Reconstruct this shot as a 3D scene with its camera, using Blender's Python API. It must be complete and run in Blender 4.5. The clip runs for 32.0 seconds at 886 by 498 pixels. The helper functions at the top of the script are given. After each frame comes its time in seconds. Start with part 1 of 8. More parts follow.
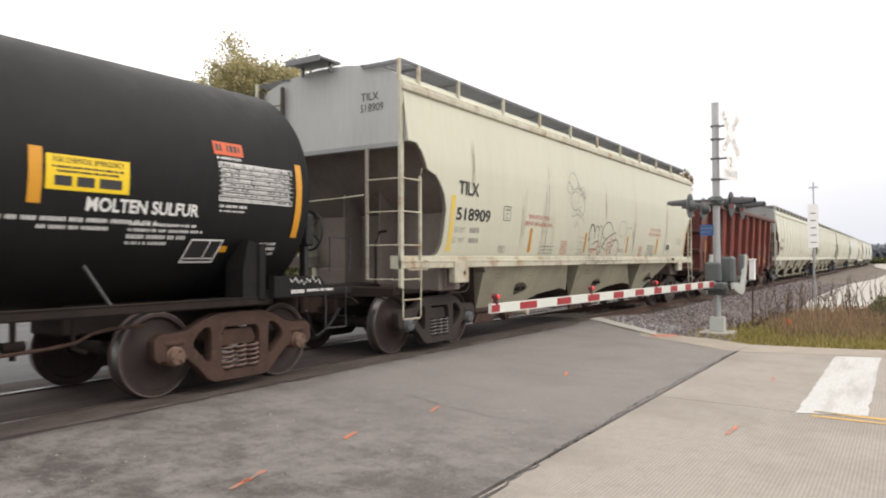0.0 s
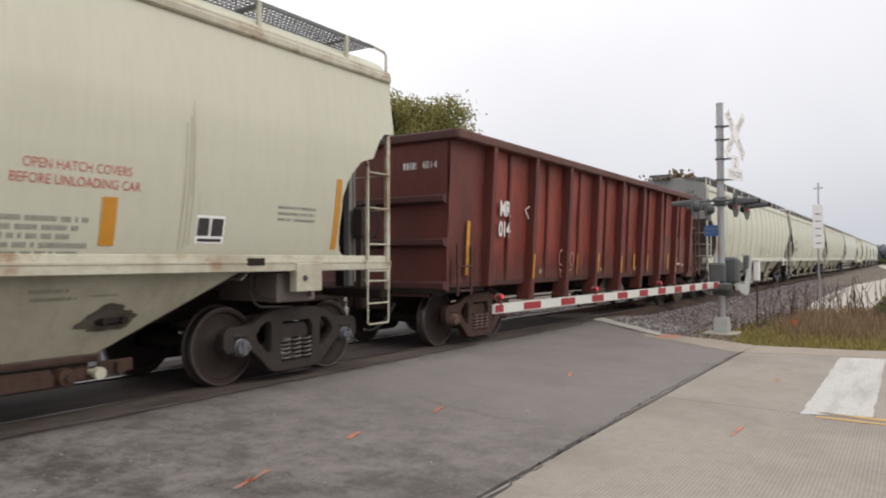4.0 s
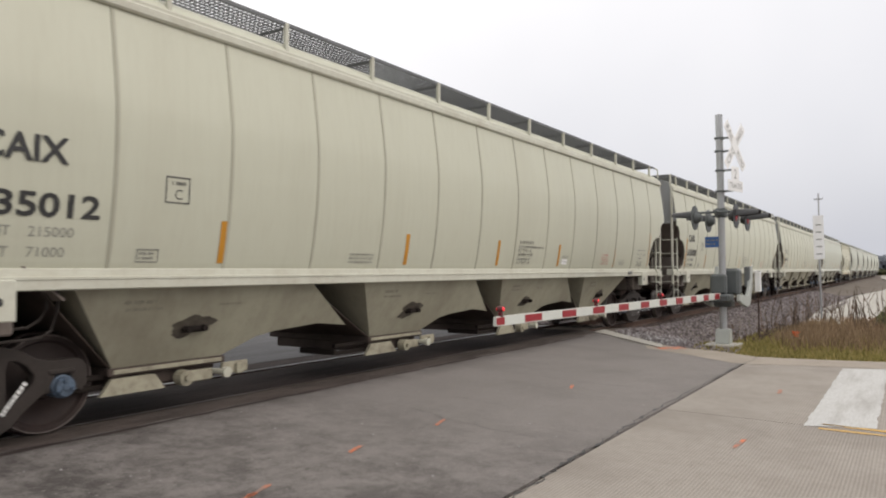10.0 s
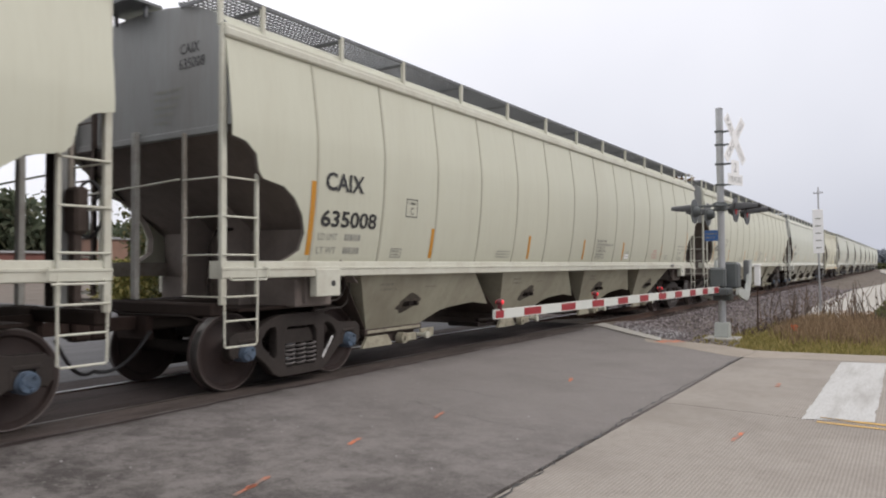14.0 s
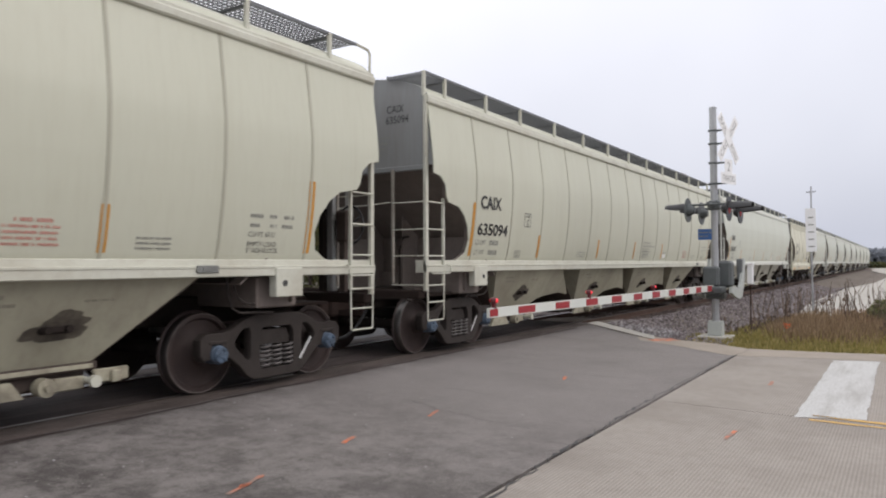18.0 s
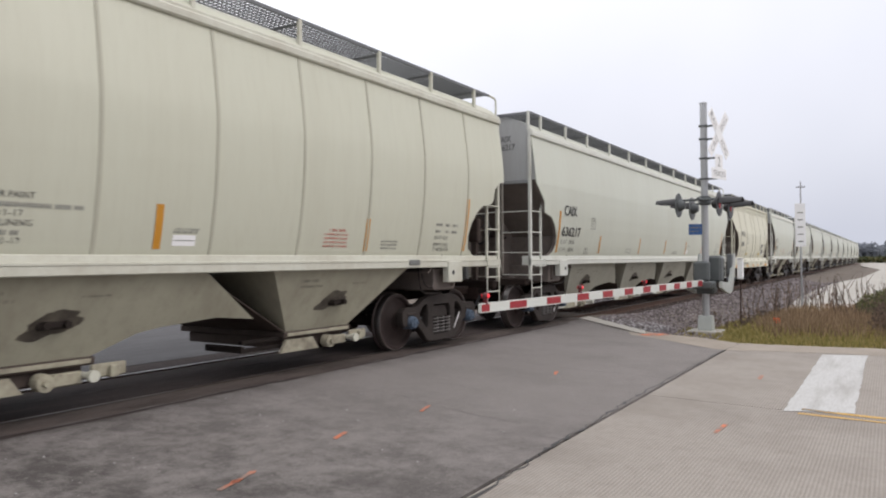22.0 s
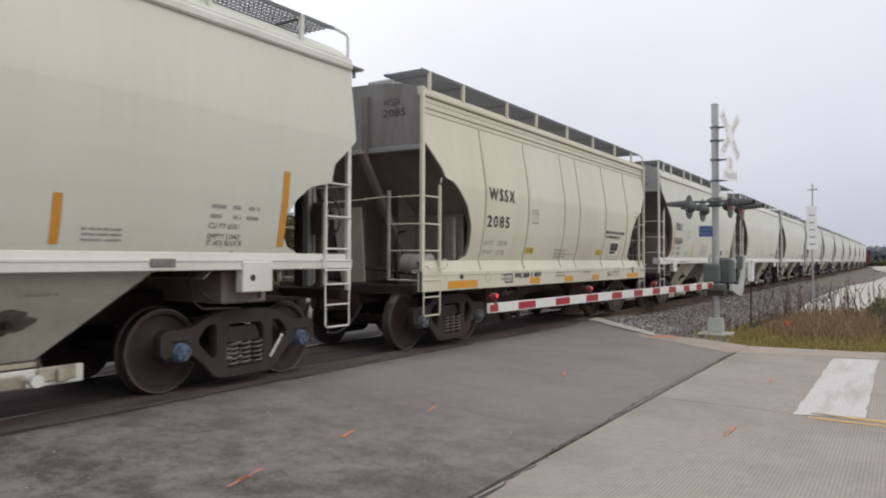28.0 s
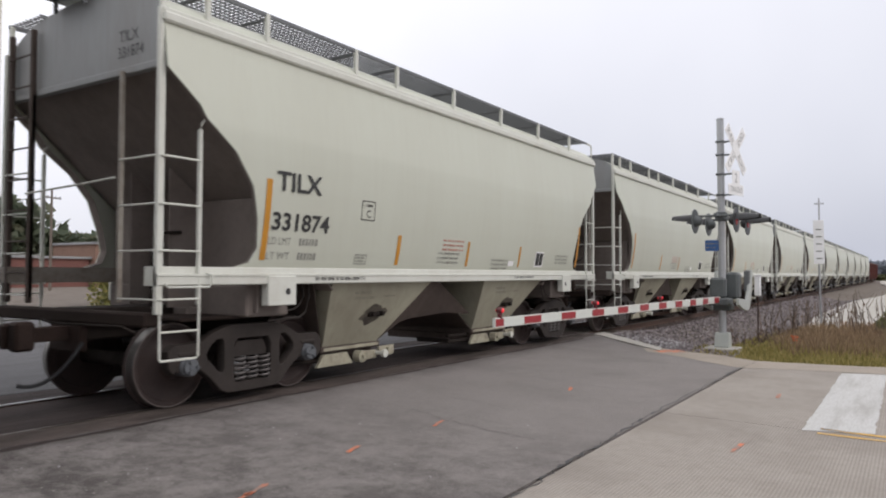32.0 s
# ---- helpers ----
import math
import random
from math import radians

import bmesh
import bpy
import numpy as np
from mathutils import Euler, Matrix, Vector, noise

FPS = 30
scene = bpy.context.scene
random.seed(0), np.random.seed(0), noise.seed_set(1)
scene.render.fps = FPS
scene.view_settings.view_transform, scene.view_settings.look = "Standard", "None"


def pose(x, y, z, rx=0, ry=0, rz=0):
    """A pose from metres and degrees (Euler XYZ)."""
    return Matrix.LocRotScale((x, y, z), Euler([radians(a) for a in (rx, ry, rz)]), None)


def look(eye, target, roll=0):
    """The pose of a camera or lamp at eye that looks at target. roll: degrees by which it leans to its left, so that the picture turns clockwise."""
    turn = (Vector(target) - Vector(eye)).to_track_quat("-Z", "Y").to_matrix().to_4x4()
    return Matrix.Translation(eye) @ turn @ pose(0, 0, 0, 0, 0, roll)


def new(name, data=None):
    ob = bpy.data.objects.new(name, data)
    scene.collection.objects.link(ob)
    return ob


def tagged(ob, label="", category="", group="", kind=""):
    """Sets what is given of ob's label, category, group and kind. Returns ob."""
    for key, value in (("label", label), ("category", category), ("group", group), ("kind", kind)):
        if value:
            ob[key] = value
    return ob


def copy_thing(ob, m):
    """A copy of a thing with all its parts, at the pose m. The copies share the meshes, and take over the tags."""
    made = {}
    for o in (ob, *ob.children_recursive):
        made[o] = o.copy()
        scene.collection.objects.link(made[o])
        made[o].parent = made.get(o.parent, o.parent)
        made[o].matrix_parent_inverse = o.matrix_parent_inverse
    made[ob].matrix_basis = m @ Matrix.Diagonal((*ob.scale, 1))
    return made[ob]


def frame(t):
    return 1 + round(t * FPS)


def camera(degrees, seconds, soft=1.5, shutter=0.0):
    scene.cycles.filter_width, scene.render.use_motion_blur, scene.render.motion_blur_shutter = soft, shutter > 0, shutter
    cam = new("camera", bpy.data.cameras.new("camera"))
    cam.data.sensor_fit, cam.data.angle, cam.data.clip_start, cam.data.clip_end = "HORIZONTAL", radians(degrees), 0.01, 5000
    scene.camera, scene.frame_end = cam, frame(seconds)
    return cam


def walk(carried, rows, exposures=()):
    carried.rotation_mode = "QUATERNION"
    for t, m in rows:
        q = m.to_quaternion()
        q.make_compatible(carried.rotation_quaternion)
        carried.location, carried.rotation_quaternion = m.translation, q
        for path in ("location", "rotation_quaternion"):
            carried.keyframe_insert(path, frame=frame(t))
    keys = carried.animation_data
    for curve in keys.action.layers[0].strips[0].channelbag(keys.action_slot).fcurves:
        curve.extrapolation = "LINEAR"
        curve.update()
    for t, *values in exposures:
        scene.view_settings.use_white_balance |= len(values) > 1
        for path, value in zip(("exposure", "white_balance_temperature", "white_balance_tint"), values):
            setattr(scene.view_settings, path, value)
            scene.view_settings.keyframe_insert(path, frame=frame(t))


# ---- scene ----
cam = camera(63.36, 32.0, soft=2.0, shutter=0.2)
EYE = (0.0, -7.804, 1.510)
PATH = [
    (0, 0.824, 0.190, -57.223), (0.5, 0.921, 0.317, -57.151), (1, 0.897, 0.113, -57.102), (1.5, 0.914, 0.104, -57.058),
    (2, 0.921, 0.052, -57.009), (2.5, 0.895, 0.117, -56.975), (3, 0.818, 0.225, -56.951), (3.5, 0.786, 0.032, -56.921),
    (4, 0.842, 0.108, -56.917), (4.5, 0.915, 0.094, -56.851), (6.5, 1.365, -0.154, -56.725), (7, 1.495, 0.036, -56.722),
    (7.5, 1.560, -0.002, -56.738), (8, 1.715, -0.088, -56.783), (8.5, 1.869, -0.164, -56.756), (9, 1.965, 0.198, -56.842),
    (9.5, 1.959, 0.408, -56.758), (10, 1.849, 0.374, -56.854), (10.5, 1.809, 0.209, -56.832), (11, 1.809, 0.045, -56.825),
    (11.5, 1.754, 0.083, -56.814), (12, 1.698, 0.271, -56.797), (12.5, 1.678, 0.314, -56.819), (13, 1.588, 0.306, -56.855),
    (13.5, 1.362, 0.354, -56.855), (14, 1.287, 0.240, -56.899), (14.5, 1.191, 0.271, -56.887), (16.5, 1.158, 0.007, -57.017),
    (17, 1.186, 0.306, -57.150), (17.5, 1.211, 0.412, -57.223), (18, 1.167, 0.211, -57.359), (18.5, 1.191, 0.097, -57.378),
    (19, 1.099, 0.291, -57.544), (19.5, 0.986, 0.509, -57.612), (20, 0.963, 0.439, -57.837), (20.5, 0.941, 0.403, -57.863),
    (21, 0.946, 0.378, -57.919), (21.5, 0.869, 0.316, -57.945), (22, 0.791, 0.294, -58.033), (22.5, 0.786, 0.380, -58.107),
    (23, 0.892, 0.024, -58.077), (23.5, 0.955, 0.279, -58.059), (24, 0.992, 0.273, -58.002), (24.5, 1.005, 0.173, -57.954),
    (26.5, 0.736, 0.007, -57.634), (27, 0.699, 0.079, -57.585), (27.5, 0.700, -0.009, -57.405), (28, 0.766, -0.220, -57.313),
    (28.5, 0.880, -0.330, -57.268), (29, 0.941, -0.138, -57.230), (29.5, 1.009, -0.253, -57.183), (30, 1.435, -0.161, -57.136),
    (30.5, 1.554, -0.108, -57.140), (31, 1.701, 0.236, -57.110), (31.5, 1.862, 0.043, -56.997), (32, 1.916, -0.206, -56.874),
    
]  # seconds, pitch, roll, yaw
# seconds, stops, kelvin, tint
LIGHT_ROWS = [(0, 0.43, 6950, 12), (1.0, 0.17, 6900, 12), (1.8, 0.03, 6900, 12), (4, -0.02, 6800, 12), (7, 0.18, 6900, 12), (9, 0.24, 6950, 12), (10, -0.06, 6850, 12), (11, -0.08, 6800, 12), (13, -0.08, 6650, 13), (19, -0.05, 6480, 14), (24, 0.02, 6500, 14), (27, -0.13, 6500, 12), (29, -0.16, 6500, 14), (32, -0.12, 6500, 14)]
walk(cam, [(t, pose(*EYE, 90 + p, r, y)) for t, p, r, y in PATH], LIGHT_ROWS)


# ---- light: overcast daylight ----
world = bpy.data.worlds.new("overcast_sky")
scene.world = world
world.use_nodes = True
wn, wl = world.node_tree.nodes, world.node_tree.links
wn.clear()
w_out = wn.new("ShaderNodeOutputWorld")
w_bg = wn.new("ShaderNodeBackground")
w_sky = wn.new("ShaderNodeTexSky")
w_sky.sky_type = "NISHITA"
w_sky.sun_disc = False
w_sky.sun_elevation = radians(42)
w_sky.sun_rotation = radians(160)
w_sky.dust_density = 6.0
w_scale = wn.new("ShaderNodeMixRGB")
w_scale.blend_type = "MULTIPLY"
w_scale.inputs[0].default_value = 1.0
w_scale.inputs[2].default_value = (0.1, 0.1, 0.1, 1)
w_tc = wn.new("ShaderNodeTexCoord")
w_dot = wn.new("ShaderNodeVectorMath")
w_dot.operation = "DOT_PRODUCT"
w_dot.inputs[1].default_value = (-0.16, 0.26, 0.92)
w_noise = wn.new("ShaderNodeTexNoise")
w_noise.inputs["Scale"].default_value = 1.6
w_noise.inputs["Detail"].default_value = 4.0
w_add = wn.new("ShaderNodeMath")
w_add.operation = "MULTIPLY_ADD"
w_add.inputs[1].default_value = 0.30
w_ramp = wn.new("ShaderNodeValToRGB")
w_ramp.color_ramp.elements[0].position = 0.06
w_ramp.color_ramp.elements[0].color = (0.70, 0.745, 0.84, 1)
w_ramp.color_ramp.elements[1].position = 0.72
w_ramp.color_ramp.elements[1].color = (1.52, 1.54, 1.57, 1)
w_mix = wn.new("ShaderNodeMixRGB")
w_mix.inputs[0].default_value = 0.86
wl.new(w_sky.outputs[0], w_scale.inputs[1])
wl.new(w_tc.outputs["Generated"], w_dot.inputs[0])
wl.new(w_tc.outputs["Generated"], w_noise.inputs["Vector"])
wl.new(w_noise.outputs[0], w_add.inputs[0])
wl.new(w_dot.outputs["Value"], w_add.inputs[2])
wl.new(w_add.outputs[0], w_ramp.inputs[0])
wl.new(w_scale.outputs[0], w_mix.inputs[1])
wl.new(w_ramp.outputs[0], w_mix.inputs[2])
wl.new(w_mix.outputs[0], w_bg.inputs[0])
w_bg.inputs[1].default_value = 1.0
wl.new(w_bg.outputs[0], w_out.inputs[0])

sun = new("sun", bpy.data.lights.new("sun", "SUN"))
sun.data.energy = 0.9
sun.data.angle = radians(40)
sun.data.color = (1.0, 0.97, 0.92)
sun.matrix_world = look((9, -24, 24), (0, 0, 0))
scene.view_settings.exposure = 0.0


# ---- materials ----
def mat(name, base, rough=0.6, metal=0.0, dark=None, amount=0.35, grain=18.0, broad=0.7, stretch=(1, 1, 1),
        bump=0.15, bump_scale=60.0, lo=0.45, hi=0.75, spec=0.5, coord="Object", third=None, third_scale=3.0, third_lo=0.6):
    """A painted, worn or mineral surface: base colour, broken up by a broad stain layer and a fine grain."""
    m = bpy.data.materials.new(name)
    m.use_nodes = True
    n, l = m.node_tree.nodes, m.node_tree.links
    b = n["Principled BSDF"]
    dark = dark or tuple(c * 0.6 for c in base)
    tc = n.new("ShaderNodeTexCoord")
    mp = n.new("ShaderNodeMapping")
    mp.inputs["Scale"].default_value = stretch
    l.new(tc.outputs[coord], mp.inputs[0])

    def noise_tex(scale, detail, vec, rough_n=0.6):
        t = n.new("ShaderNodeTexNoise")
        t.inputs["Scale"].default_value, t.inputs["Detail"].default_value = scale, detail
        t.inputs["Roughness"].default_value = rough_n
        l.new(vec, t.inputs["Vector"])
        return t.outputs[0]

    def ramp(v, a, c):
        r = n.new("ShaderNodeMapRange")
        r.inputs[1].default_value, r.inputs[2].default_value = a, c
        l.new(v, r.inputs[0])
        return r.outputs[0]

    def mix(f, a, c, gain):
        g = n.new("ShaderNodeMath")
        g.operation = "MULTIPLY"
        g.inputs[1].default_value = gain
        l.new(f, g.inputs[0])
        x = n.new("ShaderNodeMixRGB")
        l.new(g.outputs[0], x.inputs[0])
        if isinstance(a, tuple):
            x.inputs[1].default_value = (*a, 1)
        else:
            l.new(a, x.inputs[1])
        x.inputs[2].default_value = (*c, 1)
        return x.outputs[0]

    col = mix(ramp(noise_tex(broad, 5, mp.outputs[0]), lo, hi), base, dark, amount)
    col = mix(ramp(noise_tex(grain, 6, mp.outputs[0], 0.7), 0.45, 0.8), col, dark, amount * 0.7)
    if third:
        col = mix(ramp(noise_tex(third_scale, 8, mp.outputs[0], 0.65), third_lo, third_lo + 0.12), col, third, 0.85)
    l.new(col, b.inputs["Base Color"])
    rr = n.new("ShaderNodeMapRange")
    rr.inputs[3].default_value, rr.inputs[4].default_value = max(0.02, rough - 0.12), min(1, rough + 0.12)
    l.new(noise_tex(grain * 0.4, 3, mp.outputs[0]), rr.inputs[0])
    l.new(rr.outputs[0], b.inputs["Roughness"])
    b.inputs["Metallic"].default_value = metal
    b.inputs["Specular IOR Level"].default_value = spec
    if bump:
        bp = n.new("ShaderNodeBump")
        bp.inputs["Strength"].default_value = bump
        bp.inputs["Distance"].default_value = 0.01
        l.new(noise_tex(bump_scale, 4, tc.outputs[coord]), bp.inputs["Height"])
        l.new(bp.outputs[0], b.inputs["Normal"])
    return m


STREAK = (1.6, 1.6, 0.10)
M = {}
M["cream"] = mat("cream_paint", (0.521, 0.525, 0.423), 0.45, dark=(0.36, 0.335, 0.25), amount=0.26, stretch=STREAK, grain=9, broad=0.5, bump=0.05, lo=0.5, hi=0.8)
M["cream_clean"] = mat("pale_grey_paint", (0.521, 0.539, 0.456), 0.42, dark=(0.391, 0.372, 0.298), amount=0.2, stretch=STREAK, grain=7, broad=0.4, bump=0.05)
M["cream_stained"] = mat("stained_cream_paint", (0.522, 0.522, 0.418), 0.5, dark=(0.27, 0.24, 0.18), amount=0.20, stretch=(1.9, 1.9, 0.10), grain=8, broad=0.6, bump=0.05, lo=0.52, hi=0.82)
M["tan"] = mat("tan_cream_paint", (0.565, 0.553, 0.436), 0.5, dark=(0.330, 0.265, 0.160), amount=0.18, stretch=STREAK, grain=9, broad=0.5, bump=0.06)
M["trim"] = mat("cream_trim_paint", (0.55, 0.55, 0.465), 0.5, dark=(0.28, 0.23, 0.16), amount=0.4, grain=14, broad=1.3, bump=0.05)
M["end_grey"] = mat("weathered_grey_paint", (0.270, 0.279, 0.275), 0.55, dark=(0.180, 0.162, 0.144), amount=0.5, stretch=(1.5, 1.5, 0.25), grain=10, broad=0.9)
M["belly"] = mat("dusty_hopper_paint", (0.405, 0.39, 0.295), 0.65, dark=(0.19, 0.165, 0.122), amount=0.6, stretch=(1, 1, 0.5), grain=7, broad=0.8, lo=0.4, hi=0.7)
M["seam"] = mat("grimy_weld_seam", (0.42, 0.41, 0.325), 0.6, amount=0.5, stretch=STREAK, grain=9)
M["dust_brown"] = mat("road_dust_shade_brown", (0.088, 0.068, 0.058), 0.8, dark=(0.030, 0.023, 0.020), amount=0.5, grain=12, broad=1.2, spec=0.2)
M["under"] = mat("grimy_steel", (0.027, 0.021, 0.018), 0.85, dark=(0.011, 0.009, 0.008), amount=0.6, grain=20, broad=2.0, spec=0.15)
M["truck"] = mat("grimy_cast_steel", (0.043, 0.035, 0.031), 0.72, dark=(0.017, 0.015, 0.013), amount=0.6, grain=22, broad=2.5, bump=0.25, bump_scale=90, spec=0.25)
M["truck_rust"] = mat("rusty_cast_steel", (0.070, 0.041, 0.031), 0.8, dark=(0.020, 0.013, 0.011), amount=0.8, third=(0.105, 0.058, 0.040), third_scale=2.6, third_lo=0.56, grain=22, broad=2.5, bump=0.25, bump_scale=90, spec=0.25)
M["wheel"] = mat("wheel_steel", (0.048, 0.031, 0.027), 0.65, 0.1, dark=(0.022, 0.017, 0.015), amount=0.5, grain=16, broad=3)
M["tread"] = mat("worn_tread_steel", (0.26, 0.25, 0.24), 0.42, 1.0, dark=(0.14, 0.13, 0.125), amount=0.3)
M["rim"] = mat("dull_rim_steel", (0.20, 0.17, 0.155), 0.5, 0.6, dark=(0.08, 0.065, 0.058), amount=0.6, grain=20, broad=5)
M["cap"] = mat("bearing_cap_steel", (0.16, 0.17, 0.18), 0.5, 0.5, amount=0.5, grain=40)
M["cap_blue"] = mat("blue_bearing_cap", (0.10, 0.145, 0.205), 0.55, 0.2, dark=(0.035, 0.035, 0.038), amount=0.9, grain=30, broad=9)
M["grid"] = mat("galvanised_grating", (0.16, 0.165, 0.17), 0.5, 0.6, amount=0.4, grain=30)
M["tank_grey"] = mat("grimy_grey_paint", (0.175, 0.180, 0.168), 0.6, dark=(0.09, 0.085, 0.08), amount=0.6, grain=12, broad=2)
M["galv"] = mat("galvanised_steel", (0.46, 0.47, 0.48), 0.42, 0.7, dark=(0.3, 0.3, 0.3), amount=0.4, grain=20, broad=3)
M["yellow"] = mat("reflective_yellow", (0.62, 0.285, 0.018), 0.4, amount=0.25, dark=(0.4, 0.2, 0.03), grain=20)
M["yellow_dull"] = mat("weathered_reflective_yellow", (0.53, 0.235, 0.018), 0.45, amount=0.4, dark=(0.32, 0.17, 0.04), grain=16, broad=3)
M["yellow_clean"] = mat("yellow_vinyl", (0.80, 0.56, 0.02), 0.35, amount=0.15, grain=20)
M["ink"] = mat("black_stencil_paint", (0.025, 0.025, 0.026), 0.5, amount=0.3, dark=(0.08, 0.08, 0.07), grain=30, bump=0)
M["ink_faint"] = mat("faded_stencil_paint", (0.23, 0.23, 0.205), 0.6, amount=0.5, dark=(0.4, 0.4, 0.34), grain=30, bump=0)
M["ink_red_faint"] = mat("faded_red_stencil", (0.50, 0.20, 0.16), 0.55, amount=0.5, dark=(0.58, 0.42, 0.35), grain=30, bump=0)
M["ink_red"] = mat("red_stencil_paint", (0.46, 0.10, 0.075), 0.5, amount=0.4, dark=(0.6, 0.35, 0.28), grain=30, bump=0)
M["ink_white"] = mat("white_stencil_paint", (0.72, 0.72, 0.70), 0.5, amount=0.4, dark=(0.4, 0.4, 0.4), grain=30, bump=0)
M["orange_vinyl"] = mat("orange_placard", (0.60, 0.10, 0.03), 0.5, amount=0.3, grain=30)
M["tank"] = mat("black_tank_paint", (0.007, 0.0073, 0.008), 0.6, dark=(0.025, 0.023, 0.021), amount=0.35, stretch=(1, 1, 0.4), grain=8, broad=0.8, bump=0.08, spec=0.22)
M["red"] = mat("oxide_red_paint", (0.275, 0.046, 0.028), 0.55, dark=(0.045, 0.016, 0.012), amount=0.75, stretch=(1.4, 1.4, 0.3), grain=9, broad=0.8, third=(0.085, 0.036, 0.024), third_scale=1.8, third_lo=0.55)
M["red_mid"] = mat("grimy_shaded_oxide_paint", (0.130, 0.030, 0.022), 0.6, dark=(0.045, 0.018, 0.015), amount=0.65, stretch=(1.4, 1.4, 0.4), grain=9, broad=1.0)
M["red_dark"] = mat("dark_oxide_paint", (0.080, 0.026, 0.021), 0.65, dark=(0.026, 0.015, 0.013), amount=0.6, stretch=(1.4, 1.4, 0.4), grain=9, broad=1.0)
M["rust"] = mat("orange_rust_panel", (0.27, 0.125, 0.055), 0.7, dark=(0.16, 0.065, 0.035), amount=0.5, stretch=(1.4, 1.4, 0.4), grain=9, broad=1.0)
M["asphalt_dark"] = mat("dark_asphalt", (0.062, 0.046, 0.042), 0.9, dark=(0.020, 0.015, 0.014), amount=0.85, grain=9, broad=1.6, stretch=(0.22, 2.2, 1), bump=0.9, bump_scale=140, spec=0.3, third=(0.085, 0.062, 0.048), third_scale=3.0, third_lo=0.60)
M["asphalt_far"] = mat("bluish_dark_asphalt", (0.105, 0.104, 0.108), 0.85, dark=(0.055, 0.053, 0.054), amount=0.7, grain=8, broad=1.1, stretch=(0.25, 1.6, 1), bump=0.8, bump_scale=140, spec=0.3)
M["oil_border"] = mat("oily_brown_asphalt", (0.102, 0.080, 0.071), 0.88, dark=(0.030, 0.024, 0.020), amount=0.9, grain=8, broad=1.4, stretch=(0.5, 1.6, 1), bump=0.9, bump_scale=120, spec=0.3)
M["tar"] = mat("crack_tar", (0.035, 0.033, 0.032), 0.6, amount=0.3, grain=20)
M["concrete_light"] = mat("pale_concrete", (0.42, 0.40, 0.36), 0.85, dark=(0.26, 0.24, 0.21), amount=0.5, grain=12, broad=1.2, bump=0.4, bump_scale=110, spec=0.3)
M["border"] = mat("dusty_worn_concrete", (0.325, 0.285, 0.24), 0.9, dark=(0.22, 0.19, 0.155), amount=0.6, grain=9, broad=1.1, bump=0.5, bump_scale=90, spec=0.3)
M["rail"] = mat("rail_rust", (0.095, 0.052, 0.035), 0.7, 0.3, dark=(0.045, 0.028, 0.022), amount=0.5, grain=20)
M["rail_dark_reflection"] = mat("dark_reflection_rail_top", (0.10, 0.085, 0.075), 0.5, 0.7, dark=(0.05, 0.045, 0.04), amount=0.5)
M["rail_top"] = mat("rail_polish", (0.341, 0.341, 0.347), 0.38, 1.0, dark=(0.217, 0.211, 0.205), amount=0.3)
M["tie"] = mat("creosote_tie", (0.05, 0.04, 0.034), 0.85, amount=0.5, stretch=(1, 0.15, 1), grain=25)
M["dirt"] = mat("dirt_and_gravel", (0.165, 0.140, 0.118), 0.95, dark=(0.085, 0.070, 0.058), amount=0.7, grain=7, broad=0.5, bump=1.0, bump_scale=40, spec=0.2, third=(0.27, 0.255, 0.24), third_scale=14, third_lo=0.62)
M["stone"] = mat("limestone_ballast", (0.36, 0.35, 0.345), 0.9, dark=(0.17, 0.16, 0.155), amount=0.6, grain=14, broad=3.0, spec=0.3)
M["orange_paint"] = mat("orange_marking_paint", (0.62, 0.15, 0.05), 0.7, dark=(0.22, 0.165, 0.14), amount=0.95, grain=40, broad=9, lo=0.4, hi=0.6, bump=0)
M["white_paint"] = mat("worn_white_road_paint", (0.47, 0.47, 0.455), 0.75, dark=(0.27, 0.25, 0.23), amount=0.8, grain=22, broad=2.2, stretch=(0.25, 2, 1), bump=0.3)
M["yellow_paint"] = mat("worn_yellow_road_paint", (0.55, 0.33, 0.08), 0.75, dark=(0.30, 0.25, 0.18), amount=0.7, grain=22, broad=4, bump=0.2)
M["gate_white"] = mat("white_gate_sheeting", (0.60, 0.62, 0.575), 0.35, amount=0.12, grain=20)
M["gate_red"] = mat("red_gate_sheeting", (0.30, 0.008, 0.016), 0.4, amount=0.2, grain=20)
M["sign_white"] = mat("white_sign_sheeting", (0.86, 0.86, 0.85), 0.4, amount=0.12, dark=(0.55, 0.55, 0.52), grain=12, bump=0)
# sky glare is put into this print as a paler grey
M["sign_glare"] = mat("glare_washed_sign_print", (0.33, 0.33, 0.32), 0.5, dark=(0.55, 0.55, 0.53), amount=0.6, grain=14, broad=4, bump=0)
M["black_dull"] = mat("grimy_black_paint", (0.010, 0.0098, 0.010), 0.75, amount=0.6, dark=(0.022, 0.019, 0.017), grain=16, broad=2.0, spec=0.2)
M["black"] = mat("black_enamel", (0.018, 0.018, 0.019), 0.45, amount=0.4, dark=(0.05, 0.05, 0.05), grain=20)
M["silver"] = mat("aluminium_paint", (0.42, 0.43, 0.44), 0.45, 0.35, dark=(0.26, 0.26, 0.26), amount=0.4, grain=16, broad=2)
M["box_grey"] = mat("grey_cast_housing", (0.15, 0.158, 0.16), 0.5, 0.1, dark=(0.10, 0.10, 0.10), amount=0.5, grain=14, broad=3)
M["box_dark"] = mat("dark_cast_housing", (0.095, 0.105, 0.105), 0.5, 0.1, amount=0.5, grain=14, broad=3)
M["blue"] = mat("blue_sign_sheeting", (0.035, 0.11, 0.30), 0.4, amount=0.2, grain=20)
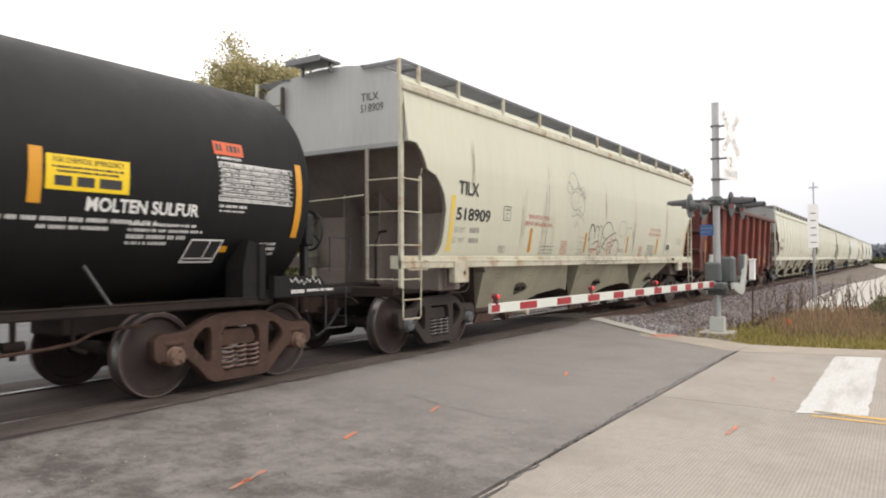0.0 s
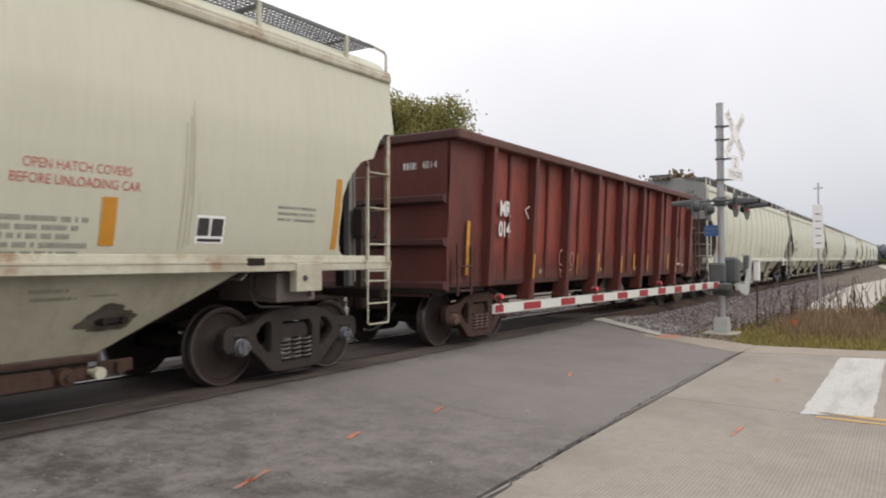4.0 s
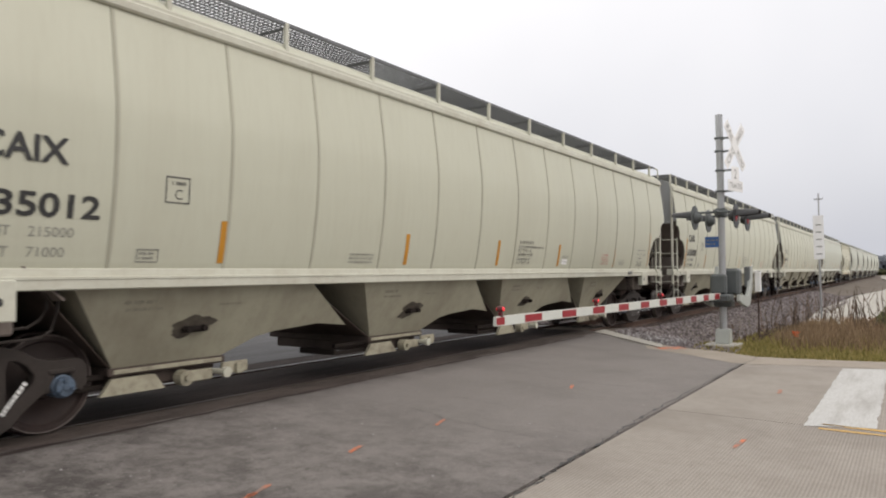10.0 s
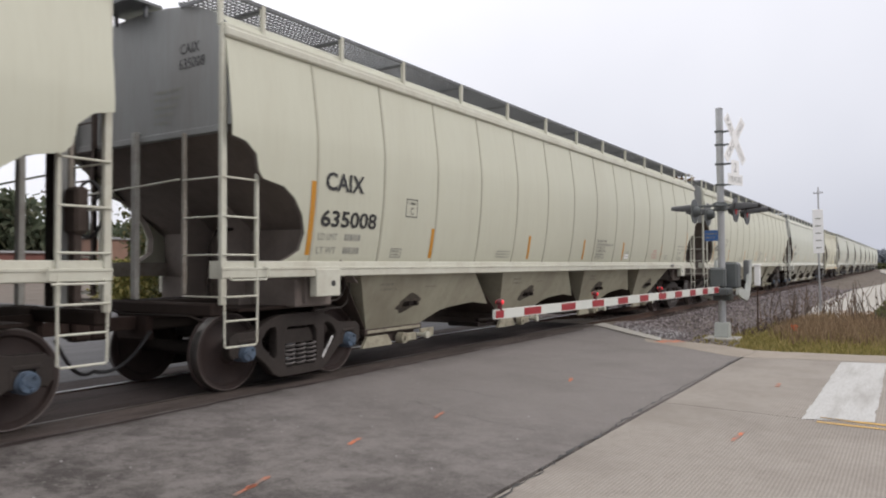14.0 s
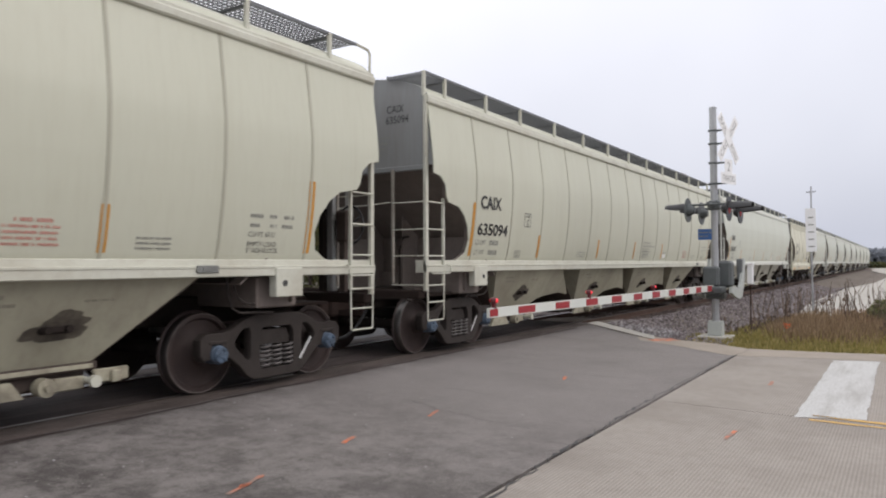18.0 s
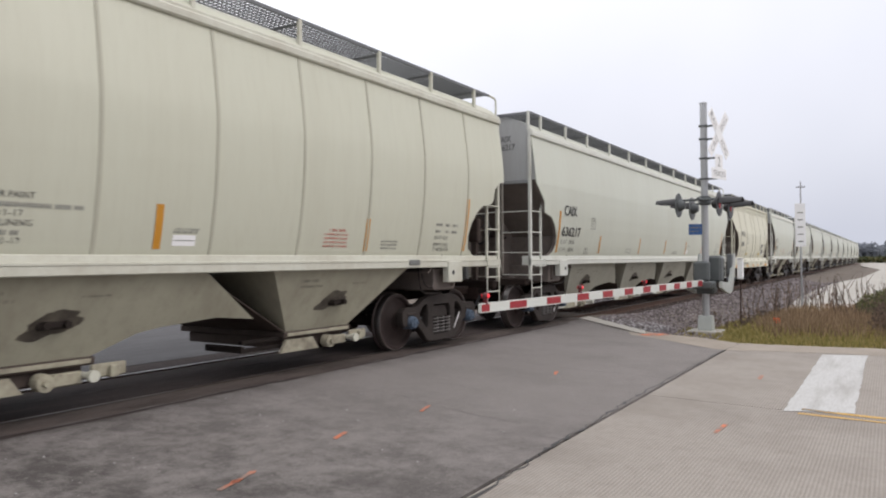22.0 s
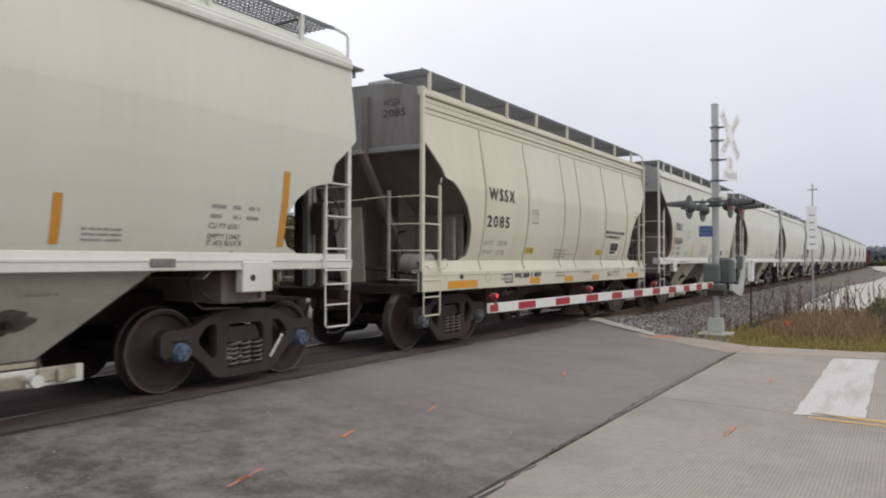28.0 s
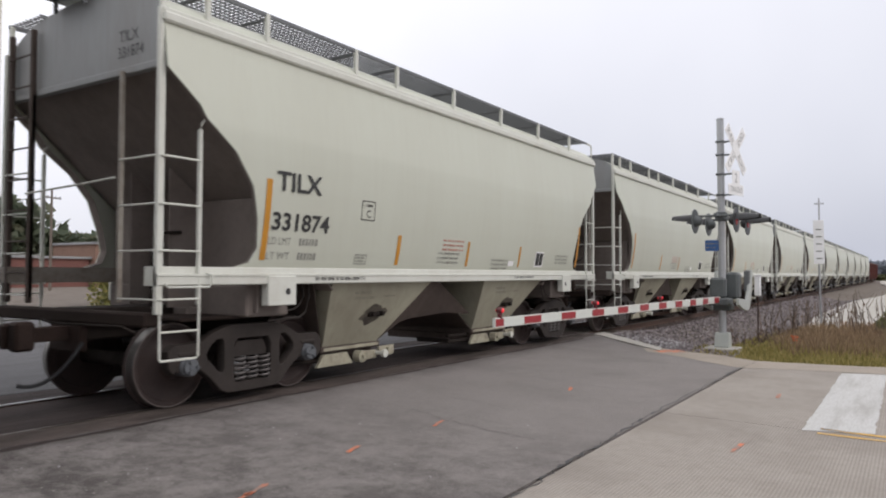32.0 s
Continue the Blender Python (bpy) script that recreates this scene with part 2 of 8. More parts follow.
M["brick"] = mat("red_brick_wall", (0.19, 0.082, 0.066), 0.85, dark=(0.11, 0.052, 0.044), amount=0.5, grain=8, broad=0.6)
M["tan_wall"] = mat("tan_brick_wall", (0.25, 0.15, 0.11), 0.85, amount=0.4, grain=8, broad=0.6)
M["roofing"] = mat("grey_roofing", (0.30, 0.30, 0.30), 0.8, amount=0.4)
M["bark"] = mat("tree_bark", (0.10, 0.075, 0.055), 0.9, amount=0.6, stretch=(3, 3, 0.5), grain=10, bump=0.8, bump_scale=25)
# wood of the farthest pole, with haze put into its colour
M["pole_pale"] = mat("haze_paled_pole_wood", (0.36, 0.36, 0.37), 0.85, amount=0.4, stretch=(3, 3, 0.3), grain=12)
M["pole_wood"] = mat("weathered_pole_wood", (0.17, 0.14, 0.115), 0.85, amount=0.5, stretch=(3, 3, 0.3), grain=12)


def leaf_mat(name, a, b_, c, thin=True):
    m = bpy.data.materials.new(name)
    m.use_nodes = True
    n, l = m.node_tree.nodes, m.node_tree.links
    b = n["Principled BSDF"]
    g = n.new("ShaderNodeNewGeometry")
    r = n.new("ShaderNodeValToRGB")
    r.color_ramp.elements[0].color = (*a, 1)
    r.color_ramp.elements[1].color = (*c, 1)
    e = r.color_ramp.elements.new(0.55)
    e.color = (*b_, 1)
    l.new(g.outputs["Random Per Island"], r.inputs[0])
    l.new(r.outputs[0], b.inputs["Base Color"])
    b.inputs["Roughness"].default_value = 0.7
    if thin:
        tr = n.new("ShaderNodeBsdfTranslucent")
        mx = n.new("ShaderNodeMixShader")
        mx.inputs[0].default_value = 0.4
        l.new(r.outputs[0], tr.inputs[0])
        l.new(b.outputs[0], mx.inputs[1])
        l.new(tr.outputs[0], mx.inputs[2])
        l.new(mx.outputs[0], n["Material Output"].inputs[0])
    return m


M["leaf_autumn"] = leaf_mat("autumn_leaves", (0.26, 0.25, 0.13), (0.40, 0.36, 0.19), (0.52, 0.44, 0.25))
M["leaf_green"] = leaf_mat("green_leaves", (0.14, 0.155, 0.05), (0.26, 0.25, 0.08), (0.39, 0.33, 0.12))
M["leaf_brown"] = leaf_mat("brown_leaves", (0.11, 0.07, 0.03), (0.19, 0.12, 0.055), (0.26, 0.18, 0.09))
M["leaf_far"] = leaf_mat("far_leaves", (0.085, 0.11, 0.07), (0.125, 0.145, 0.09), (0.18, 0.18, 0.115))
M["leaf_bush"] = leaf_mat("bush_leaves", (0.05, 0.06, 0.025), (0.095, 0.105, 0.042), (0.19, 0.165, 0.07))
# distance haze is painted into these leaves as pale blue-grey
M["leaf_haze"] = leaf_mat("haze_tinted_leaves", (0.17, 0.19, 0.22), (0.21, 0.23, 0.26), (0.25, 0.27, 0.30))
M["leaf_seed"] = leaf_mat("seed_heads", (0.16, 0.095, 0.06), (0.26, 0.16, 0.10), (0.38, 0.26, 0.16))
M["grass"] = leaf_mat("verge_grass", (0.16, 0.15, 0.04), (0.31, 0.26, 0.08), (0.43, 0.345, 0.15))
M["dead_grass"] = leaf_mat("dead_grass", (0.15, 0.10, 0.06), (0.26, 0.18, 0.105), (0.40, 0.29, 0.18))
M["weed"] = leaf_mat("weed_stems", (0.085, 0.065, 0.045), (0.15, 0.105, 0.08), (0.23, 0.165, 0.125))
M["trim_clean"] = mat("pale_trim_paint", (0.60, 0.61, 0.55), 0.5, dark=(0.40, 0.37, 0.30), amount=0.35, grain=14, broad=1.3, bump=0.05)


def concrete_tined():
    """Concrete with tined grooves that run across the lane."""
    m = mat("tined_concrete", (0.307, 0.279, 0.247), 0.9, dark=(0.185, 0.163, 0.142), amount=0.65, grain=9, broad=0.7, bump=0.0, spec=0.3)
    n, l = m.node_tree.nodes, m.node_tree.links
    tc = n.new("ShaderNodeTexCoord")
    w = n.new("ShaderNodeTexWave")
    w.bands_direction = "Y"
    w.inputs["Scale"].default_value = 11.0
    w.inputs["Distortion"].default_value = 1.6
    w.inputs["Detail"].default_value = 3
    w.inputs["Detail Scale"].default_value = 2.5
    l.new(tc.outputs["Object"], w.inputs["Vector"])
    bp = n.new("ShaderNodeBump")
    bp.inputs["Strength"].default_value = 0.6
    bp.inputs["Distance"].default_value = 0.006
    l.new(w.outputs["Fac"], bp.inputs["Height"])
    l.new(bp.outputs[0], n["Principled BSDF"].inputs["Normal"])
    b = n["Principled BSDF"]
    old = b.inputs["Base Color"].links[0].from_socket
    dirt = n.new("ShaderNodeMixRGB")
    dirt.blend_type = "MULTIPLY"
    dirt.inputs[2].default_value = (0.93, 0.92, 0.91, 1)
    g = n.new("ShaderNodeMapRange")
    g.inputs[1].default_value, g.inputs[2].default_value = 0.55, 0.05
    l.new(w.outputs["Fac"], g.inputs[0])
    l.new(g.outputs[0], dirt.inputs[0])
    l.new(old, dirt.inputs[1])
    l.new(dirt.outputs[0], b.inputs["Base Color"])
    return m


M["concrete"] = concrete_tined()


def glow_mat(name, colour, strength):
    m = bpy.data.materials.new(name)
    m.use_nodes = True
    b = m.node_tree.nodes["Principled BSDF"]
    b.inputs["Base Color"].default_value = (*colour, 1)
    b.inputs["Roughness"].default_value = 0.25
    b.inputs["Emission Color"].default_value = (*colour, 1)
    b.inputs["Emission Strength"].default_value = strength
    return m


M["lamp_red"] = glow_mat("lit_red_lens", (0.8, 0.04, 0.05), 0.4)
M["lamp_body"] = mat("dark_red_lamp_housing", (0.10, 0.012, 0.016), 0.4, amount=0.3, grain=30)
# flasher lenses are off, yet get a faint glow added
M["lens_red"] = glow_mat("red_lens", (0.35, 0.01, 0.015), 0.12)


def asphalt_worn():
    """Aged asphalt: mottled wear, dark oil blots, and pale stones showing in the binder."""
    m = mat("aged_asphalt", (0.222, 0.203, 0.193), 0.9, dark=(0.15, 0.136, 0.125), amount=0.26, grain=6.0, broad=0.5, stretch=(1.3, 1.0, 1), bump=0.9, bump_scale=120, lo=0.42, hi=0.68, spec=0.3)
    n, l = m.node_tree.nodes, m.node_tree.links
    b = n["Principled BSDF"]
    tc = n.new("ShaderNodeTexCoord")
    mp = n.new("ShaderNodeMapping")
    mp.inputs["Scale"].default_value = (1.25, 1.0, 1)
    l.new(tc.outputs["Object"], mp.inputs[0])

    # oil drips gather where cars wait, off to one side of the crossing
    sx = n.new("ShaderNodeSeparateXYZ")
    l.new(tc.outputs["Object"], sx.inputs[0])
    near = n.new("ShaderNodeMapRange")
    near.inputs[1].default_value, near.inputs[2].default_value = 7.5, 2.5
    l.new(sx.outputs[0], near.inputs[0])
    lane = near.outputs[0]
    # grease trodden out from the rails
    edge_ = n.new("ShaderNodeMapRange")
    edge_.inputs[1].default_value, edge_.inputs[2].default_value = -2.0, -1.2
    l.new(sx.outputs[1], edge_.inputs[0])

    def layer(scale, detail, rough_n, lo, hi, colour, gain, vec, mask=None):
        t = n.new("ShaderNodeTexNoise")
        t.inputs["Scale"].default_value, t.inputs["Detail"].default_value, t.inputs["Roughness"].default_value = scale, detail, rough_n
        l.new(vec, t.inputs["Vector"])
        r = n.new("ShaderNodeMapRange")
        r.inputs[1].default_value, r.inputs[2].default_value, r.inputs[4].default_value = lo, hi, gain
        l.new(t.outputs[0], r.inputs[0])
        x = n.new("ShaderNodeMixRGB")
        x.inputs[2].default_value = (*colour, 1)
        f = r.outputs[0]
        if mask:
            k = n.new("ShaderNodeMath")
            k.operation = "MULTIPLY"
            l.new(f, k.inputs[0])
            l.new(mask, k.inputs[1])
            f = k.outputs[0]
        l.new(f, x.inputs[0])
        l.new(b.inputs["Base Color"].links[0].from_socket, x.inputs[1])
        l.new(x.outputs[0], b.inputs["Base Color"])
    layer(0.7, 7, 0.58, 0.50, 0.70, (0.085, 0.076, 0.07), 0.22, mp.outputs[0])
    layer(1.5, 10, 0.76, 0.44, 0.60, (0.042, 0.036, 0.034), 0.85, mp.outputs[0], lane)
    layer(7.5, 8, 0.78, 0.48, 0.62, (0.045, 0.039, 0.036), 0.55, tc.outputs["Object"], lane)
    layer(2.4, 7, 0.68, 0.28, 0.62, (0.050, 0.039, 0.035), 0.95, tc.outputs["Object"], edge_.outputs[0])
    layer(70, 3, 0.6, 0.50, 0.72, (0.33, 0.31, 0.285), 0.26, tc.outputs["Object"])
    layer(48, 3, 0.6, 0.52, 0.70, (0.07, 0.063, 0.058), 0.26, tc.outputs["Object"])
    layer(19, 2, 0.5, 0.70, 0.74, (0.46, 0.44, 0.41), 0.4, tc.outputs["Object"], lane)
    return m


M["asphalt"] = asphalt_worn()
M["pale_green"] = mat("pale_grey_green_paint", (0.40, 0.42, 0.39), 0.5, dark=(0.26, 0.27, 0.25), amount=0.4, grain=16)
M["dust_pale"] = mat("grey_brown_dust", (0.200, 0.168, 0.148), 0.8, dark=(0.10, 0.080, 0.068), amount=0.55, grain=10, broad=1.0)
M["track_dirt"] = mat("oily_track_dirt", (0.070, 0.043, 0.035), 0.9, dark=(0.028, 0.021, 0.018), amount=0.6, grain=9, broad=1.2, bump=0.8, bump_scale=50)


# ---- mesh helpers: a geo is (points, faces) ----
def join(*geos):
    p, f = [], []
    for gp, gf in geos:
        k = len(p)
        p += [tuple(v) for v in gp]
        f += [tuple(i + k for i in q) for q in gf]
    return p, f


def moved(geo, m):
    return [tuple(m @ Vector(v)) for v in geo[0]], geo[1]


def mapped(geo, fn, flip=False):
    return [fn(*v) for v in geo[0]], ([tuple(reversed(q)) for q in geo[1]] if flip else geo[1])


def box(x0, x1, y0, y1, z0, z1, c=0.006):
    """A box with chamfered edges."""
    lo, hi = (min(x0, x1), min(y0, y1), min(z0, z1)), (max(x0, x1), max(y0, y1), max(z0, z1))
    c = min(c, 0.3 * min(h - l for l, h in zip(lo, hi)))
    p, idx = [], {}
    for sx in (0, 1):
        for sy in (0, 1):
            for sz in (0, 1):
                s = (sx, sy, sz)
                for ax in range(3):
                    v = []
                    for k in range(3):
                        e = hi[k] if s[k] else lo[k]
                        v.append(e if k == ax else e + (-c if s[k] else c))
                    idx[(s, ax)] = len(p)
                    p.append(tuple(v))
    f = []
    for ax in range(3):
        a, b = (ax + 1) % 3, (ax + 2) % 3
        for s in (0, 1):
            q = []
            for u, w in ((0, 0), (1, 0), (1, 1), (0, 1)):
                k = [0, 0, 0]
                k[ax], k[a], k[b] = s, u, w
                q.append(idx[(tuple(k), ax)])
            f.append(tuple(q if s else reversed(q)))
        for u in (0, 1):
            for w in (0, 1):
                k0, k1 = [0, 0, 0], [0, 0, 0]
                k0[a] = k1[a] = u
                k0[b] = k1[b] = w
                k1[ax] = 1
                q = [idx[(tuple(k0), a)], idx[(tuple(k1), a)], idx[(tuple(k1), b)], idx[(tuple(k0), b)]]
                f.append(tuple(q if u == w else reversed(q)))
    for s in [(i, j, k) for i in (0, 1) for j in (0, 1) for k in (0, 1)]:
        q = [idx[(s, 0)], idx[(s, 1)], idx[(s, 2)]]
        f.append(tuple(q if sum(s) % 2 else reversed(q)))
    return p, f


def frame_at(d):
    d = Vector(d).normalized()
    a = d.cross(Vector((0, 0, 1)) if abs(d.z) < 0.9 else Vector((1, 0, 0))).normalized()
    return a, d.cross(a)


def tube(points, r, n=8, closed_ends=True):
    """A round bar along points; r is one radius or one for each point."""
    pts = [Vector(q) for q in points]
    rs = r if isinstance(r, (list, tuple)) else [r] * len(pts)
    p, f = [], []
    for i, q in enumerate(pts):
        d = (pts[min(i + 1, len(pts) - 1)] - pts[max(i - 1, 0)])
        a, b = frame_at(d)
        for k in range(n):
            t = 2 * math.pi * k / n
            p.append(tuple(q + rs[i] * (math.cos(t) * a + math.sin(t) * b)))
    for i in range(len(pts) - 1):
        for k in range(n):
            k2 = (k + 1) % n
            f.append((i * n + k, i * n + k2, (i + 1) * n + k2, (i + 1) * n + k))
    if closed_ends:
        f.append(tuple(reversed(range(n))))
        f.append(tuple(range((len(pts) - 1) * n, len(pts) * n)))
    return p, f


def lathe(profile, n=32, axis="y"):
    """profile: (radius, height along the axis) from one end to the other."""
    p, f = [], []
    for r, h in profile:
        for k in range(n):
            t = 2 * math.pi * k / n
            u, v = r * math.cos(t), r * math.sin(t)
            p.append((u, h, v) if axis == "y" else (u, v, h) if axis == "z" else (h, u, v))
    for i in range(len(profile) - 1):
        for k in range(n):
            k2 = (k + 1) % n
            f.append((i * n + k, i * n + k2, (i + 1) * n + k2, (i + 1) * n + k))
    return p, f


def prism(outline, y0, y1):
    """An outline of (x, z) points, pushed from y0 to y1."""
    n = len(outline)
    p = [(x, y0, z) for x, z in outline] + [(x, y1, z) for x, z in outline]
    f = [tuple(range(n)), tuple(reversed(range(n, 2 * n)))]
    f += [(k + n, (k + 1) % n + n, (k + 1) % n, k) for k in range(n)]
    return p, f


def plate(a, b, c, d, t):
    """A plate with corners a b c d and thickness t along its normal."""
    a, b, c, d = (Vector(q) for q in (a, b, c, d))
    n = (b - a).cross(d - a).normalized() * t
    p = [tuple(q) for q in (a, b, c, d, a + n, b + n, c + n, d + n)]
    return p, [(3, 2, 1, 0), (4, 5, 6, 7), (0, 1, 5, 4), (1, 2, 6, 5), (2, 3, 7, 6), (3, 0, 4, 7)]


def from_curve(data):
    ob = bpy.data.objects.new("shape", data)
    scene.collection.objects.link(ob)
    dg = bpy.context.evaluated_depsgraph_get()
    me = bpy.data.meshes.new_from_object(ob.evaluated_get(dg))
    bpy.data.objects.remove(ob)
    geo = [tuple(v.co) for v in me.vertices], [tuple(q.vertices) for q in me.polygons]
    bpy.data.meshes.remove(me)
    bpy.data.curves.remove(data)
    return geo


def cutout(outlines, depth, bevel=0.01):
    """A plate in x and z, depth along y, with holes: first outline outside, the rest holes."""
    c = bpy.data.curves.new("cutout", "CURVE")
    c.dimensions, c.fill_mode, c.extrude, c.bevel_depth, c.bevel_resolution = "2D", "BOTH", depth / 2, bevel, 1
    for o in outlines:
        s = c.splines.new("POLY")
        s.points.add(len(o) - 1)
        for q, (x, z) in zip(s.points, o):
            q.co = (x, z, 0, 1)
        s.use_cyclic_u = True
    g = from_curve(c)
    return [(x, -z, y) for x, y, z in g[0]], g[1]


LETTERS = {}


def letters(words, height, width=None, thin=0.0, gap=1.0):
    """The words as flat geometry in x and z, from x = 0, standing on z = 0, capitals of that height."""
    key = (words, height, width, thin, gap)
    if key not in LETTERS:
        c = bpy.data.curves.new("letters", "FONT")
        c.body, c.size, c.resolution_u = words, height / 0.70, 3
        c.offset, c.space_character = thin, gap
        p, f = from_curve(c)
        x1 = max([v[0] for v in p] + [0.01])
        k = width / x1 if width else 1.0
        LETTERS[key] = [(x * k, 0.0, y) for x, y, z in p], f
    return LETTERS[key]


def bars(rows, seed=0, k=0.62):
    """Unreadable lines of print: rows of (x, z, length, height), broken into words."""
    rng = random.Random(seed)
    out = []
    for x, z, length, h in rows:
        at = x
        while at < x + length - 0.01:
            w = min(rng.uniform(0.5, 0.95) * h * k, x + length - at)
            out.append(([(at, 0, z), (at + w, 0, z), (at + w, 0, z + h), (at, 0, z + h)], [(0, 1, 2, 3)]))
            at += w + (0.22 if rng.random() < 0.84 else 0.9) * h
    return join(*out)


def rect(x0, x1, z0, z1):
    return [(x0, 0, z0), (x1, 0, z0), (x1, 0, z1), (x0, 0, z1)], [(0, 1, 2, 3)]


def hollow(x0, x1, z0, z1, w):
    return join(rect(x0, x1, z0, z0 + w), rect(x0, x1, z1 - w, z1), rect(x0, x0 + w, z0 + w, z1 - w), rect(x1 - w, x1, z0 + w, z1 - w))


def stroke(points, w):
    """A painted line through (x, z) points."""
    p, f = [], []
    for i, (x, z) in enumerate(points):
        a, b = points[max(i - 1, 0)], points[min(i + 1, len(points) - 1)]
        dx, dz = b[0] - a[0], b[1] - a[1]
        k = math.hypot(dx, dz) or 1
        p += [(x - dz / k * w / 2, 0, z + dx / k * w / 2), (x + dz / k * w / 2, 0, z - dx / k * w / 2)]
        if i:
            f.append((2 * i - 2, 2 * i - 1, 2 * i + 1, 2 * i))
    return p, f


def loop(cx, cz, rx, rz, a0=0, a1=360, n=18, lean=0.0):
    return [(cx + rx * math.cos(radians(a0 + (a1 - a0) * k / n)) + lean * rz * math.sin(radians(a0 + (a1 - a0) * k / n)),
             cz + rz * math.sin(radians(a0 + (a1 - a0) * k / n))) for k in range(n + 1)]


def mesh_of(name, geo, material, smooth=False):
    me = bpy.data.meshes.new(name)
    me.from_pydata(geo[0], [], geo[1])
    me.materials.append(material)
    if smooth:
        me.polygons.foreach_set("use_smooth", [True] * len(me.polygons))
        me.set_sharp_from_angle(angle=radians(38))
    me.update()
    return me


def part(name, geo, material, parent=None, label="", smooth=False, at=None):
    data = geo if isinstance(geo, bpy.types.Mesh) else mesh_of(name, geo, M[material] if isinstance(material, str) else material, smooth)
    ob = new(name, data)
    if parent is not None:
        ob.parent = parent
    if at is not None:
        ob.matrix_basis = at
    if label:
        ob["label"] = label
    return ob


def thing(name, label, category, group="", at=None):
    ob = new(name)
    ob.empty_display_size = 0.3
    if at is not None:
        ob.matrix_basis = at
    return tagged(ob, label, category, group)


# ---- track line: straight, then a left bend far off ----
SPEED = 4.2824
TRACK_Y, RAIL_Z = -0.18, 0.045
BEND_AT, BEND_R = 172.0, 300.0


def along(s):
    """Place and heading (degrees) of a point s metres along the track."""
    if s <= BEND_AT:
        return s, 0.0, 0.0
    a = (s - BEND_AT) / BEND_R
    return BEND_AT + BEND_R * math.sin(a), BEND_R * (1 - math.cos(a)), math.degrees(a)


def smooth(a, b, v):
    t = min(1, max(0, (v - a) / (b - a)))
    return t * t * (3 - 2 * t)


def road_z(y):
    a = abs(y - TRACK_Y)
    return RAIL_Z - 0.01 - 0.05 * smooth(1.1, 2.6, a) - 0.015 * min(12, max(0, a - 1.4))


EDGE = [(-60, 15.4), (-9, 15.2), (-7.7, 14.75), (-6.9, 14.45), (-6.2, 14.25), (-5.42, 14.08), (-4.7, 14.55), (-4.17, 14.68), (-3.68, 14.86), (-3.28, 15.2), (-2.9, 15.8), (-1.3, 16.95), (1.3, 17.2), (60, 17.2)]
# inner line of the pale concrete border along the road's edge
BORDER = [(-9, 14.0), (-7.7, 13.7), (-6.9, 13.5), (-6.2, 13.3), (-5.4, 12.95), (-5.17, 13.0), (-4.16, 13.8), (-3.32, 14.3), (-3.15, 14.75)]


def road_edge(y):
    return float(np.interp(y, [e[0] for e in EDGE], [e[1] for e in EDGE]))


def ground_z(x, y):
    x_, ty, _ = along(x) if x > 0 else (x, 0, 0)
    a = abs(y - ty - TRACK_Y)
    off = -0.13 - 0.30 * smooth(1.7, 3.4, a) + 0.16 * smooth(3.6, 4.6, a) - 0.12 * smooth(6, 16, a)
    e = road_edge(y)
    k = smooth(e + 0.9, e + 4.2, x) if x > 0 else smooth(-14, -18, x)
    return (road_z(y) - 0.05) * (1 - k) + off * k


def build_ground():
    def steps(near, far, fine, n):
        a = list(np.arange(-near, near + 0.01, fine))
        b = [near + (far - near) * (k / n) ** 2.6 for k in range(1, n + 1)]
        return [-v for v in reversed(b)] + a + b
    xs, ys = [x + 18 for x in steps(24, 1600, 0.6, 26)], steps(9, 1600, 0.45, 26)
    p = [(x, y, ground_z(x, y) + (0.03 * noise.noise((x * 0.9, y * 0.9, 0)) if x > 17.5 else 0)) for x in xs for y in ys]
    n = len(ys)
    f = [(i * n + j, (i + 1) * n + j, (i + 1) * n + j + 1, i * n + j + 1) for i in range(len(xs) - 1) for j in range(n - 1)]
    tagged(part("ground", (p, f), "dirt", smooth=True), "dirt and gravel ground beside the road and the track", "ground", kind="structure")


def sheet(x0, x1, y0, y1, depth=0.045, nx=30, ny=10, edge=True, lift=0.0):
    """A paved layer that follows the road's fall, ending at the road's edge where edge is set."""
    top, bot = [], []
    for i in range(nx + 1):
        for j in range(ny + 1):
            y = y0 + (y1 - y0) * j / ny
            e = min(x1, road_edge(y)) if edge else x1
            x = x0 + (e - x0) * i / nx
            top.append((x, y, road_z(y) + lift))
            bot.append((x, y, road_z(y) + lift - depth))
    n = ny + 1
    k = len(top)
    f = []
    for i in range(nx):
        for j in range(ny):
            q = (i * n + j, (i + 1) * n + j, (i + 1) * n + j + 1, i * n + j + 1)
            f += [q, tuple(v + k for v in reversed(q))]
    for i in range(nx):
        for j in (0, ny):
            a, b = i * n + j, (i + 1) * n + j
            f.append((a, a + k, b + k, b) if j == 0 else (b, b + k, a + k, a))
    for j in range(ny):
        for i in (0, nx):
            a, b = i * n + j, i * n + j + 1
            f.append((b, b + k, a + k, a) if i == 0 else (a, a + k, b + k, b))
    return top + bot, f


def on_road(points, lift):
    return [(x, y, road_z(y) + lift) for x, y in points]


def ribbon(points, widths, lift):
    """A flat band on the road through (x, y) points."""
    p, f = [], []
    for i, (x, y) in enumerate(points):
        a, b = points[max(i - 1, 0)], points[min(i + 1, len(points) - 1)]
        d = Vector((b[0] - a[0], b[1] - a[1])).normalized()
        w = widths[i] / 2
        p += on_road([(x - d.y * w, y + d.x * w), (x + d.y * w, y - d.x * w)], lift)
        if i:
            f.append((2 * i - 2, 2 * i - 1, 2 * i + 1, 2 * i))
    return p, f


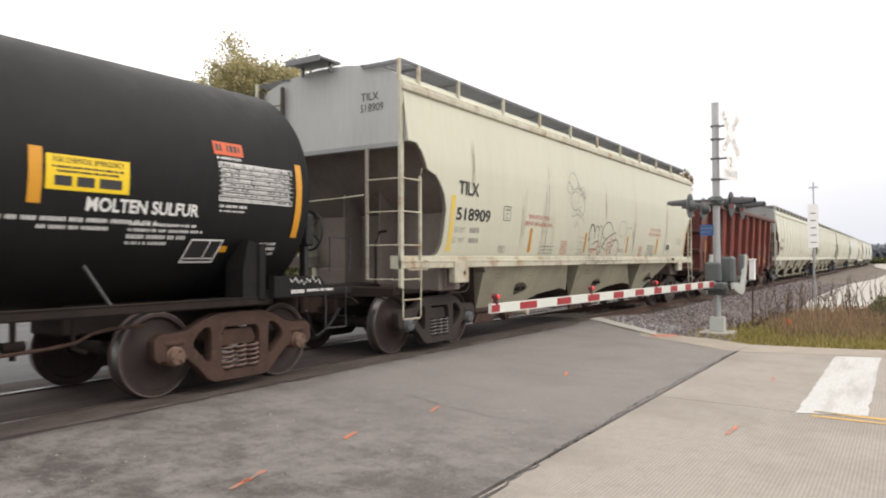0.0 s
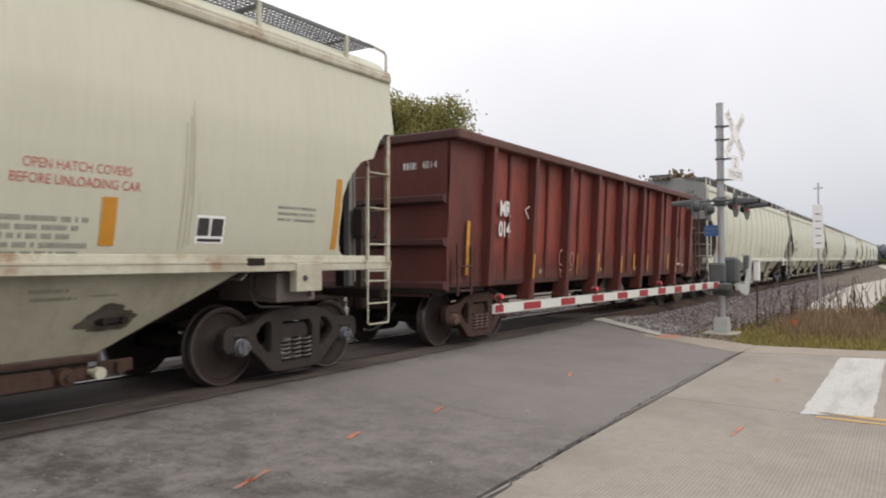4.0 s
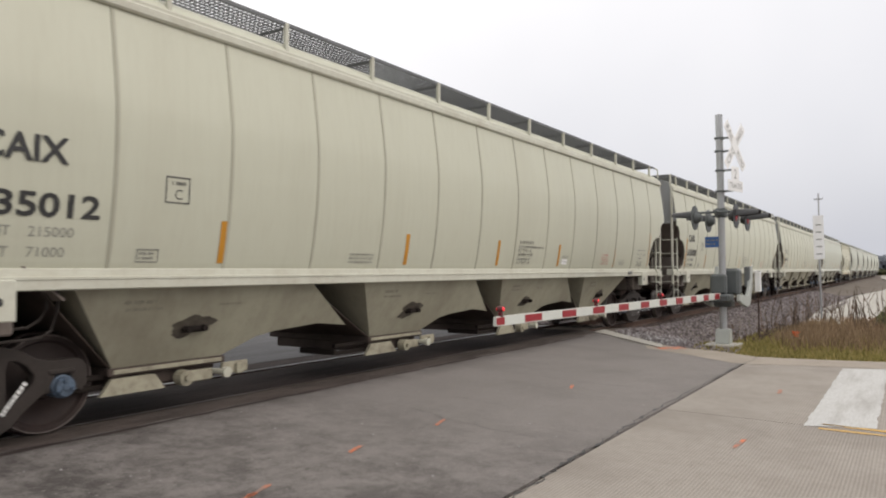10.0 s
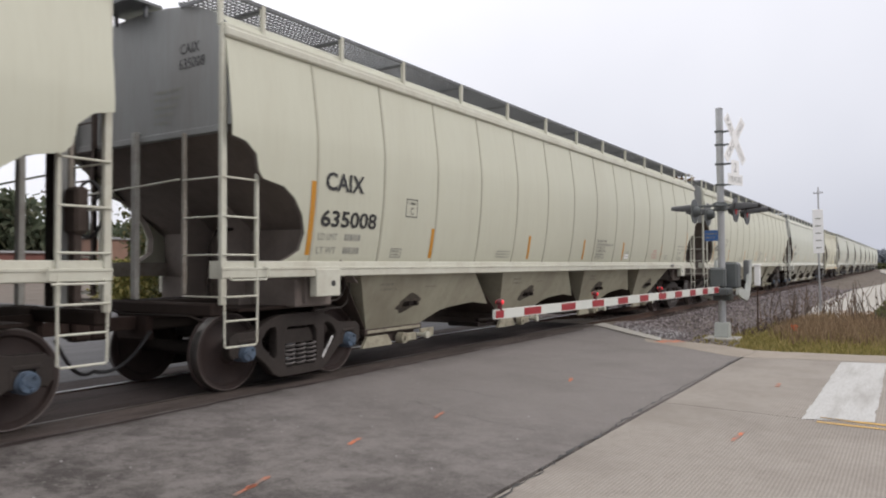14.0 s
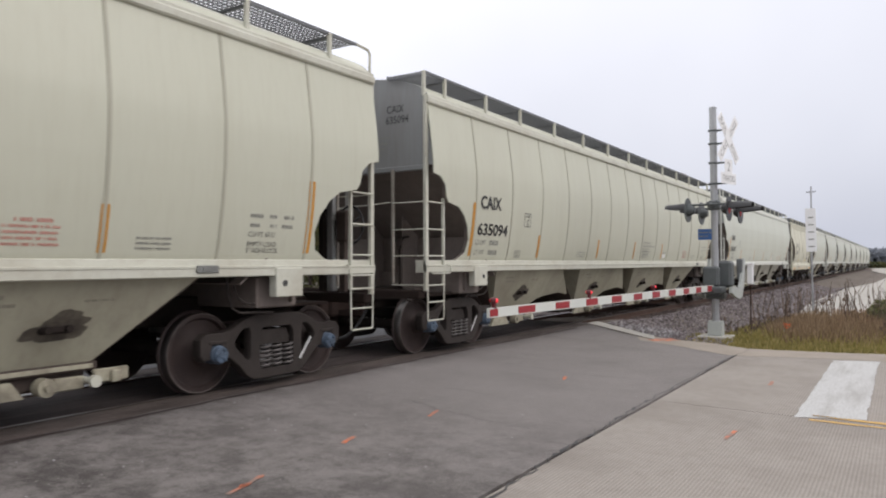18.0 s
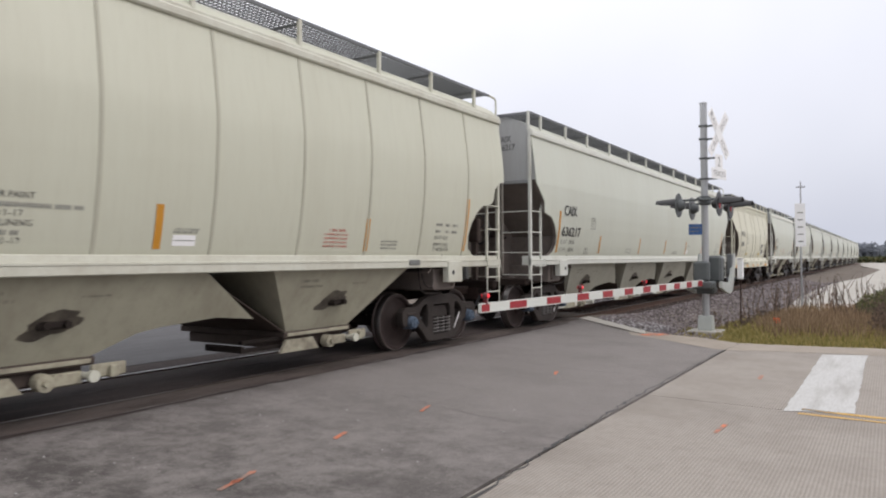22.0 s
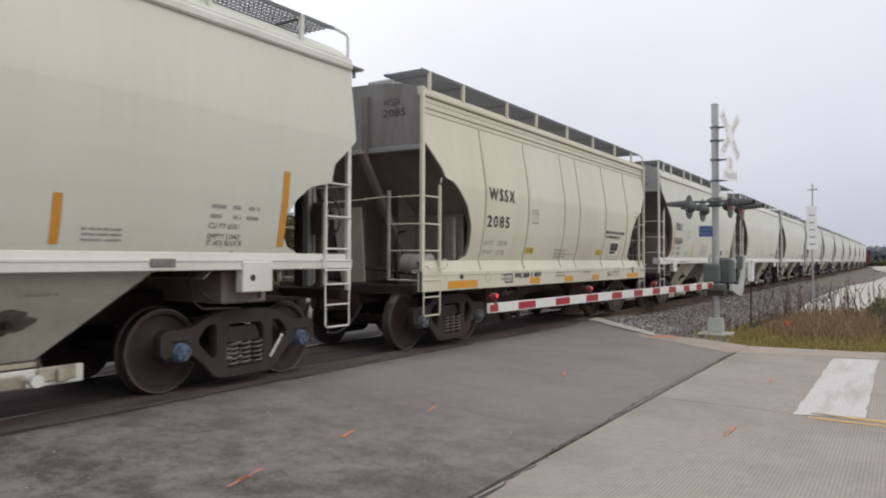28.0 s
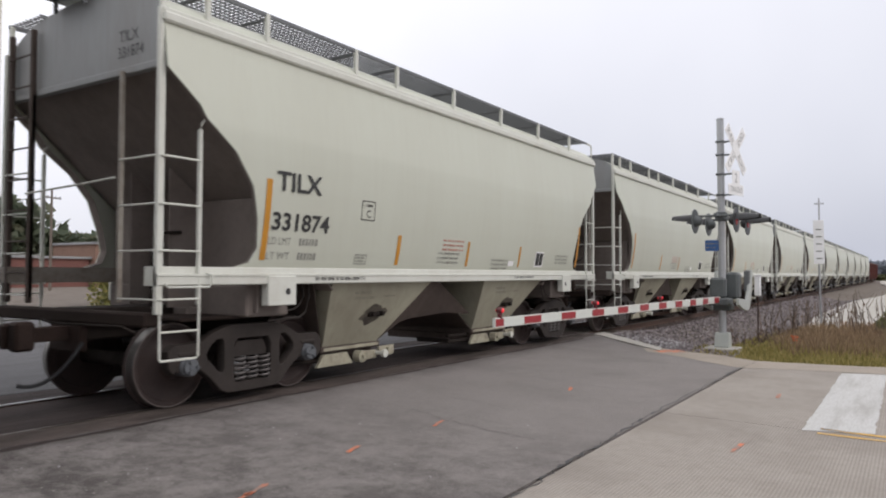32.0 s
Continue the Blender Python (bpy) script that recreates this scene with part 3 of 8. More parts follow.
def wander(points, n, amp, rng):
    out = []
    for (x0, y0), (x1, y1) in zip(points[:-1], points[1:]):
        for k in range(n):
            t = k / n
            out.append((x0 + (x1 - x0) * t + rng.uniform(-amp, amp), y0 + (y1 - y0) * t + rng.uniform(-amp, amp)))
    return out + [points[-1]]


def build_road():
    rng = random.Random(5)
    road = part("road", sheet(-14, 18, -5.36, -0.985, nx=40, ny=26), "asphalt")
    tagged(road, "worn grey asphalt approach with cracks and oil stains", "road", kind="structure")
    far = part("road", sheet(-14, 17.2, 1.34, 40, nx=20, ny=30, edge=False), "asphalt_far")
    tagged(far, "grey asphalt road beyond the track", "road", kind="structure")
    slabs = tagged(new("pavement"), "tined concrete slabs with open joints", "pavement", kind="structure")
    xs = [-14.7, -10.1, -5.5, -0.9, 3.7, 8.3, 12.9, 18]
    rows = [(-8.98, -5.40), (-12.6, -9.0), (-40, -12.62)]
    for y0, y1 in rows:
        for x0, x1 in zip(xs[:-1], xs[1:]):
            part("slab", sheet(x0 + 0.006, x1 - 0.006, y0, y1, nx=6, ny=6), "concrete", slabs)
    # tar seam between asphalt and concrete, and the cracks
    seam = wander([(-6, -5.42), (4.5, -5.42), (6.1, -5.36), (8.4, -5.32), (12.6, -5.37), (14.2, -5.42)], 22, 0.028, rng)
    tagged(part("crack_seal", ribbon(seam, [0.008 + 0.045 * rng.random() ** 3.0 for _ in seam], 0.004), "tar"), "ragged tar seam between asphalt and concrete", "crack seal", kind="structure")
    for pts, w in (([(6.69, -3.03), (6.45, -3.6), (6.28, -4.33), (6.2, -4.8)], 0.009), ([(7.6, -2.9), (7.5, -3.5), (7.3, -4.0)], 0.007), ([(9.6, -5.3), (9.5, -4.1), (9.9, -2.6)], 0.012)):
        c = wander(pts, 8, 0.035, rng)
        tagged(part("crack_seal", ribbon(c, [rng.uniform(0.3, 1.3) * w for _ in c], 0.004), "tar"), "thin dark crack across the asphalt", "crack", kind="structure")
    # stop bar and the yellow line beside it
    n = 40
    lo = [(8.24 + 5.06 * k / n, -6.83 + rng.uniform(-0.012, 0.012)) for k in range(n + 1)]
    hi = [(8.50 + 5.1 * k / n, -7.46 + rng.uniform(-0.014, 0.014)) for k in range(n + 1)]
    pts = on_road(lo, 0.005) + on_road(hi, 0.005)
    tagged(part("stop_bar", (pts, [(k + n + 1, k + n + 2, k + 1, k) for k in range(n)]), "white_paint"), "worn white stop bar painted on the concrete", "road marking", kind="structure")
    for x in (8.20, 8.42):
        w = wander([(x, -6.98), (x, -20.0)], 40, 0.008, rng)
        tagged(part("yellow_line", ribbon(w, [rng.uniform(0.06, 0.1) for _ in w], 0.005), "yellow_paint"), "faded yellow line painted on the concrete", "road marking", kind="structure")
    # orange utility marks sprayed on the pavement
    for x, y, dx, dy in ((3.63, -3.85, 0.30, 0.10), (3.45, -3.9, 0.25, 0.06), (4.91, -3.66, 0.26, 0.08), (6.25, -3.68, 0.28, 0.09), (9.11, -3.92, 0.3, 0.1), (7.07, -6.44, 0.42, -0.02), (10.32, -6.32, 0.3, 0.02), (14.62, -3.72, 0.42, -0.42)):
        w = wander([(x - dx / 2, y - dy / 2), (x + dx / 2, y + dy / 2)], 5, 0.008, rng)
        tagged(part("utility_mark", ribbon(w, [rng.uniform(0.03, 0.055) * (7.0 if x > 13 else 1) for _ in w], 0.006), "orange_paint"), "short orange utility mark sprayed on the pavement", "road marking", "orange utility marks", kind="structure")
    # oily, uneven border of the paving beside the near rail
    xs_ = [-6 + 0.11 * k for k in range(206)]
    top = on_road([(x, -0.99) for x in xs_], 0.003)
    low = on_road([(x, -1.40 - 0.08 * abs(noise.noise((x * 1.3, 0, 5))) - 0.10 * max(0, noise.noise((x * 0.35, 2, 5))) - 0.03 * rng.random()) for x in xs_], 0.003)
    tagged(part("road", (top + low, [(k + 206, k + 207, k + 1, k) for k in range(205)]), "oil_border"), "oily dark border of the asphalt beside the rail", "road", kind="structure")
    gap = wander([(-6, -1.50), (2, -1.52), (8, -1.49), (15.5, -1.52)], 26, 0.02, rng)
    tagged(part("crack_seal", ribbon(gap, [rng.uniform(0.03, 0.11) for _ in gap], 0.005), "asphalt_dark"), "dark greasy crack along the border of the asphalt", "crack", kind="structure")
    # loose chips on the asphalt
    geos = []
    for _ in range(60):
        x, y, s = rng.uniform(0.5, 9), rng.uniform(-5.2, -1.7), rng.uniform(0.004, 0.009)
        geos.append(box(x - s, x + s * rng.uniform(0.6, 1.4), y - s, y + s * rng.uniform(0.6, 1.4), road_z(y) - 0.002, road_z(y) + s, 0.004))
    tagged(part("stone_chips", join(*geos), "stone"), "pale stone chips scattered on the asphalt", "stone chips", kind="stuff")
    # pale concrete border round the road's corner
    ys_ = [-9 + 5.85 * k / 60 for k in range(61)]
    inner = on_road([(float(np.interp(y, [b[0] for b in BORDER], [b[1] for b in BORDER])) + rng.uniform(-0.015, 0.015), y) for y in ys_], 0.004)
    outer = on_road([(road_edge(y) + 0.02 + rng.uniform(0, 0.05), y) for y in ys_], 0.004)
    low = [(x + 0.03, y, z - 0.25) for x, y, z in outer]
    tagged(part("kerb", (inner + outer + low, [(k, k + 61, k + 62, k + 1) for k in range(60)] + [(k + 61, k + 122, k + 123, k + 62) for k in range(60)]), "border"), "pale worn concrete border along the road's edge", "kerb", kind="structure")
    # concrete apron at the road's corner by the track
    p = on_road([(14.5, -3.55), (15.05, -3.42), (17.25, -1.35), (16.6, -1.35)], 0.02)
    tagged(part("kerb", (p + [(x, y, z - 0.2) for x, y, z in p], [(0, 1, 2, 3), (0, 4, 5, 1), (1, 5, 6, 2), (2, 6, 7, 3), (3, 7, 4, 0)]), "concrete_light"), "pale concrete apron at the edge of the crossing", "kerb", kind="structure")


def sweep(profile, s0, s1, step):
    """A rail-like section of (y, z) points, along the track."""
    p, f, n = [], [], len(profile)
    ss = list(np.arange(s0, min(s1, BEND_AT), step * 8)) + list(np.arange(BEND_AT, s1, step)) if s1 > BEND_AT else [s0, s1]
    for s in ss:
        x, y, a = along(s)
        c, d = math.cos(radians(a)), math.sin(radians(a))
        p += [(x - d * u, y + c * u, w + RAIL_Z) for u, w in profile]
    for i in range(len(ss) - 1):
        for k in range(n):
            k2 = (k + 1) % n
            f.append((i * n + k, (i + 1) * n + k, (i + 1) * n + k2, i * n + k2))
    return p, f


def build_track():
    rows = ((-0.835, -0.184), (-0.176, 0.475), (0.625, 1.335))
    for y0, y1 in rows:
        deck = part("crossing_panel", sheet(-13.9, 17.0, y0, y1, depth=0.12, nx=14, ny=2, edge=False, lift=-0.004), "asphalt_dark")
        tagged(deck, "dark oily paving between and beside the rails", "crossing panel", kind="structure")
    track = tagged(new("railway_track"), "rusty rails with polished tops on timber ties", "railway track", kind="structure")
    for y in (TRACK_Y - 0.76, TRACK_Y + 0.76):
        head = [(y - 0.036, -0.012), (y - 0.036, -0.045), (y - 0.009, -0.055), (y - 0.009, -0.135), (y - 0.07, -0.15), (y - 0.07, -0.165), (y + 0.07, -0.165), (y + 0.07, -0.15), (y + 0.009, -0.135), (y + 0.009, -0.055), (y + 0.036, -0.045), (y + 0.036, -0.012)]
        r = part("rail", sweep(head, -70, 420, 6), "rail", track)
        # near head is darker: the train's reflection is put into its colour
        part("rail_head", sweep([(y - 0.022, 0.0), (y - 0.036, -0.011), (y + 0.036, -0.011), (y + 0.022, 0.0)], -70, 420, 6), "rail_top" if y > 0 else "rail_dark_reflection", r, "polished running surface")
    tagged(part("track_bed", sweep([(TRACK_Y - 1.9, -0.26), (TRACK_Y - 1.6, -0.19), (TRACK_Y + 1.6, -0.19), (TRACK_Y + 1.9, -0.26)], 17.25, 420, 6), "track_dirt"), "oily brown dirt under the rails", "track bed", kind="structure")
    tie = mesh_of("tie", box(-0.115, 0.115, -1.3, 1.3, -0.30, -0.166, 0.012), M["tie"])
    for k in range(150):
        part("tie", tie, None, track, at=pose(17.6 + 0.53 * k, TRACK_Y + random.uniform(-0.03, 0.03), RAIL_Z, 0, 0, random.uniform(-1, 1)))


def build_ballast():
    rng = np.random.default_rng(3)
    base = np.array([(1, 0, 0), (-1, 0, 0), (0, 1, 0), (0, -1, 0), (0, 0, 1), (0, 0, -1)], float)
    tri = [(0, 2, 4), (2, 1, 4), (1, 3, 4), (3, 0, 4), (2, 0, 5), (1, 2, 5), (3, 1, 5), (0, 3, 5)]
    p, f = [], []
    dull, dull_f = [], []
    count = 0
    while count < 22000:
        x = 14.6 + 45 * rng.random() ** 2.0
        y = rng.uniform(-4.9, 4.2)
        if x < road_edge(y) + 0.25 or abs(y - TRACK_Y) < 1.35:
            continue
        if y < -4.1 and rng.random() < 0.75:
            continue
        s = rng.uniform(0.016, 0.04) * (1 + (x - 15) * 0.02)
        v = base * s * rng.uniform(0.6, 1.3, (6, 3)) + rng.uniform(-0.2, 0.2, (6, 3)) * s
        z = ground_z(x, y) + 0.018 + (0.012 if abs(y) < 2 else 0)
        pts, fcs = (dull, dull_f) if x + 0.9 * min(0, y + 2.2) + rng.uniform(-1, 1) > 17.6 else (p, f)
        if y < -3.6:
            pts, fcs = dull, dull_f
        k = len(pts)
        pts += [(a + x, b + y, c * 0.8 + z) for a, b, c in v]
        fcs += [(i + k, j + k, l + k) for i, j, l in tri]
        count += 1
    tagged(part("ballast", (dull, dull_f), M["stone_dull"]), "dull pinkish crushed stone mixed with soil", "ballast", kind="stuff")
    tagged(part("ballast", (p, f), M["stone_island"]), "pale crushed limestone ballast beside the track", "ballast", kind="stuff")
    p, f = [], []
    for _ in range(7000):
        x = 17.1 + 50 * rng.random() ** 1.7
        y = TRACK_Y + rng.uniform(-1.75, 1.5)
        s = rng.uniform(0.02, 0.045) * (1 + (x - 15) * 0.02)
        v = base * s * rng.uniform(0.6, 1.3, (6, 3)) + rng.uniform(-0.2, 0.2, (6, 3)) * s
        z = RAIL_Z - 0.19 + (0.02 if abs(y - TRACK_Y) < 1.3 else -0.02)
        k = len(p)
        p += [(a + x, b + y, c * 0.8 + z) for a, b, c in v]
        f += [(i + k, j + k, l + k) for i, j, l in tri]
    tagged(part("track_bed", (p, f), M["stone_brown"]), "oily brown stone between the ties", "ballast", kind="stuff")


M["stone_island"] = leaf_mat("crushed_stone", (0.085, 0.074, 0.074), (0.20, 0.18, 0.18), (0.45, 0.435, 0.44), False)
M["stone_dull"] = leaf_mat("soiled_crushed_stone", (0.075, 0.060, 0.060), (0.165, 0.137, 0.137), (0.32, 0.285, 0.285), False)
M["stone_brown"] = leaf_mat("oily_crushed_stone", (0.032, 0.020, 0.017), (0.072, 0.045, 0.037), (0.12, 0.08, 0.067), False)


def build_grass():
    rng = random.Random(11)
    p, f = [], []
    q_, g_ = [], []
    for _ in range(42000):
        x = 14.2 + 10.5 * rng.random() ** 1.15
        y = rng.uniform(-8.6, -4.9) if rng.random() < 0.93 else rng.uniform(-4.95, -3.9)
        if x < road_edge(y) + 0.08 or rng.random() < smooth(20, 24.5, x):
            continue
        far = smooth(0.2, 2.8, x - road_edge(y))
        h = (0.11 + 0.17 * far) * rng.uniform(0.5, 1.4) * (0.55 + 0.45 * smooth(-4.6, -5.8, y))
        w = rng.uniform(0.008, 0.018) * (1 + 0.03 * (x - 15))
        a, lean = rng.uniform(0, 6.28), rng.uniform(0.05, 0.6) * h
        b = rng.uniform(0, 6.28)
        z = ground_z(x, y) - 0.02
        dx, dy = math.cos(a) * w, math.sin(a) * w
        lx, ly = math.cos(b) * lean, math.sin(b) * lean
        dry = 1.2 * noise.noise((x * 0.45, y * 0.6, 3.0)) + 0.20 * (x - 17.6) - 0.42 * (y + 6.5) - 0.15 + rng.uniform(-0.6, 0.6) > 0
        pts, fcs = (q_, g_) if dry else (p, f)
        h *= 1.35 if dry else 1.0
        k = len(pts)
        pts += [(x - dx, y - dy, z), (x + dx, y + dy, z), (x + dx * 0.7 + lx * 0.4, y + dy * 0.7 + ly * 0.4, z + h * 0.6), (x - dx * 0.7 + lx * 0.4, y - dy * 0.7 + ly * 0.4, z + h * 0.6), (x + lx, y + ly, z + h)]
        fcs += [(k, k + 1, k + 2, k + 3), (k + 3, k + 2, k + 4)]
    tagged(part("dead_grass", (q_, g_), "dead_grass"), "dead red-brown grass in the verge", "grass", kind="stuff")
    tagged(part("grass", (p, f), "grass"), "dry yellow-green verge grass beside the road", "grass", kind="stuff")
    # taller bare weeds
    geos = []
    for k in range(440):
        if k < 130:
            x, y, h = rng.uniform(20, 31), rng.uniform(-8.4, -4.2), rng.uniform(0.6, 1.25)
        elif k < 350:
            x, y, h = rng.uniform(16.6, 20.5), rng.uniform(-9.4, -7.5), rng.uniform(0.35, 0.95)
        else:
            x, y, h = rng.uniform(16.3, 24), rng.uniform(-5.4, -4.1), rng.uniform(0.15, 0.5)
        z = ground_z(x, y)
        q = [(x, y, z)]
        for s in range(1, 4):
            q.append((x + rng.uniform(-0.06, 0.06) * s, y + rng.uniform(-0.06, 0.06) * s, z + h * s / 3))
        geos.append(tube(q, [0.013, 0.011, 0.009, 0.005], 4, False))
        for s in range(rng.randint(0, 2) if k < 130 else rng.randint(8, 16) if k < 350 else 2):
            t = rng.uniform(0.35, 1.0)
            cx, cy, cz = x + rng.uniform(-0.14, 0.14) * t, y + rng.uniform(-0.14, 0.14) * t, z + h * t
            r, a = rng.uniform(0.02, 0.05), rng.uniform(0, 6.28)
            geos.append(([(cx - r * math.cos(a), cy - r * math.sin(a), cz - r), (cx + r * math.cos(a), cy + r * math.sin(a), cz - 0.3 * r), (cx, cy, cz + r)], [(0, 1, 2)]))
    tagged(part("weeds", join(*geos), "weed"), "tall brown weeds standing in the verge", "weeds", kind="stuff")


def build_lot():
    edge = [(24.0, -5.0), (35, -4.3), (54, -4.6), (69, -5.8), (110, -6.6), (160, -2.8), (220, -0.9), (250, -2.0)]
    top = [(x, q, ground_z(x, q) + 0.06) for x, y in edge for q in (y, y - 3.0, y - 7.0, -70.0)]
    f = [(4 * i + j + 1, 4 * i + j + 5, 4 * i + j + 4, 4 * i + j) for i in range(len(edge) - 1) for j in range(3)]
    rim = [4 * i for i in range(len(edge))]
    low = [(x, y, z - 0.3) for x, y, z in top[::4]]
    f += [(a, b, len(top) + k + 1, len(top) + k) for k, (a, b) in enumerate(zip(rim[:-1], rim[1:]))]
    tagged(part("gravel_lot", (top + low, f), "concrete_light"), "pale gravel lot beyond the weeds", "gravel lot", kind="structure")


build_ground()
build_lot()
build_road()
build_track()
build_ballast()
build_grass()


# ---- running gear ----
M["spring_steel"] = mat("worn_spring_steel", (0.105, 0.095, 0.09), 0.55, 0.3, amount=0.5, grain=30)
M["spring_rust"] = mat("rusty_spring_steel", (0.13, 0.085, 0.07), 0.65, 0.2, amount=0.5, grain=30)
R_WHEEL = 0.457
AXLE_Z = 0.502
BASE = 1.80


def side_frame_geo():
    half = [(0.0, 0.90), (0.34, 0.89), (0.52, 0.84), (0.70, 0.74), (0.84, 0.72), (1.06, 0.72), (1.13, 0.66), (1.13, 0.50), (1.08, 0.44), (1.02, 0.50), (0.98, 0.62), (0.84, 0.62), (0.80, 0.48), (0.72, 0.44), (0.58, 0.33), (0.46, 0.20), (0.36, 0.155), (0.0, 0.15)]
    outline = half + [(-x, z) for x, z in reversed(half[1:-1])]
    win = [(0.44, 0.37), (0.49, 0.38), (0.66, 0.55), (0.67, 0.62), (0.60, 0.71), (0.52, 0.765), (0.44, 0.77), (0.41, 0.72), (0.41, 0.42)]
    mid = [(0.25, 0.245), (0.285, 0.29), (0.285, 0.68), (0.23, 0.755), (-0.23, 0.755), (-0.285, 0.68), (-0.285, 0.29), (-0.25, 0.245)]
    return cutout([outline, win, [(-x, z) for x, z in reversed(win)], mid], 0.11, 0.012)


def spring_geo(x, y):
    pts = [(x + 0.082 * math.cos(a), y + 0.082 * math.sin(a), 0.255 + 0.27 * a / (2 * math.pi * 5)) for a in np.linspace(0, 2 * math.pi * 5, 71)]
    return tube(pts, 0.017, 5)


def wheel_geo(s):
    prof = [(0.09, -0.93), (0.13, -0.93), (0.15, -0.88), (0.22, -0.845), (0.31, -0.83), (0.375, -0.835), (0.395, -0.855), (0.40, -0.872), (0.44, -0.874), (R_WHEEL - 0.006, -0.868)]
    back = [(R_WHEEL + 0.004, -0.765), (R_WHEEL + 0.024, -0.75), (R_WHEEL + 0.026, -0.735), (R_WHEEL + 0.01, -0.722), (0.39, -0.722), (0.37, -0.745), (0.22, -0.77), (0.13, -0.73), (0.09, -0.73)]
    g = join(lathe(prof, 40), lathe(back, 40))
    return g if s < 0 else mapped(g, lambda x, y, z: (x, -y, z), True)


def tread_geo(s):
    g = lathe([(R_WHEEL - 0.006, -0.868), (R_WHEEL, -0.860), (R_WHEEL + 0.004, -0.765)], 40)
    return g if s < 0 else mapped(g, lambda x, y, z: (x, -y, z), True)


def rim_geo(s):
    g = lathe([(0.441, -0.8745), (0.452, -0.8755), (R_WHEEL - 0.004, -0.869)], 40)
    return g if s < 0 else mapped(g, lambda x, y, z: (x, -y, z), True)


def cap_geo(s):
    """Bearing end cap with three bolts, and the seal ring behind it."""
    g = [lathe([(0.0, -1.247), (0.030, -1.247), (0.036, -1.238), (0.085, -1.236), (0.092, -1.226), (0.094, -1.19), (0.105, -1.185), (0.107, -1.04)], 24)]
    for k in range(3):
        a = 2 * math.pi * k / 3
        g.append(moved(lathe([(0.0, -1.262), (0.018, -1.262), (0.020, -1.230)], 6), Matrix.Translation((0.062 * math.cos(a), 0, 0.062 * math.sin(a)))))
    g = join(*g)
    return g if s < 0 else mapped(g, lambda x, y, z: (x, -y, z), True)


TRUCK = {}


def truck_meshes(steel):
    if steel not in TRUCK:
        d = {"frame": mesh_of("side_frame", side_frame_geo(), M[steel], True), "axle": mesh_of("wheelset", tube([(0, -1.06, 0), (0, -0.95, 0), (0, -0.7, 0), (0, 0.7, 0), (0, 0.95, 0), (0, 1.06, 0)], [0.075, 0.08, 0.085, 0.085, 0.08, 0.075], 14), M["under"], True)}
        d["springs"] = [mesh_of("spring", spring_geo(x, 0), M["spring_steel" if steel == "truck" else "spring_rust"], True) for x in (-0.185, 0.0, 0.185)]
        for s in (-1, 1):
            d["wheel", s] = mesh_of("wheel", wheel_geo(s), M["wheel"], True)
            d["tread", s] = mesh_of("tread", tread_geo(s), M["tread"], True)
            d["rim", s] = mesh_of("rim", rim_geo(s), M["rim"], True)
        bol = join(prism([(-0.25, 0.54), (0.25, 0.54), (0.26, 0.60), (0.20, 0.72), (-0.20, 0.72), (-0.26, 0.60)], -1.11, 1.11))
        d["bolster"] = mesh_of("bolster", bol, M[steel])
        d["adapter"] = mesh_of("adapter", join(box(-0.13, 0.13, -0.08, 0.08, 0.10, 0.155, 0.015), box(-0.15, -0.105, -0.07, 0.07, -0.06, 0.12), box(0.105, 0.15, -0.07, 0.07, -0.06, 0.12)), M[steel])
        d["wedge"] = mesh_of("friction_wedge", box(-0.035, 0.035, -0.05, 0.05, 0.33, 0.62, 0.01), M[steel])
        d["shoe"] = mesh_of("brake_beam", join(tube([(0, -0.75, 0), (0, 0.75, 0)], 0.035, 8), box(-0.03, 0.05, -0.86, -0.76, -0.13, 0.15), box(-0.03, 0.05, 0.76, 0.86, -0.13, 0.15)), M["under"])
        TRUCK[steel] = d
    return TRUCK[steel]


def add_truck(car, xc, steel="truck", cap="cap", spin=True):
    """A two-axle truck under the car, centred on xc. Returns its wheelsets and where they sit."""
    d = truck_meshes(steel)
    if (cap, -1) not in d:
        for s in (-1, 1):
            d[cap, s] = mesh_of("bearing_cap", cap_geo(s), M[cap], True)
    for s in (-1, 1):
        fr = part("side_frame", d["frame"], None, car, at=pose(xc, s * 1.10, 0.01))
        for m in d["springs"]:
            part("spring", m, None, fr, at=pose(0, 0.015 * s, 0))
        for k in (-1, 1):
            part("friction_wedge", d["wedge"], None, fr, at=pose(k * 0.265, 0, 0, 0, k * 12, 0))
            part("adapter", d["adapter"], None, fr, at=pose(k * BASE / 2, 0, 0.50))
    if cap == "cap_blue":
        marks_ = mapped(bars([(0.40, 0, 0.36, 0.045)], 3, 0.8), lambda x, y, z: (0.40 + (x - 0.40) * 0.62 - z * 0.7, -1.172, 0.30 + (x - 0.40) * 0.80 + z * 0.6))
        tagged(part("frame_stencil", marks_, "ink_white", car, "white stencilled figures on the side frame", at=pose(xc, 0, 0.01)), kind="stuff")
    part("bolster", d["bolster"], None, car, at=pose(xc, 0, 0))
    out = []
    for k in (-1, 1):
        part("brake_beam", d["shoe"], None, car, at=pose(xc + k * 0.33, 0, 0.42, 0, 0, 0 if k > 0 else 180))
        w = part("wheelset", d["axle"], None, car, at=pose(xc + k * BASE / 2, 0, AXLE_Z))
        for s in (-1, 1):
            part("wheel", d["wheel", s], None, w)
            part("tread", d["tread", s], None, w, "worn steel tread")
            part("rim", d["rim", s], None, w, "dull worn rim edge")
            part("bearing_cap", d[cap, s], None, w, "round bolted bearing end cap")
        out.append((w, xc + k * BASE / 2))
    return out


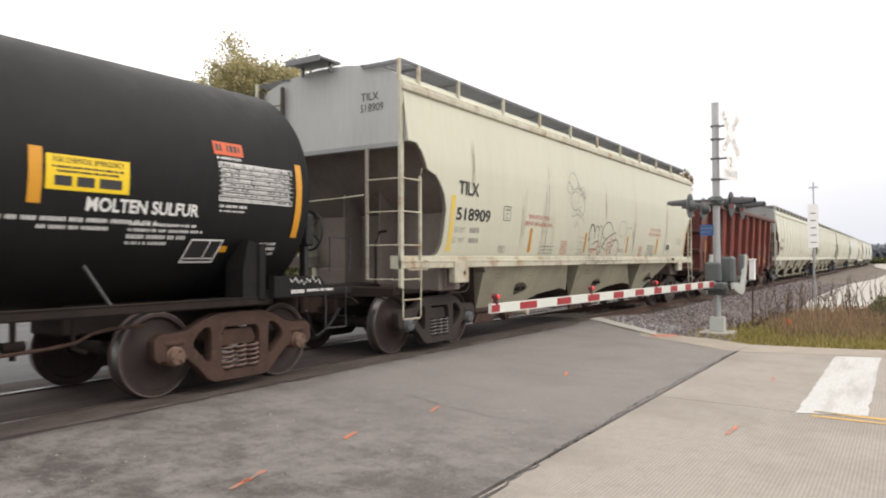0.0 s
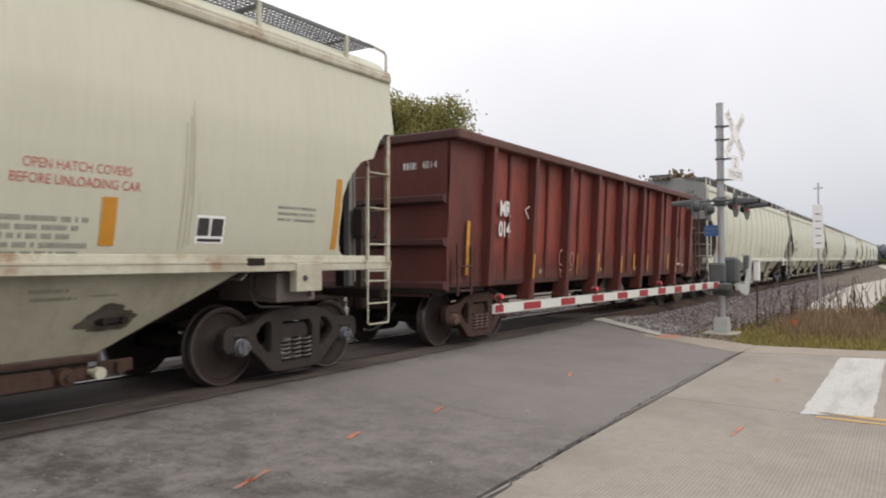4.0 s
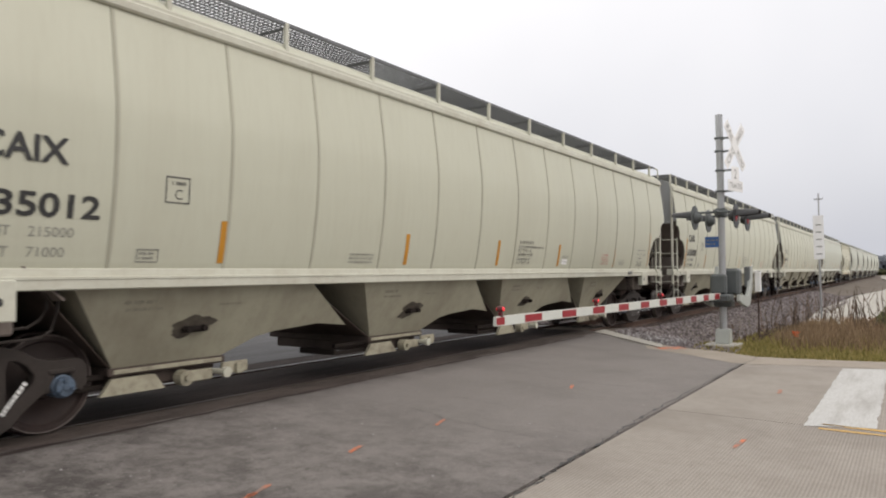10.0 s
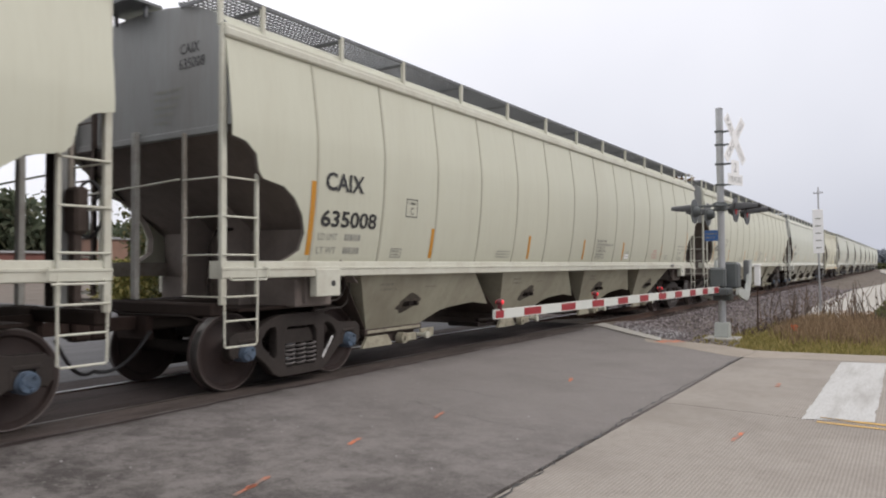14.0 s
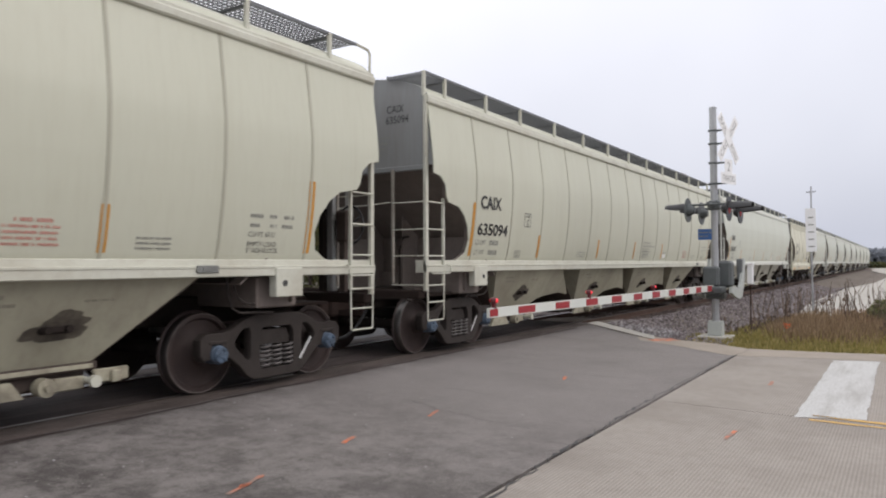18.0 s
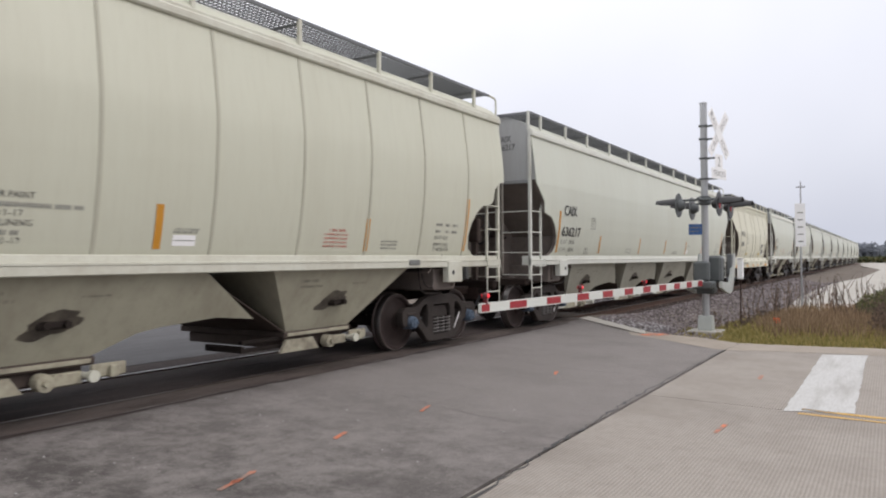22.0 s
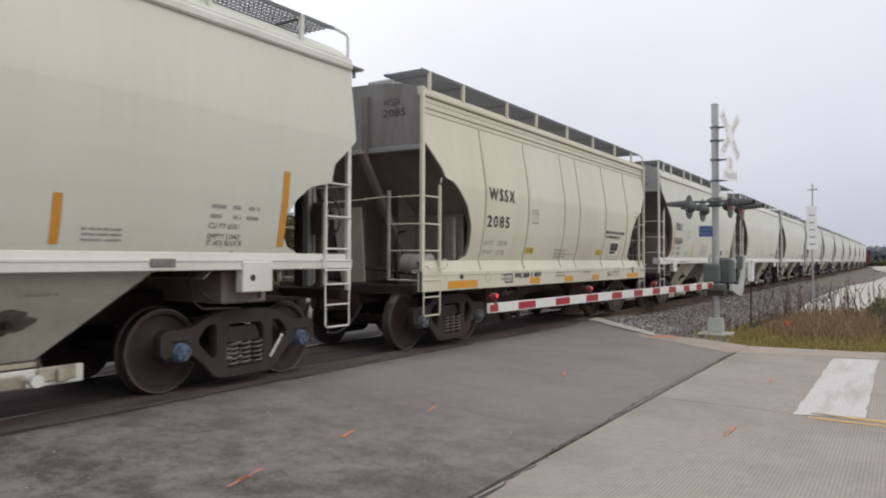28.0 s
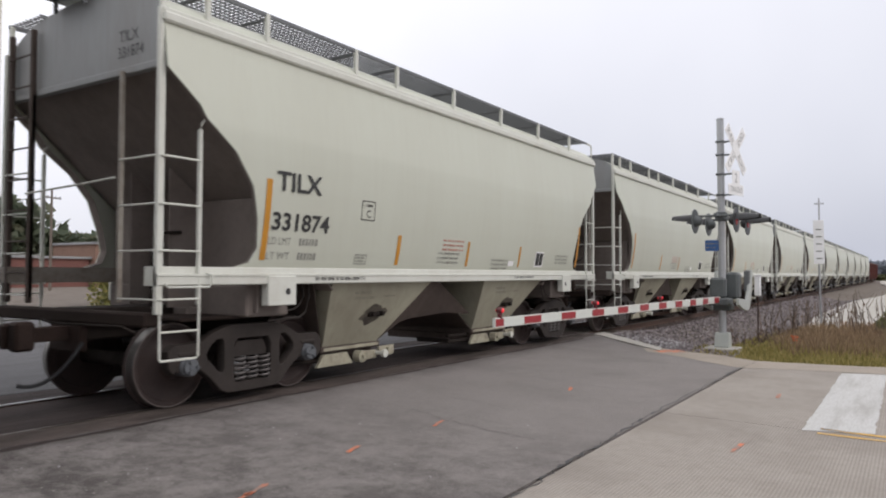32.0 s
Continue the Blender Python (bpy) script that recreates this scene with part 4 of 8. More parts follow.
def add_coupler(car, x, d, mat_name="under"):
    """Coupler head, shank and air hose at a car's end; d is -1 at the front, 1 at the rear."""
    head = join(box(x, x + d * 0.42, -0.09, 0.09, 0.78, 0.93), box(x + d * 0.42, x + d * 0.62, -0.16, 0.02, 0.70, 1.0, 0.03), box(x + d * 0.45, x + d * 0.64, 0.04, 0.17, 0.72, 0.98, 0.03), box(x - d * 0.05, x + d * 0.04, -0.3, 0.3, 0.66, 1.05, 0.02))
    c = part("coupler", head, "coupler_rust", car, "rusty cast coupler")
    part("lift_rod", tube([(x + d * 0.1, -1.35, 0.92), (x + d * 0.15, -1.2, 0.98), (x + d * 0.28, -0.2, 0.98), (x + d * 0.32, -0.05, 1.02)], 0.014, 6), mat_name, c)
    hose = [(x + d * (0.08 + 0.54 * k / 10), -0.42 + 0.22 * k / 10, 0.78 - 0.40 * (k / 10) - 0.62 * (k / 10) * (1 - k / 10)) for k in range(11)]
    part("air_hose", tube(hose, 0.021, 7), "black", c, "sagging black rubber air hose", smooth=True)


CARS = []


def keep(car, u, wheels):
    CARS.append((car, u, wheels))


def narrow(car, k=0.894):
    """Bring the body in to its true width."""
    for ob in car.children_recursive:
        if ob.type == "MESH" and "narrowed" not in ob.data:
            co = np.empty(len(ob.data.vertices) * 3)
            ob.data.vertices.foreach_get("co", co)
            co[1::3] *= k
            ob.data.vertices.foreach_set("co", co)
            ob.data["narrowed"] = True
            ob.data.update()


def flare(car):
    """Lean the gondola's sides out towards the top."""
    for ob in car.children_recursive:
        if ob.type == "MESH" and ob.name.split(".")[0] in ("side_panel", "patch_panel", "top_rail", "bottom_rail", "side_post", "side_rib", "reflective_stripe", "reporting_mark", "round_decal", "paint_chips", "red_decal", "decal", "graffiti_tag", "end_rail") and "flared" not in ob.data:
            for v in ob.data.vertices:
                if abs(v.co.y) > 1.2:
                    v.co.y *= 0.985 + 0.095 * max(0.0, (v.co.z - 1.0) / 2.5) ** 0.75
            ob.data["flared"] = True
            ob.data.update()


# ---- covered hopper cars ----
def curve_y(profile, z):
    zs, ys = zip(*profile)
    return float(np.interp(z, zs, ys))


def side_geo(profile, cut, length, side, step=0.09):
    z0, z1 = profile[0][0], profile[-1][0]
    n = int((z1 - z0) / step) + 1
    levels = sorted(set([z0 + (z1 - z0) * k / n for k in range(n + 1)] + [c[0] for c in cut if z0 < c[0] < z1]))
    cz, cx = [c[0] for c in cut], [c[1] for c in cut]
    cols = 2
    p, f = [], []
    for inner in (0, 1):
        for z in levels:
            y = curve_y(profile, z) - 0.022 * inner
            x0 = float(np.interp(z, cz, cx))
            for k in range(cols + 1):
                p.append((x0 + (length - 2 * x0) * k / cols, side * y, z))
    w = cols + 1
    m = len(levels) * w
    for i in range(len(levels) - 1):
        for k in range(cols):
            q = (i * w + k, i * w + k + 1, (i + 1) * w + k + 1, (i + 1) * w + k)
            f += [q, tuple(v + m for v in reversed(q))]
        for k in (0, cols):
            a, b = i * w + k, (i + 1) * w + k
            f.append((a, b, b + m, a + m) if k == 0 else (b, a, a + m, b + m))
    return (p, f) if side < 0 else (p, [tuple(reversed(q)) for q in f])


def return_geo(profile, cut, side):
    """The flange that turns inwards along the cut-away end of a side sheet."""
    top = min(z for z, x in cut if z > 2.2 and x < 0.12)
    zs = [float(z) for z in np.linspace(profile[0][0] + 0.02, top, 30)]
    cz, cx = [c[0] for c in cut], [c[1] for c in cut]
    p, f = [], []
    for i, z in enumerate(zs):
        x, y = float(np.interp(z, cz, cx)), curve_y(profile, z)
        p += [(x + 0.004, side * (y - 0.024), z), (x + 0.04, side * (y - 0.12), z)]
        if i:
            f.append((2 * i - 2, 2 * i - 1, 2 * i + 1, 2 * i) if side < 0 else (2 * i, 2 * i + 1, 2 * i - 1, 2 * i - 2))
    return p, f


def on_side(geo, profile, x, z, off=0.005):
    """Lay flat lettering or stripes on the near side at x, z."""
    return mapped(geo, lambda a, b, c: (a + x, -curve_y(profile, c + z) - off, c + z))


def rib_geo(profile, x, side, w=0.026, off=0.012):
    zs = [profile[0][0] + 0.02 + (profile[-1][0] - profile[0][0] - 0.04) * k / 14 for k in range(15)]
    p, f = [], []
    for i, z in enumerate(zs):
        y = curve_y(profile, z)
        p += [(x - w, side * (y - 0.004), z), (x - w * 0.6, side * (y + off), z), (x + w * 0.6, side * (y + off), z), (x + w, side * (y - 0.004), z)]
        if i:
            for k in range(3):
                q = (4 * i - 4 + k, 4 * i - 3 + k, 4 * i + k + 1, 4 * i + k)
                f.append(q if side < 0 else tuple(reversed(q)))
    return p, f


def bay_geo(x0, x1, zt, zb, yt, yb, inset, outset):
    a = [(x0, -yt, zt), (x1, -yt, zt), (x1, yt, zt), (x0, yt, zt)]
    b = [(x0 + inset, -yb, zb), (x1 - outset, -yb, zb), (x1 - outset, yb, zb), (x0 + inset, yb, zb)]
    return a + b, [(0, 1, 5, 4), (1, 2, 6, 5), (2, 3, 7, 6), (3, 0, 4, 7), (7, 6, 5, 4)]


def grating(x0, x1, y0, y1, z):
    """Steel running board: bearing bars along, cross bars, and the frame."""
    g = [box(x0, x1, y0 - 0.010, y0 + 0.010, z - 0.035, z + 0.01, 0.003), box(x0, x1, y1 - 0.010, y1 + 0.010, z - 0.035, z + 0.01, 0.003)]
    p, f = [], []

    def flat(a, b, c, d):
        k = len(p)
        p.extend([(a, c, z - 0.012), (b, c, z - 0.012), (b, d, z - 0.012), (a, d, z - 0.012), (a, c, z + 0.004), (b, c, z + 0.004), (b, d, z + 0.004), (a, d, z + 0.004)])
        f.extend([(k + 3, k + 2, k + 1, k), (k + 4, k + 5, k + 6, k + 7), (k, k + 1, k + 5, k + 4), (k + 1, k + 2, k + 6, k + 5), (k + 2, k + 3, k + 7, k + 6), (k + 3, k, k + 4, k + 7)])
    for y in np.arange(y0 + 0.08, y1, 0.09):
        flat(x0, x1, y - 0.005, y + 0.005)
    if (x1 - x0) > 2:
        for x in np.arange(x0 + 0.05, x1, 0.065):
            flat(x - 0.005, x + 0.005, y0, y1)
    else:
        for x in np.arange(x0 + 0.03, x1, 0.06):
            flat(x - 0.005, x + 0.005, y0, y1)
    return join((p, f), *g)


SHAPE_A = [(1.54, 1.635), (1.60, 1.66), (1.75, 1.70), (1.9, 1.73), (2.2, 1.78), (2.5, 1.812), (2.8, 1.828), (3.05, 1.828), (3.35, 1.795), (3.7, 1.745), (3.99, 1.70)]
SHAPE_W = [(1.30, 1.70), (1.38, 1.66), (1.48, 1.62), (1.7, 1.685), (2.0, 1.75), (2.4, 1.785), (2.7, 1.792), (3.05, 1.74), (3.5, 1.66), (3.74, 1.62)]
CUT_A = [(1.54, 0.86), (1.60, 1.01), (1.69, 1.17), (1.9, 1.22), (2.11, 1.15), (2.30, 1.0), (2.42, 0.82), (2.48, 0.50), (2.56, 0.43), (2.74, 0.39), (2.86, 0.24), (2.90, 0.05), (4.2, 0.05)]
CUT_B = [(1.54, 0.90), (1.65, 1.15), (1.8, 1.25), (1.98, 1.23), (2.2, 1.08), (2.37, 0.86), (2.45, 0.50), (2.69, 0.45), (2.86, 0.24), (3.03, 0.05), (4.2, 0.05)]
CUT_G = [(1.54, 0.90), (1.61, 1.03), (1.75, 1.09), (1.92, 1.10), (2.31, 1.095), (2.5, 1.02), (2.62, 0.94), (2.79, 0.76), (2.86, 0.52), (2.95, 0.48), (3.12, 0.37), (3.22, 0.26), (3.24, 0.05), (4.2, 0.05)]
CUT_T = [(1.54, 0.90), (1.62, 1.18), (1.78, 1.27), (2.09, 1.23), (2.45, 1.13), (2.79, 0.87), (3.08, 0.49), (3.21, 0.41), (3.52, 0.05), (4.2, 0.05)]
CUT_W = [(1.30, 0.05), (1.475, 0.05), (1.48, 1.15), (1.56, 1.38), (1.75, 1.42), (2.08, 1.38), (2.38, 1.22), (2.60, 0.98), (2.74, 0.76), (2.78, 0.55), (2.91, 0.48), (3.29, 0.06), (4.2, 0.05)]


def covered_hopper(label, u, length, group="covered hopper cars", paint="cream", shape=SHAPE_A, cut=CUT_A, bays=(), ribs=(), posts=(), marks="", number="", stripes=(), end_z=3.03, sill=(1.375, 1.565), cap="cap_blue", steel="truck", truck_at=1.55, eave=(3.97, 4.12), board_z=4.475, slope_to=2.3, bay_in=0.65, bay_out=0.95, bay_y=1.10, bay_z=0.57, bay_look="belly", hood_look="", gate_look="gate_cream", marks_x=1.50, number_w=1.09, load=(), ladder_top=2.54, plate_x=3.20, extra=None, plain=False, trim="trim", dust="dust_pale", pads=True, gate_beam=False, marks_w=0.74, marks_z=2.45, number_z=2.0, load_z=1.83, load_k=1.0, end_look="end_grey", roof_h=0.46, rib_w=0.026, slope_up=0.0, stile_top=0.0, end_pole=False, rungs=(1.18, 1.63, 2.04, 2.46)):
    car = thing("covered_hopper", label, "freight car", group)
    L = length
    mir = lambda g, e: g if e == 0 else mapped(g, lambda x, y, z: (L - x, y, z), True)
    for s in (-1, 1):
        part("side_sheet", side_geo(shape, cut, L, s), paint, car, smooth=True)
        for e in (0, 1):
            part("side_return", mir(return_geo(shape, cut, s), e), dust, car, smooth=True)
        y_e = shape[-1][1]
        part("top_chord", join(box(0.02, L - 0.02, s * (y_e - 0.06), s * (y_e + 0.05), eave[0], eave[1] - 0.045, 0.02), box(0.02, L - 0.02, s * (y_e - 0.06), s * (y_e + 0.018), eave[1] - 0.05, eave[1], 0.01)), trim, car)
        section = [(1.48, sill[0]), (1.70, sill[0]), (1.712, sill[0] + 0.01), (1.712, sill[1] - 0.10), (1.722, sill[1] - 0.095), (1.722, sill[1] - 0.075), (1.675, sill[1] - 0.07), (1.668, sill[1] - 0.008), (1.66, sill[1]), (1.48, sill[1])]
        # far sill: same trim, but dust and shade are put into its colour
        part("side_sill", mapped(prism(section, 0.0, L), lambda x, y, z: (y, s * x, z), s > 0), trim if s < 0 else "stile_grime_sill_shade", car)
        for e in (0, 1):
            part("corner_post", mir(box(0, 0.075, s * 1.635, s * 1.70, sill[0] - 0.28, eave[1], 0.008), e), trim, car)
            if s > 0 and plain:
                continue
            part("ladder_stile", mir(join(box(0.475, 0.515, s * 1.66, s * 1.715, sill[0] - 0.20, ladder_top, 0.008), tube([(0.495, s * 1.69, ladder_top - 0.01), (0.495, s * 1.71, ladder_top + 0.05), (0.56, s * 1.68, ladder_top + 0.12)], 0.014, 6)), e), trim, car)
            for z in rungs:
                part("rung", mir(tube([(0.02, s * 1.70, z), (0.04, s * 1.72, z), (0.49, s * 1.72, z), (0.51, s * 1.70, z)], 0.012, 6), e), trim, car)
            step = tube([(0.04, s * 1.70, 1.25), (0.045, s * 1.70, 0.66), (0.06, s * 1.70, 0.64), (0.47, s * 1.70, 0.64), (0.495, s * 1.70, 0.66), (0.50, s * 1.70, 1.25)], 0.013, 6)
            part("sill_grab", mir(tube([(0.09, s * 1.70, 1.40), (0.09, s * 1.77, 1.36), (0.58, s * 1.77, 1.36), (0.61, s * 1.77, 1.40), (0.61, s * 1.77, 1.48), (0.58, s * 1.70, 1.50)], 0.012, 6), e), trim, car)
            part("sill_step", mir(join(step, tube([(0.045, s * 1.70, 0.92), (0.495, s * 1.70, 0.92)], 0.012, 6)), e), trim, car)
            part("end_stile", mir(join(box(0.0, 0.05, s * 0.95, s * 1.0, 1.20, stile_top or end_z - 0.04, 0.008)), e), "stile_grime_sill_shade", car)
            for z in rungs:
                part("end_rung", mir(tube([(0.015, s * 0.97, z), (0.0, s * 1.0, z), (0.0, s * 1.62, z), (0.015, s * 1.66, z)], 0.011, 6), e), trim, car)
        if (not plain or s < 0) and pads:
            for e in (0, 1):
                pad = mir(join(box(1.42, 1.86, s * 1.60, s * 1.735, 1.13, 1.47, 0.01)), e)
                j = part("jacking_pad", pad, trim, car)
                if s < 0:
                    part("lifting_hole", mir(tube([(1.72, -1.73, 1.29), (1.72, -1.74, 1.29)], 0.038, 14), e), "ink", j, "dark round hole")
        for x in ribs:
            if s < 0:
                part("rib", rib_geo(shape, x, s, rib_w), "seam", car)
    # ends: grey end sheet, sloping floor sheet, bulkhead below
    y_e = shape[-1][1]
    arc = [(y_e * math.cos(radians(a)), eave[0] + 0.08 + roof_h * math.sin(radians(a))) for a in range(0, 181, 12)]
    y_s, st = curve_y(shape, end_z + slope_up) - 0.012, end_z + slope_up
    for e in (0, 1):
        edge = [(curve_y(shape, z) - 0.004, z) for z in np.linspace(end_z, shape[-1][0], 7)]
        outline = [(-y, z) for y, z in reversed(edge[1:])] + [(-edge[0][0], end_z)] + edge + arc
        ends = mapped(prism(outline, 0.08, 0.11), lambda x, y, z: (y, -x, z))
        part("end_sheet", mir(ends, e), end_look, car, "weathered grey end sheet")
        part("end_flange", mir(box(0.05, 0.13, -1.66, 1.66, end_z - 0.07, end_z + 0.01, 0.01), e), "end_grey", car)
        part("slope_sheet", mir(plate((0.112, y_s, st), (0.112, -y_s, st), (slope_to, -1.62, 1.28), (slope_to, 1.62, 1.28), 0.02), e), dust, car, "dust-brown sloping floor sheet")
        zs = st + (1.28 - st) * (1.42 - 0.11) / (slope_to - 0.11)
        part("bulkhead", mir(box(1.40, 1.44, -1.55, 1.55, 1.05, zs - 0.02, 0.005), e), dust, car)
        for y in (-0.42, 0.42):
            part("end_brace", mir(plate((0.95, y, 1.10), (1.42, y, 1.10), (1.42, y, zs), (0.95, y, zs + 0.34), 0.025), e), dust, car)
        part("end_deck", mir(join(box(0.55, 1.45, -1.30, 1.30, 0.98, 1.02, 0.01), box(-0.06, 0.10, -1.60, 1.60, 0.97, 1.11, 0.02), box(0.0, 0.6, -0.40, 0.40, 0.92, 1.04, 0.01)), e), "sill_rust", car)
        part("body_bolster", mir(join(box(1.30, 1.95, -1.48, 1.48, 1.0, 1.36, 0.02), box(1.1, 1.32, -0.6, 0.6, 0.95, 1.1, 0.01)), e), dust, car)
        if not plain:
            for q in (0.0, 0.10):
                part("brake_hose", mir(tube([(2.24 + q, -1.42, sill[0]), (2.24 + q, -1.44, sill[0] - 0.16), (2.18 + q, -1.44, 1.12 - q), (2.08 + q, -1.44, 1.06 - q), (1.66, -1.44, 1.04 - q)], 0.014, 6), e), "truck", car)
            part("grab_bar", mir(tube([(-0.03, -0.95, 2.47), (-0.05, -0.4, 2.44), (-0.05, 0.95, 2.40)], 0.012, 6), e), trim, car)
            for y in (0.98, 1.52):
                part("end_stile", mir(box(-0.01, 0.05, y - 0.03, y + 0.03, 1.15, eave[1] + 0.20, 0.008), e), "dust_brown", car)
            for k in range(8):
                part("end_rung", mir(tube([(-0.012, 0.98, 1.5 + 0.36 * k), (-0.012, 1.52, 1.5 + 0.36 * k)], 0.011, 6), e), "dust_brown", car)
            part("brake_pipe", mir(tube([(0.6, -0.65, 1.13), (0.6, -0.65, 1.75), (0.75, -0.60, 1.95), (1.1, -0.45, 1.98)], 0.022, 6), e), "under", car)
        if end_pole:
            part("end_post", mir(box(0.0, 0.07, 0.0, 0.10, 1.12, end_z + 0.06, 0.01), e), "pole_grey", car, "dusty grey end post")
        if e and not plain:
            hub = Vector((L + 0.06, -1.16, 2.06))
            ring = [(hub.x, hub.y + 0.27 * math.cos(radians(a)), hub.z + 0.27 * math.sin(radians(a))) for a in range(0, 361, 20)]
            bw = part("brake_wheel", join(tube(ring, 0.016, 6), *[tube([tuple(hub), (hub.x, hub.y + 0.27 * math.cos(radians(a)), hub.z + 0.27 * math.sin(radians(a)))], 0.012, 5) for a in (30, 150, 270)]), "black", car, "black iron handbrake wheel")
            part("brake_housing", box(L - 0.12, L + 0.02, -1.26, -1.02, 1.82, 2.26, 0.03), "dust_brown", bw)
            part("brake_chain_post", box(L - 0.10, L - 0.02, -1.20, -1.08, 1.12, 1.84, 0.01), "dust_brown", bw)
            for y, look_ in ((-0.74, "under"), (-0.92, "end_grey")):
                part("end_post", box(L - 0.13, L - 0.02, y - 0.06, y + 0.06, 1.13, end_z, 0.01), look_, car)
        deck = part("roof_platform", mir(join(box(-0.30, 0.20, -0.25, 0.55, 4.56, 4.60, 0.008), box(-0.30, -0.27, -0.25, 0.55, 4.52, 4.62, 0.006), box(0.0, 0.04, -0.2, -0.15, 4.42, 4.57), box(0.0, 0.04, 0.45, 0.5, 4.42, 4.57)), e), "grid", car, "dark steel roof-end platform")
    # roof, hatch and running boards
    p, f = [], []
    for x in (0.09, L - 0.09):
        p += [(x, y, z) for y, z in arc]
    n = len(arc)
    f = [(k, k + 1, n + k + 1, n + k) for k in range(n - 1)]
    part("roof", (p, f), paint, car, smooth=True)
    part("hatch_cover", join(box(0.9, L - 0.9, -0.32, 0.32, 4.44, 4.60, 0.03), *[box(x, x + 0.05, -0.36, 0.36, 4.56, 4.63) for x in np.arange(1.2, L - 1, 1.1)]), "end_grey", car, "long trough hatch cover")
    for s in (-1, 1):
        b0, b1 = sorted((s * 1.645, s * 0.86))
        rb = part("running_board", grating(0.02, L - 0.32, b0, b1, board_z), "grid", car, "dark steel mesh walkway")
        for x in posts:
            if s > 0 and plain:
                break
            part("board_post", join(box(x - 0.028, x + 0.028, s * 1.615, s * 1.67, eave[1] - 0.03, board_z - 0.0, 0.006)), trim, car)
            if s < 0:
                part("bracket", join(box(x - 0.012, x + 0.012, -1.61, -0.90, board_z - 0.075, board_z - 0.035, 0.004)), "grid", rb)
        part("end_hoop", tube([(L - 0.32, s * 1.63, board_z), (L - 0.06, s * 1.63, board_z - 0.02), (L - 0.02, s * 1.63, board_z - 0.06), (L - 0.02, s * 1.63, eave[1])], 0.02, 6), trim, car)
    # hopper bays, outlet gates, centre sill
    part("centre_sill", box(0.0, L, -0.33, 0.33, 0.78, 1.12, 0.02), "under", car)
    for k, (x0, x1) in enumerate(bays):
        bay = part("hopper_bay", bay_geo(x0, x1, sill[0] + 0.02, bay_z, 1.60, bay_y, bay_in, bay_out), bay_look, car, "dust-streaked sloping hopper")
        a, b = x0 + bay_in - 0.06, x1 - bay_out + 0.06
        zf = bay_z
        back = 0.25 if k == 0 else 0.92 * (x0 - bays[k - 1][1])
        # cross slopes: dust plus the shade under the car, both in the colour
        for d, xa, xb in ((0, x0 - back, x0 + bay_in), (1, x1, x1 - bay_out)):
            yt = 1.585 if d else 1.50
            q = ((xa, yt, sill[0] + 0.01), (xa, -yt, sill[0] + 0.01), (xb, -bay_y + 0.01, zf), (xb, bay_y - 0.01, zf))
            part("bay_slope", plate(*(q if d == 0 else q[::-1]), -0.012), "dust_brown", bay, "dusty cross slope with its shade painted in")
        if k + 1 < len(bays):
            # hood over the centre sill, from this bay to the next
            gap = bays[k + 1][0] - x1
            lip = [(x1, sill[0] + 0.02), (x1 - bay_out, bay_z), (x1 - 0.50 * bay_out, 0.77), (x1 - 0.23 * bay_out, 0.81), (x1 + 0.45 * gap, 0.86), (x1 + 0.98 * gap, 0.80), (x1 + 0.10 * gap, sill[0] + 0.02)]
            for sd in (-1, 1):
                hood = [(x, sd * (bay_y + (1.60 - bay_y) * (z - bay_z) / (sill[0] + 0.02 - bay_z)), z) for x, z in lip]
                m_ = len(hood)
                tris = [(0, q, q + 1) for q in range(1, m_ - 1)]
                back_ = [tuple(v + m_ for v in reversed(q)) for q in tris]
                ring_ = [(q, q + m_, (q + 1) % m_ + m_, (q + 1) % m_) for q in range(1, m_ - 1)]
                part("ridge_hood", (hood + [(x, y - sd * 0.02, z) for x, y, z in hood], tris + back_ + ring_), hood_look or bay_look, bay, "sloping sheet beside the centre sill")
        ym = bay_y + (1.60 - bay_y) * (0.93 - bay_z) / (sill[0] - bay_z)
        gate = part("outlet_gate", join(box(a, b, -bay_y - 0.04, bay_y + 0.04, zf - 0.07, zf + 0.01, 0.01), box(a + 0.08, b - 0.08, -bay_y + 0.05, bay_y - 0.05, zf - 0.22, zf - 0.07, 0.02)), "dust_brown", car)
        part("gate_lip", box(a + 0.05, b - 0.05, -bay_y - 0.055, -bay_y - 0.042, zf - 0.05, zf - 0.005, 0.004), gate_look, gate)
        part("gate_shaft", join(tube([(b - 0.15, -bay_y - 0.25, zf - 0.15), (b - 0.15, bay_y + 0.25, zf - 0.15)], 0.03, 10), tube([(b - 0.15, -bay_y - 0.30, zf - 0.15), (b - 0.15, -bay_y - 0.24, zf - 0.15)], 0.058, 12)), gate_look if gate_look == "under" else trim, gate, "round shaft end")
        part("gate_rack", prism([(a - 0.10, zf - 0.25), (a + 0.62, zf - 0.25), (a + 0.50, zf - 0.09), (a + 0.02, zf - 0.09)], -bay_y - 0.07, -bay_y - 0.02), gate_look, gate)
        if gate_beam:
            part("gate_beam", box(a - 0.45, b + 0.40, -bay_y - 0.05, -bay_y + 0.0, zf - 0.24, zf - 0.07, 0.012), trim, gate, "long cream gate beam")
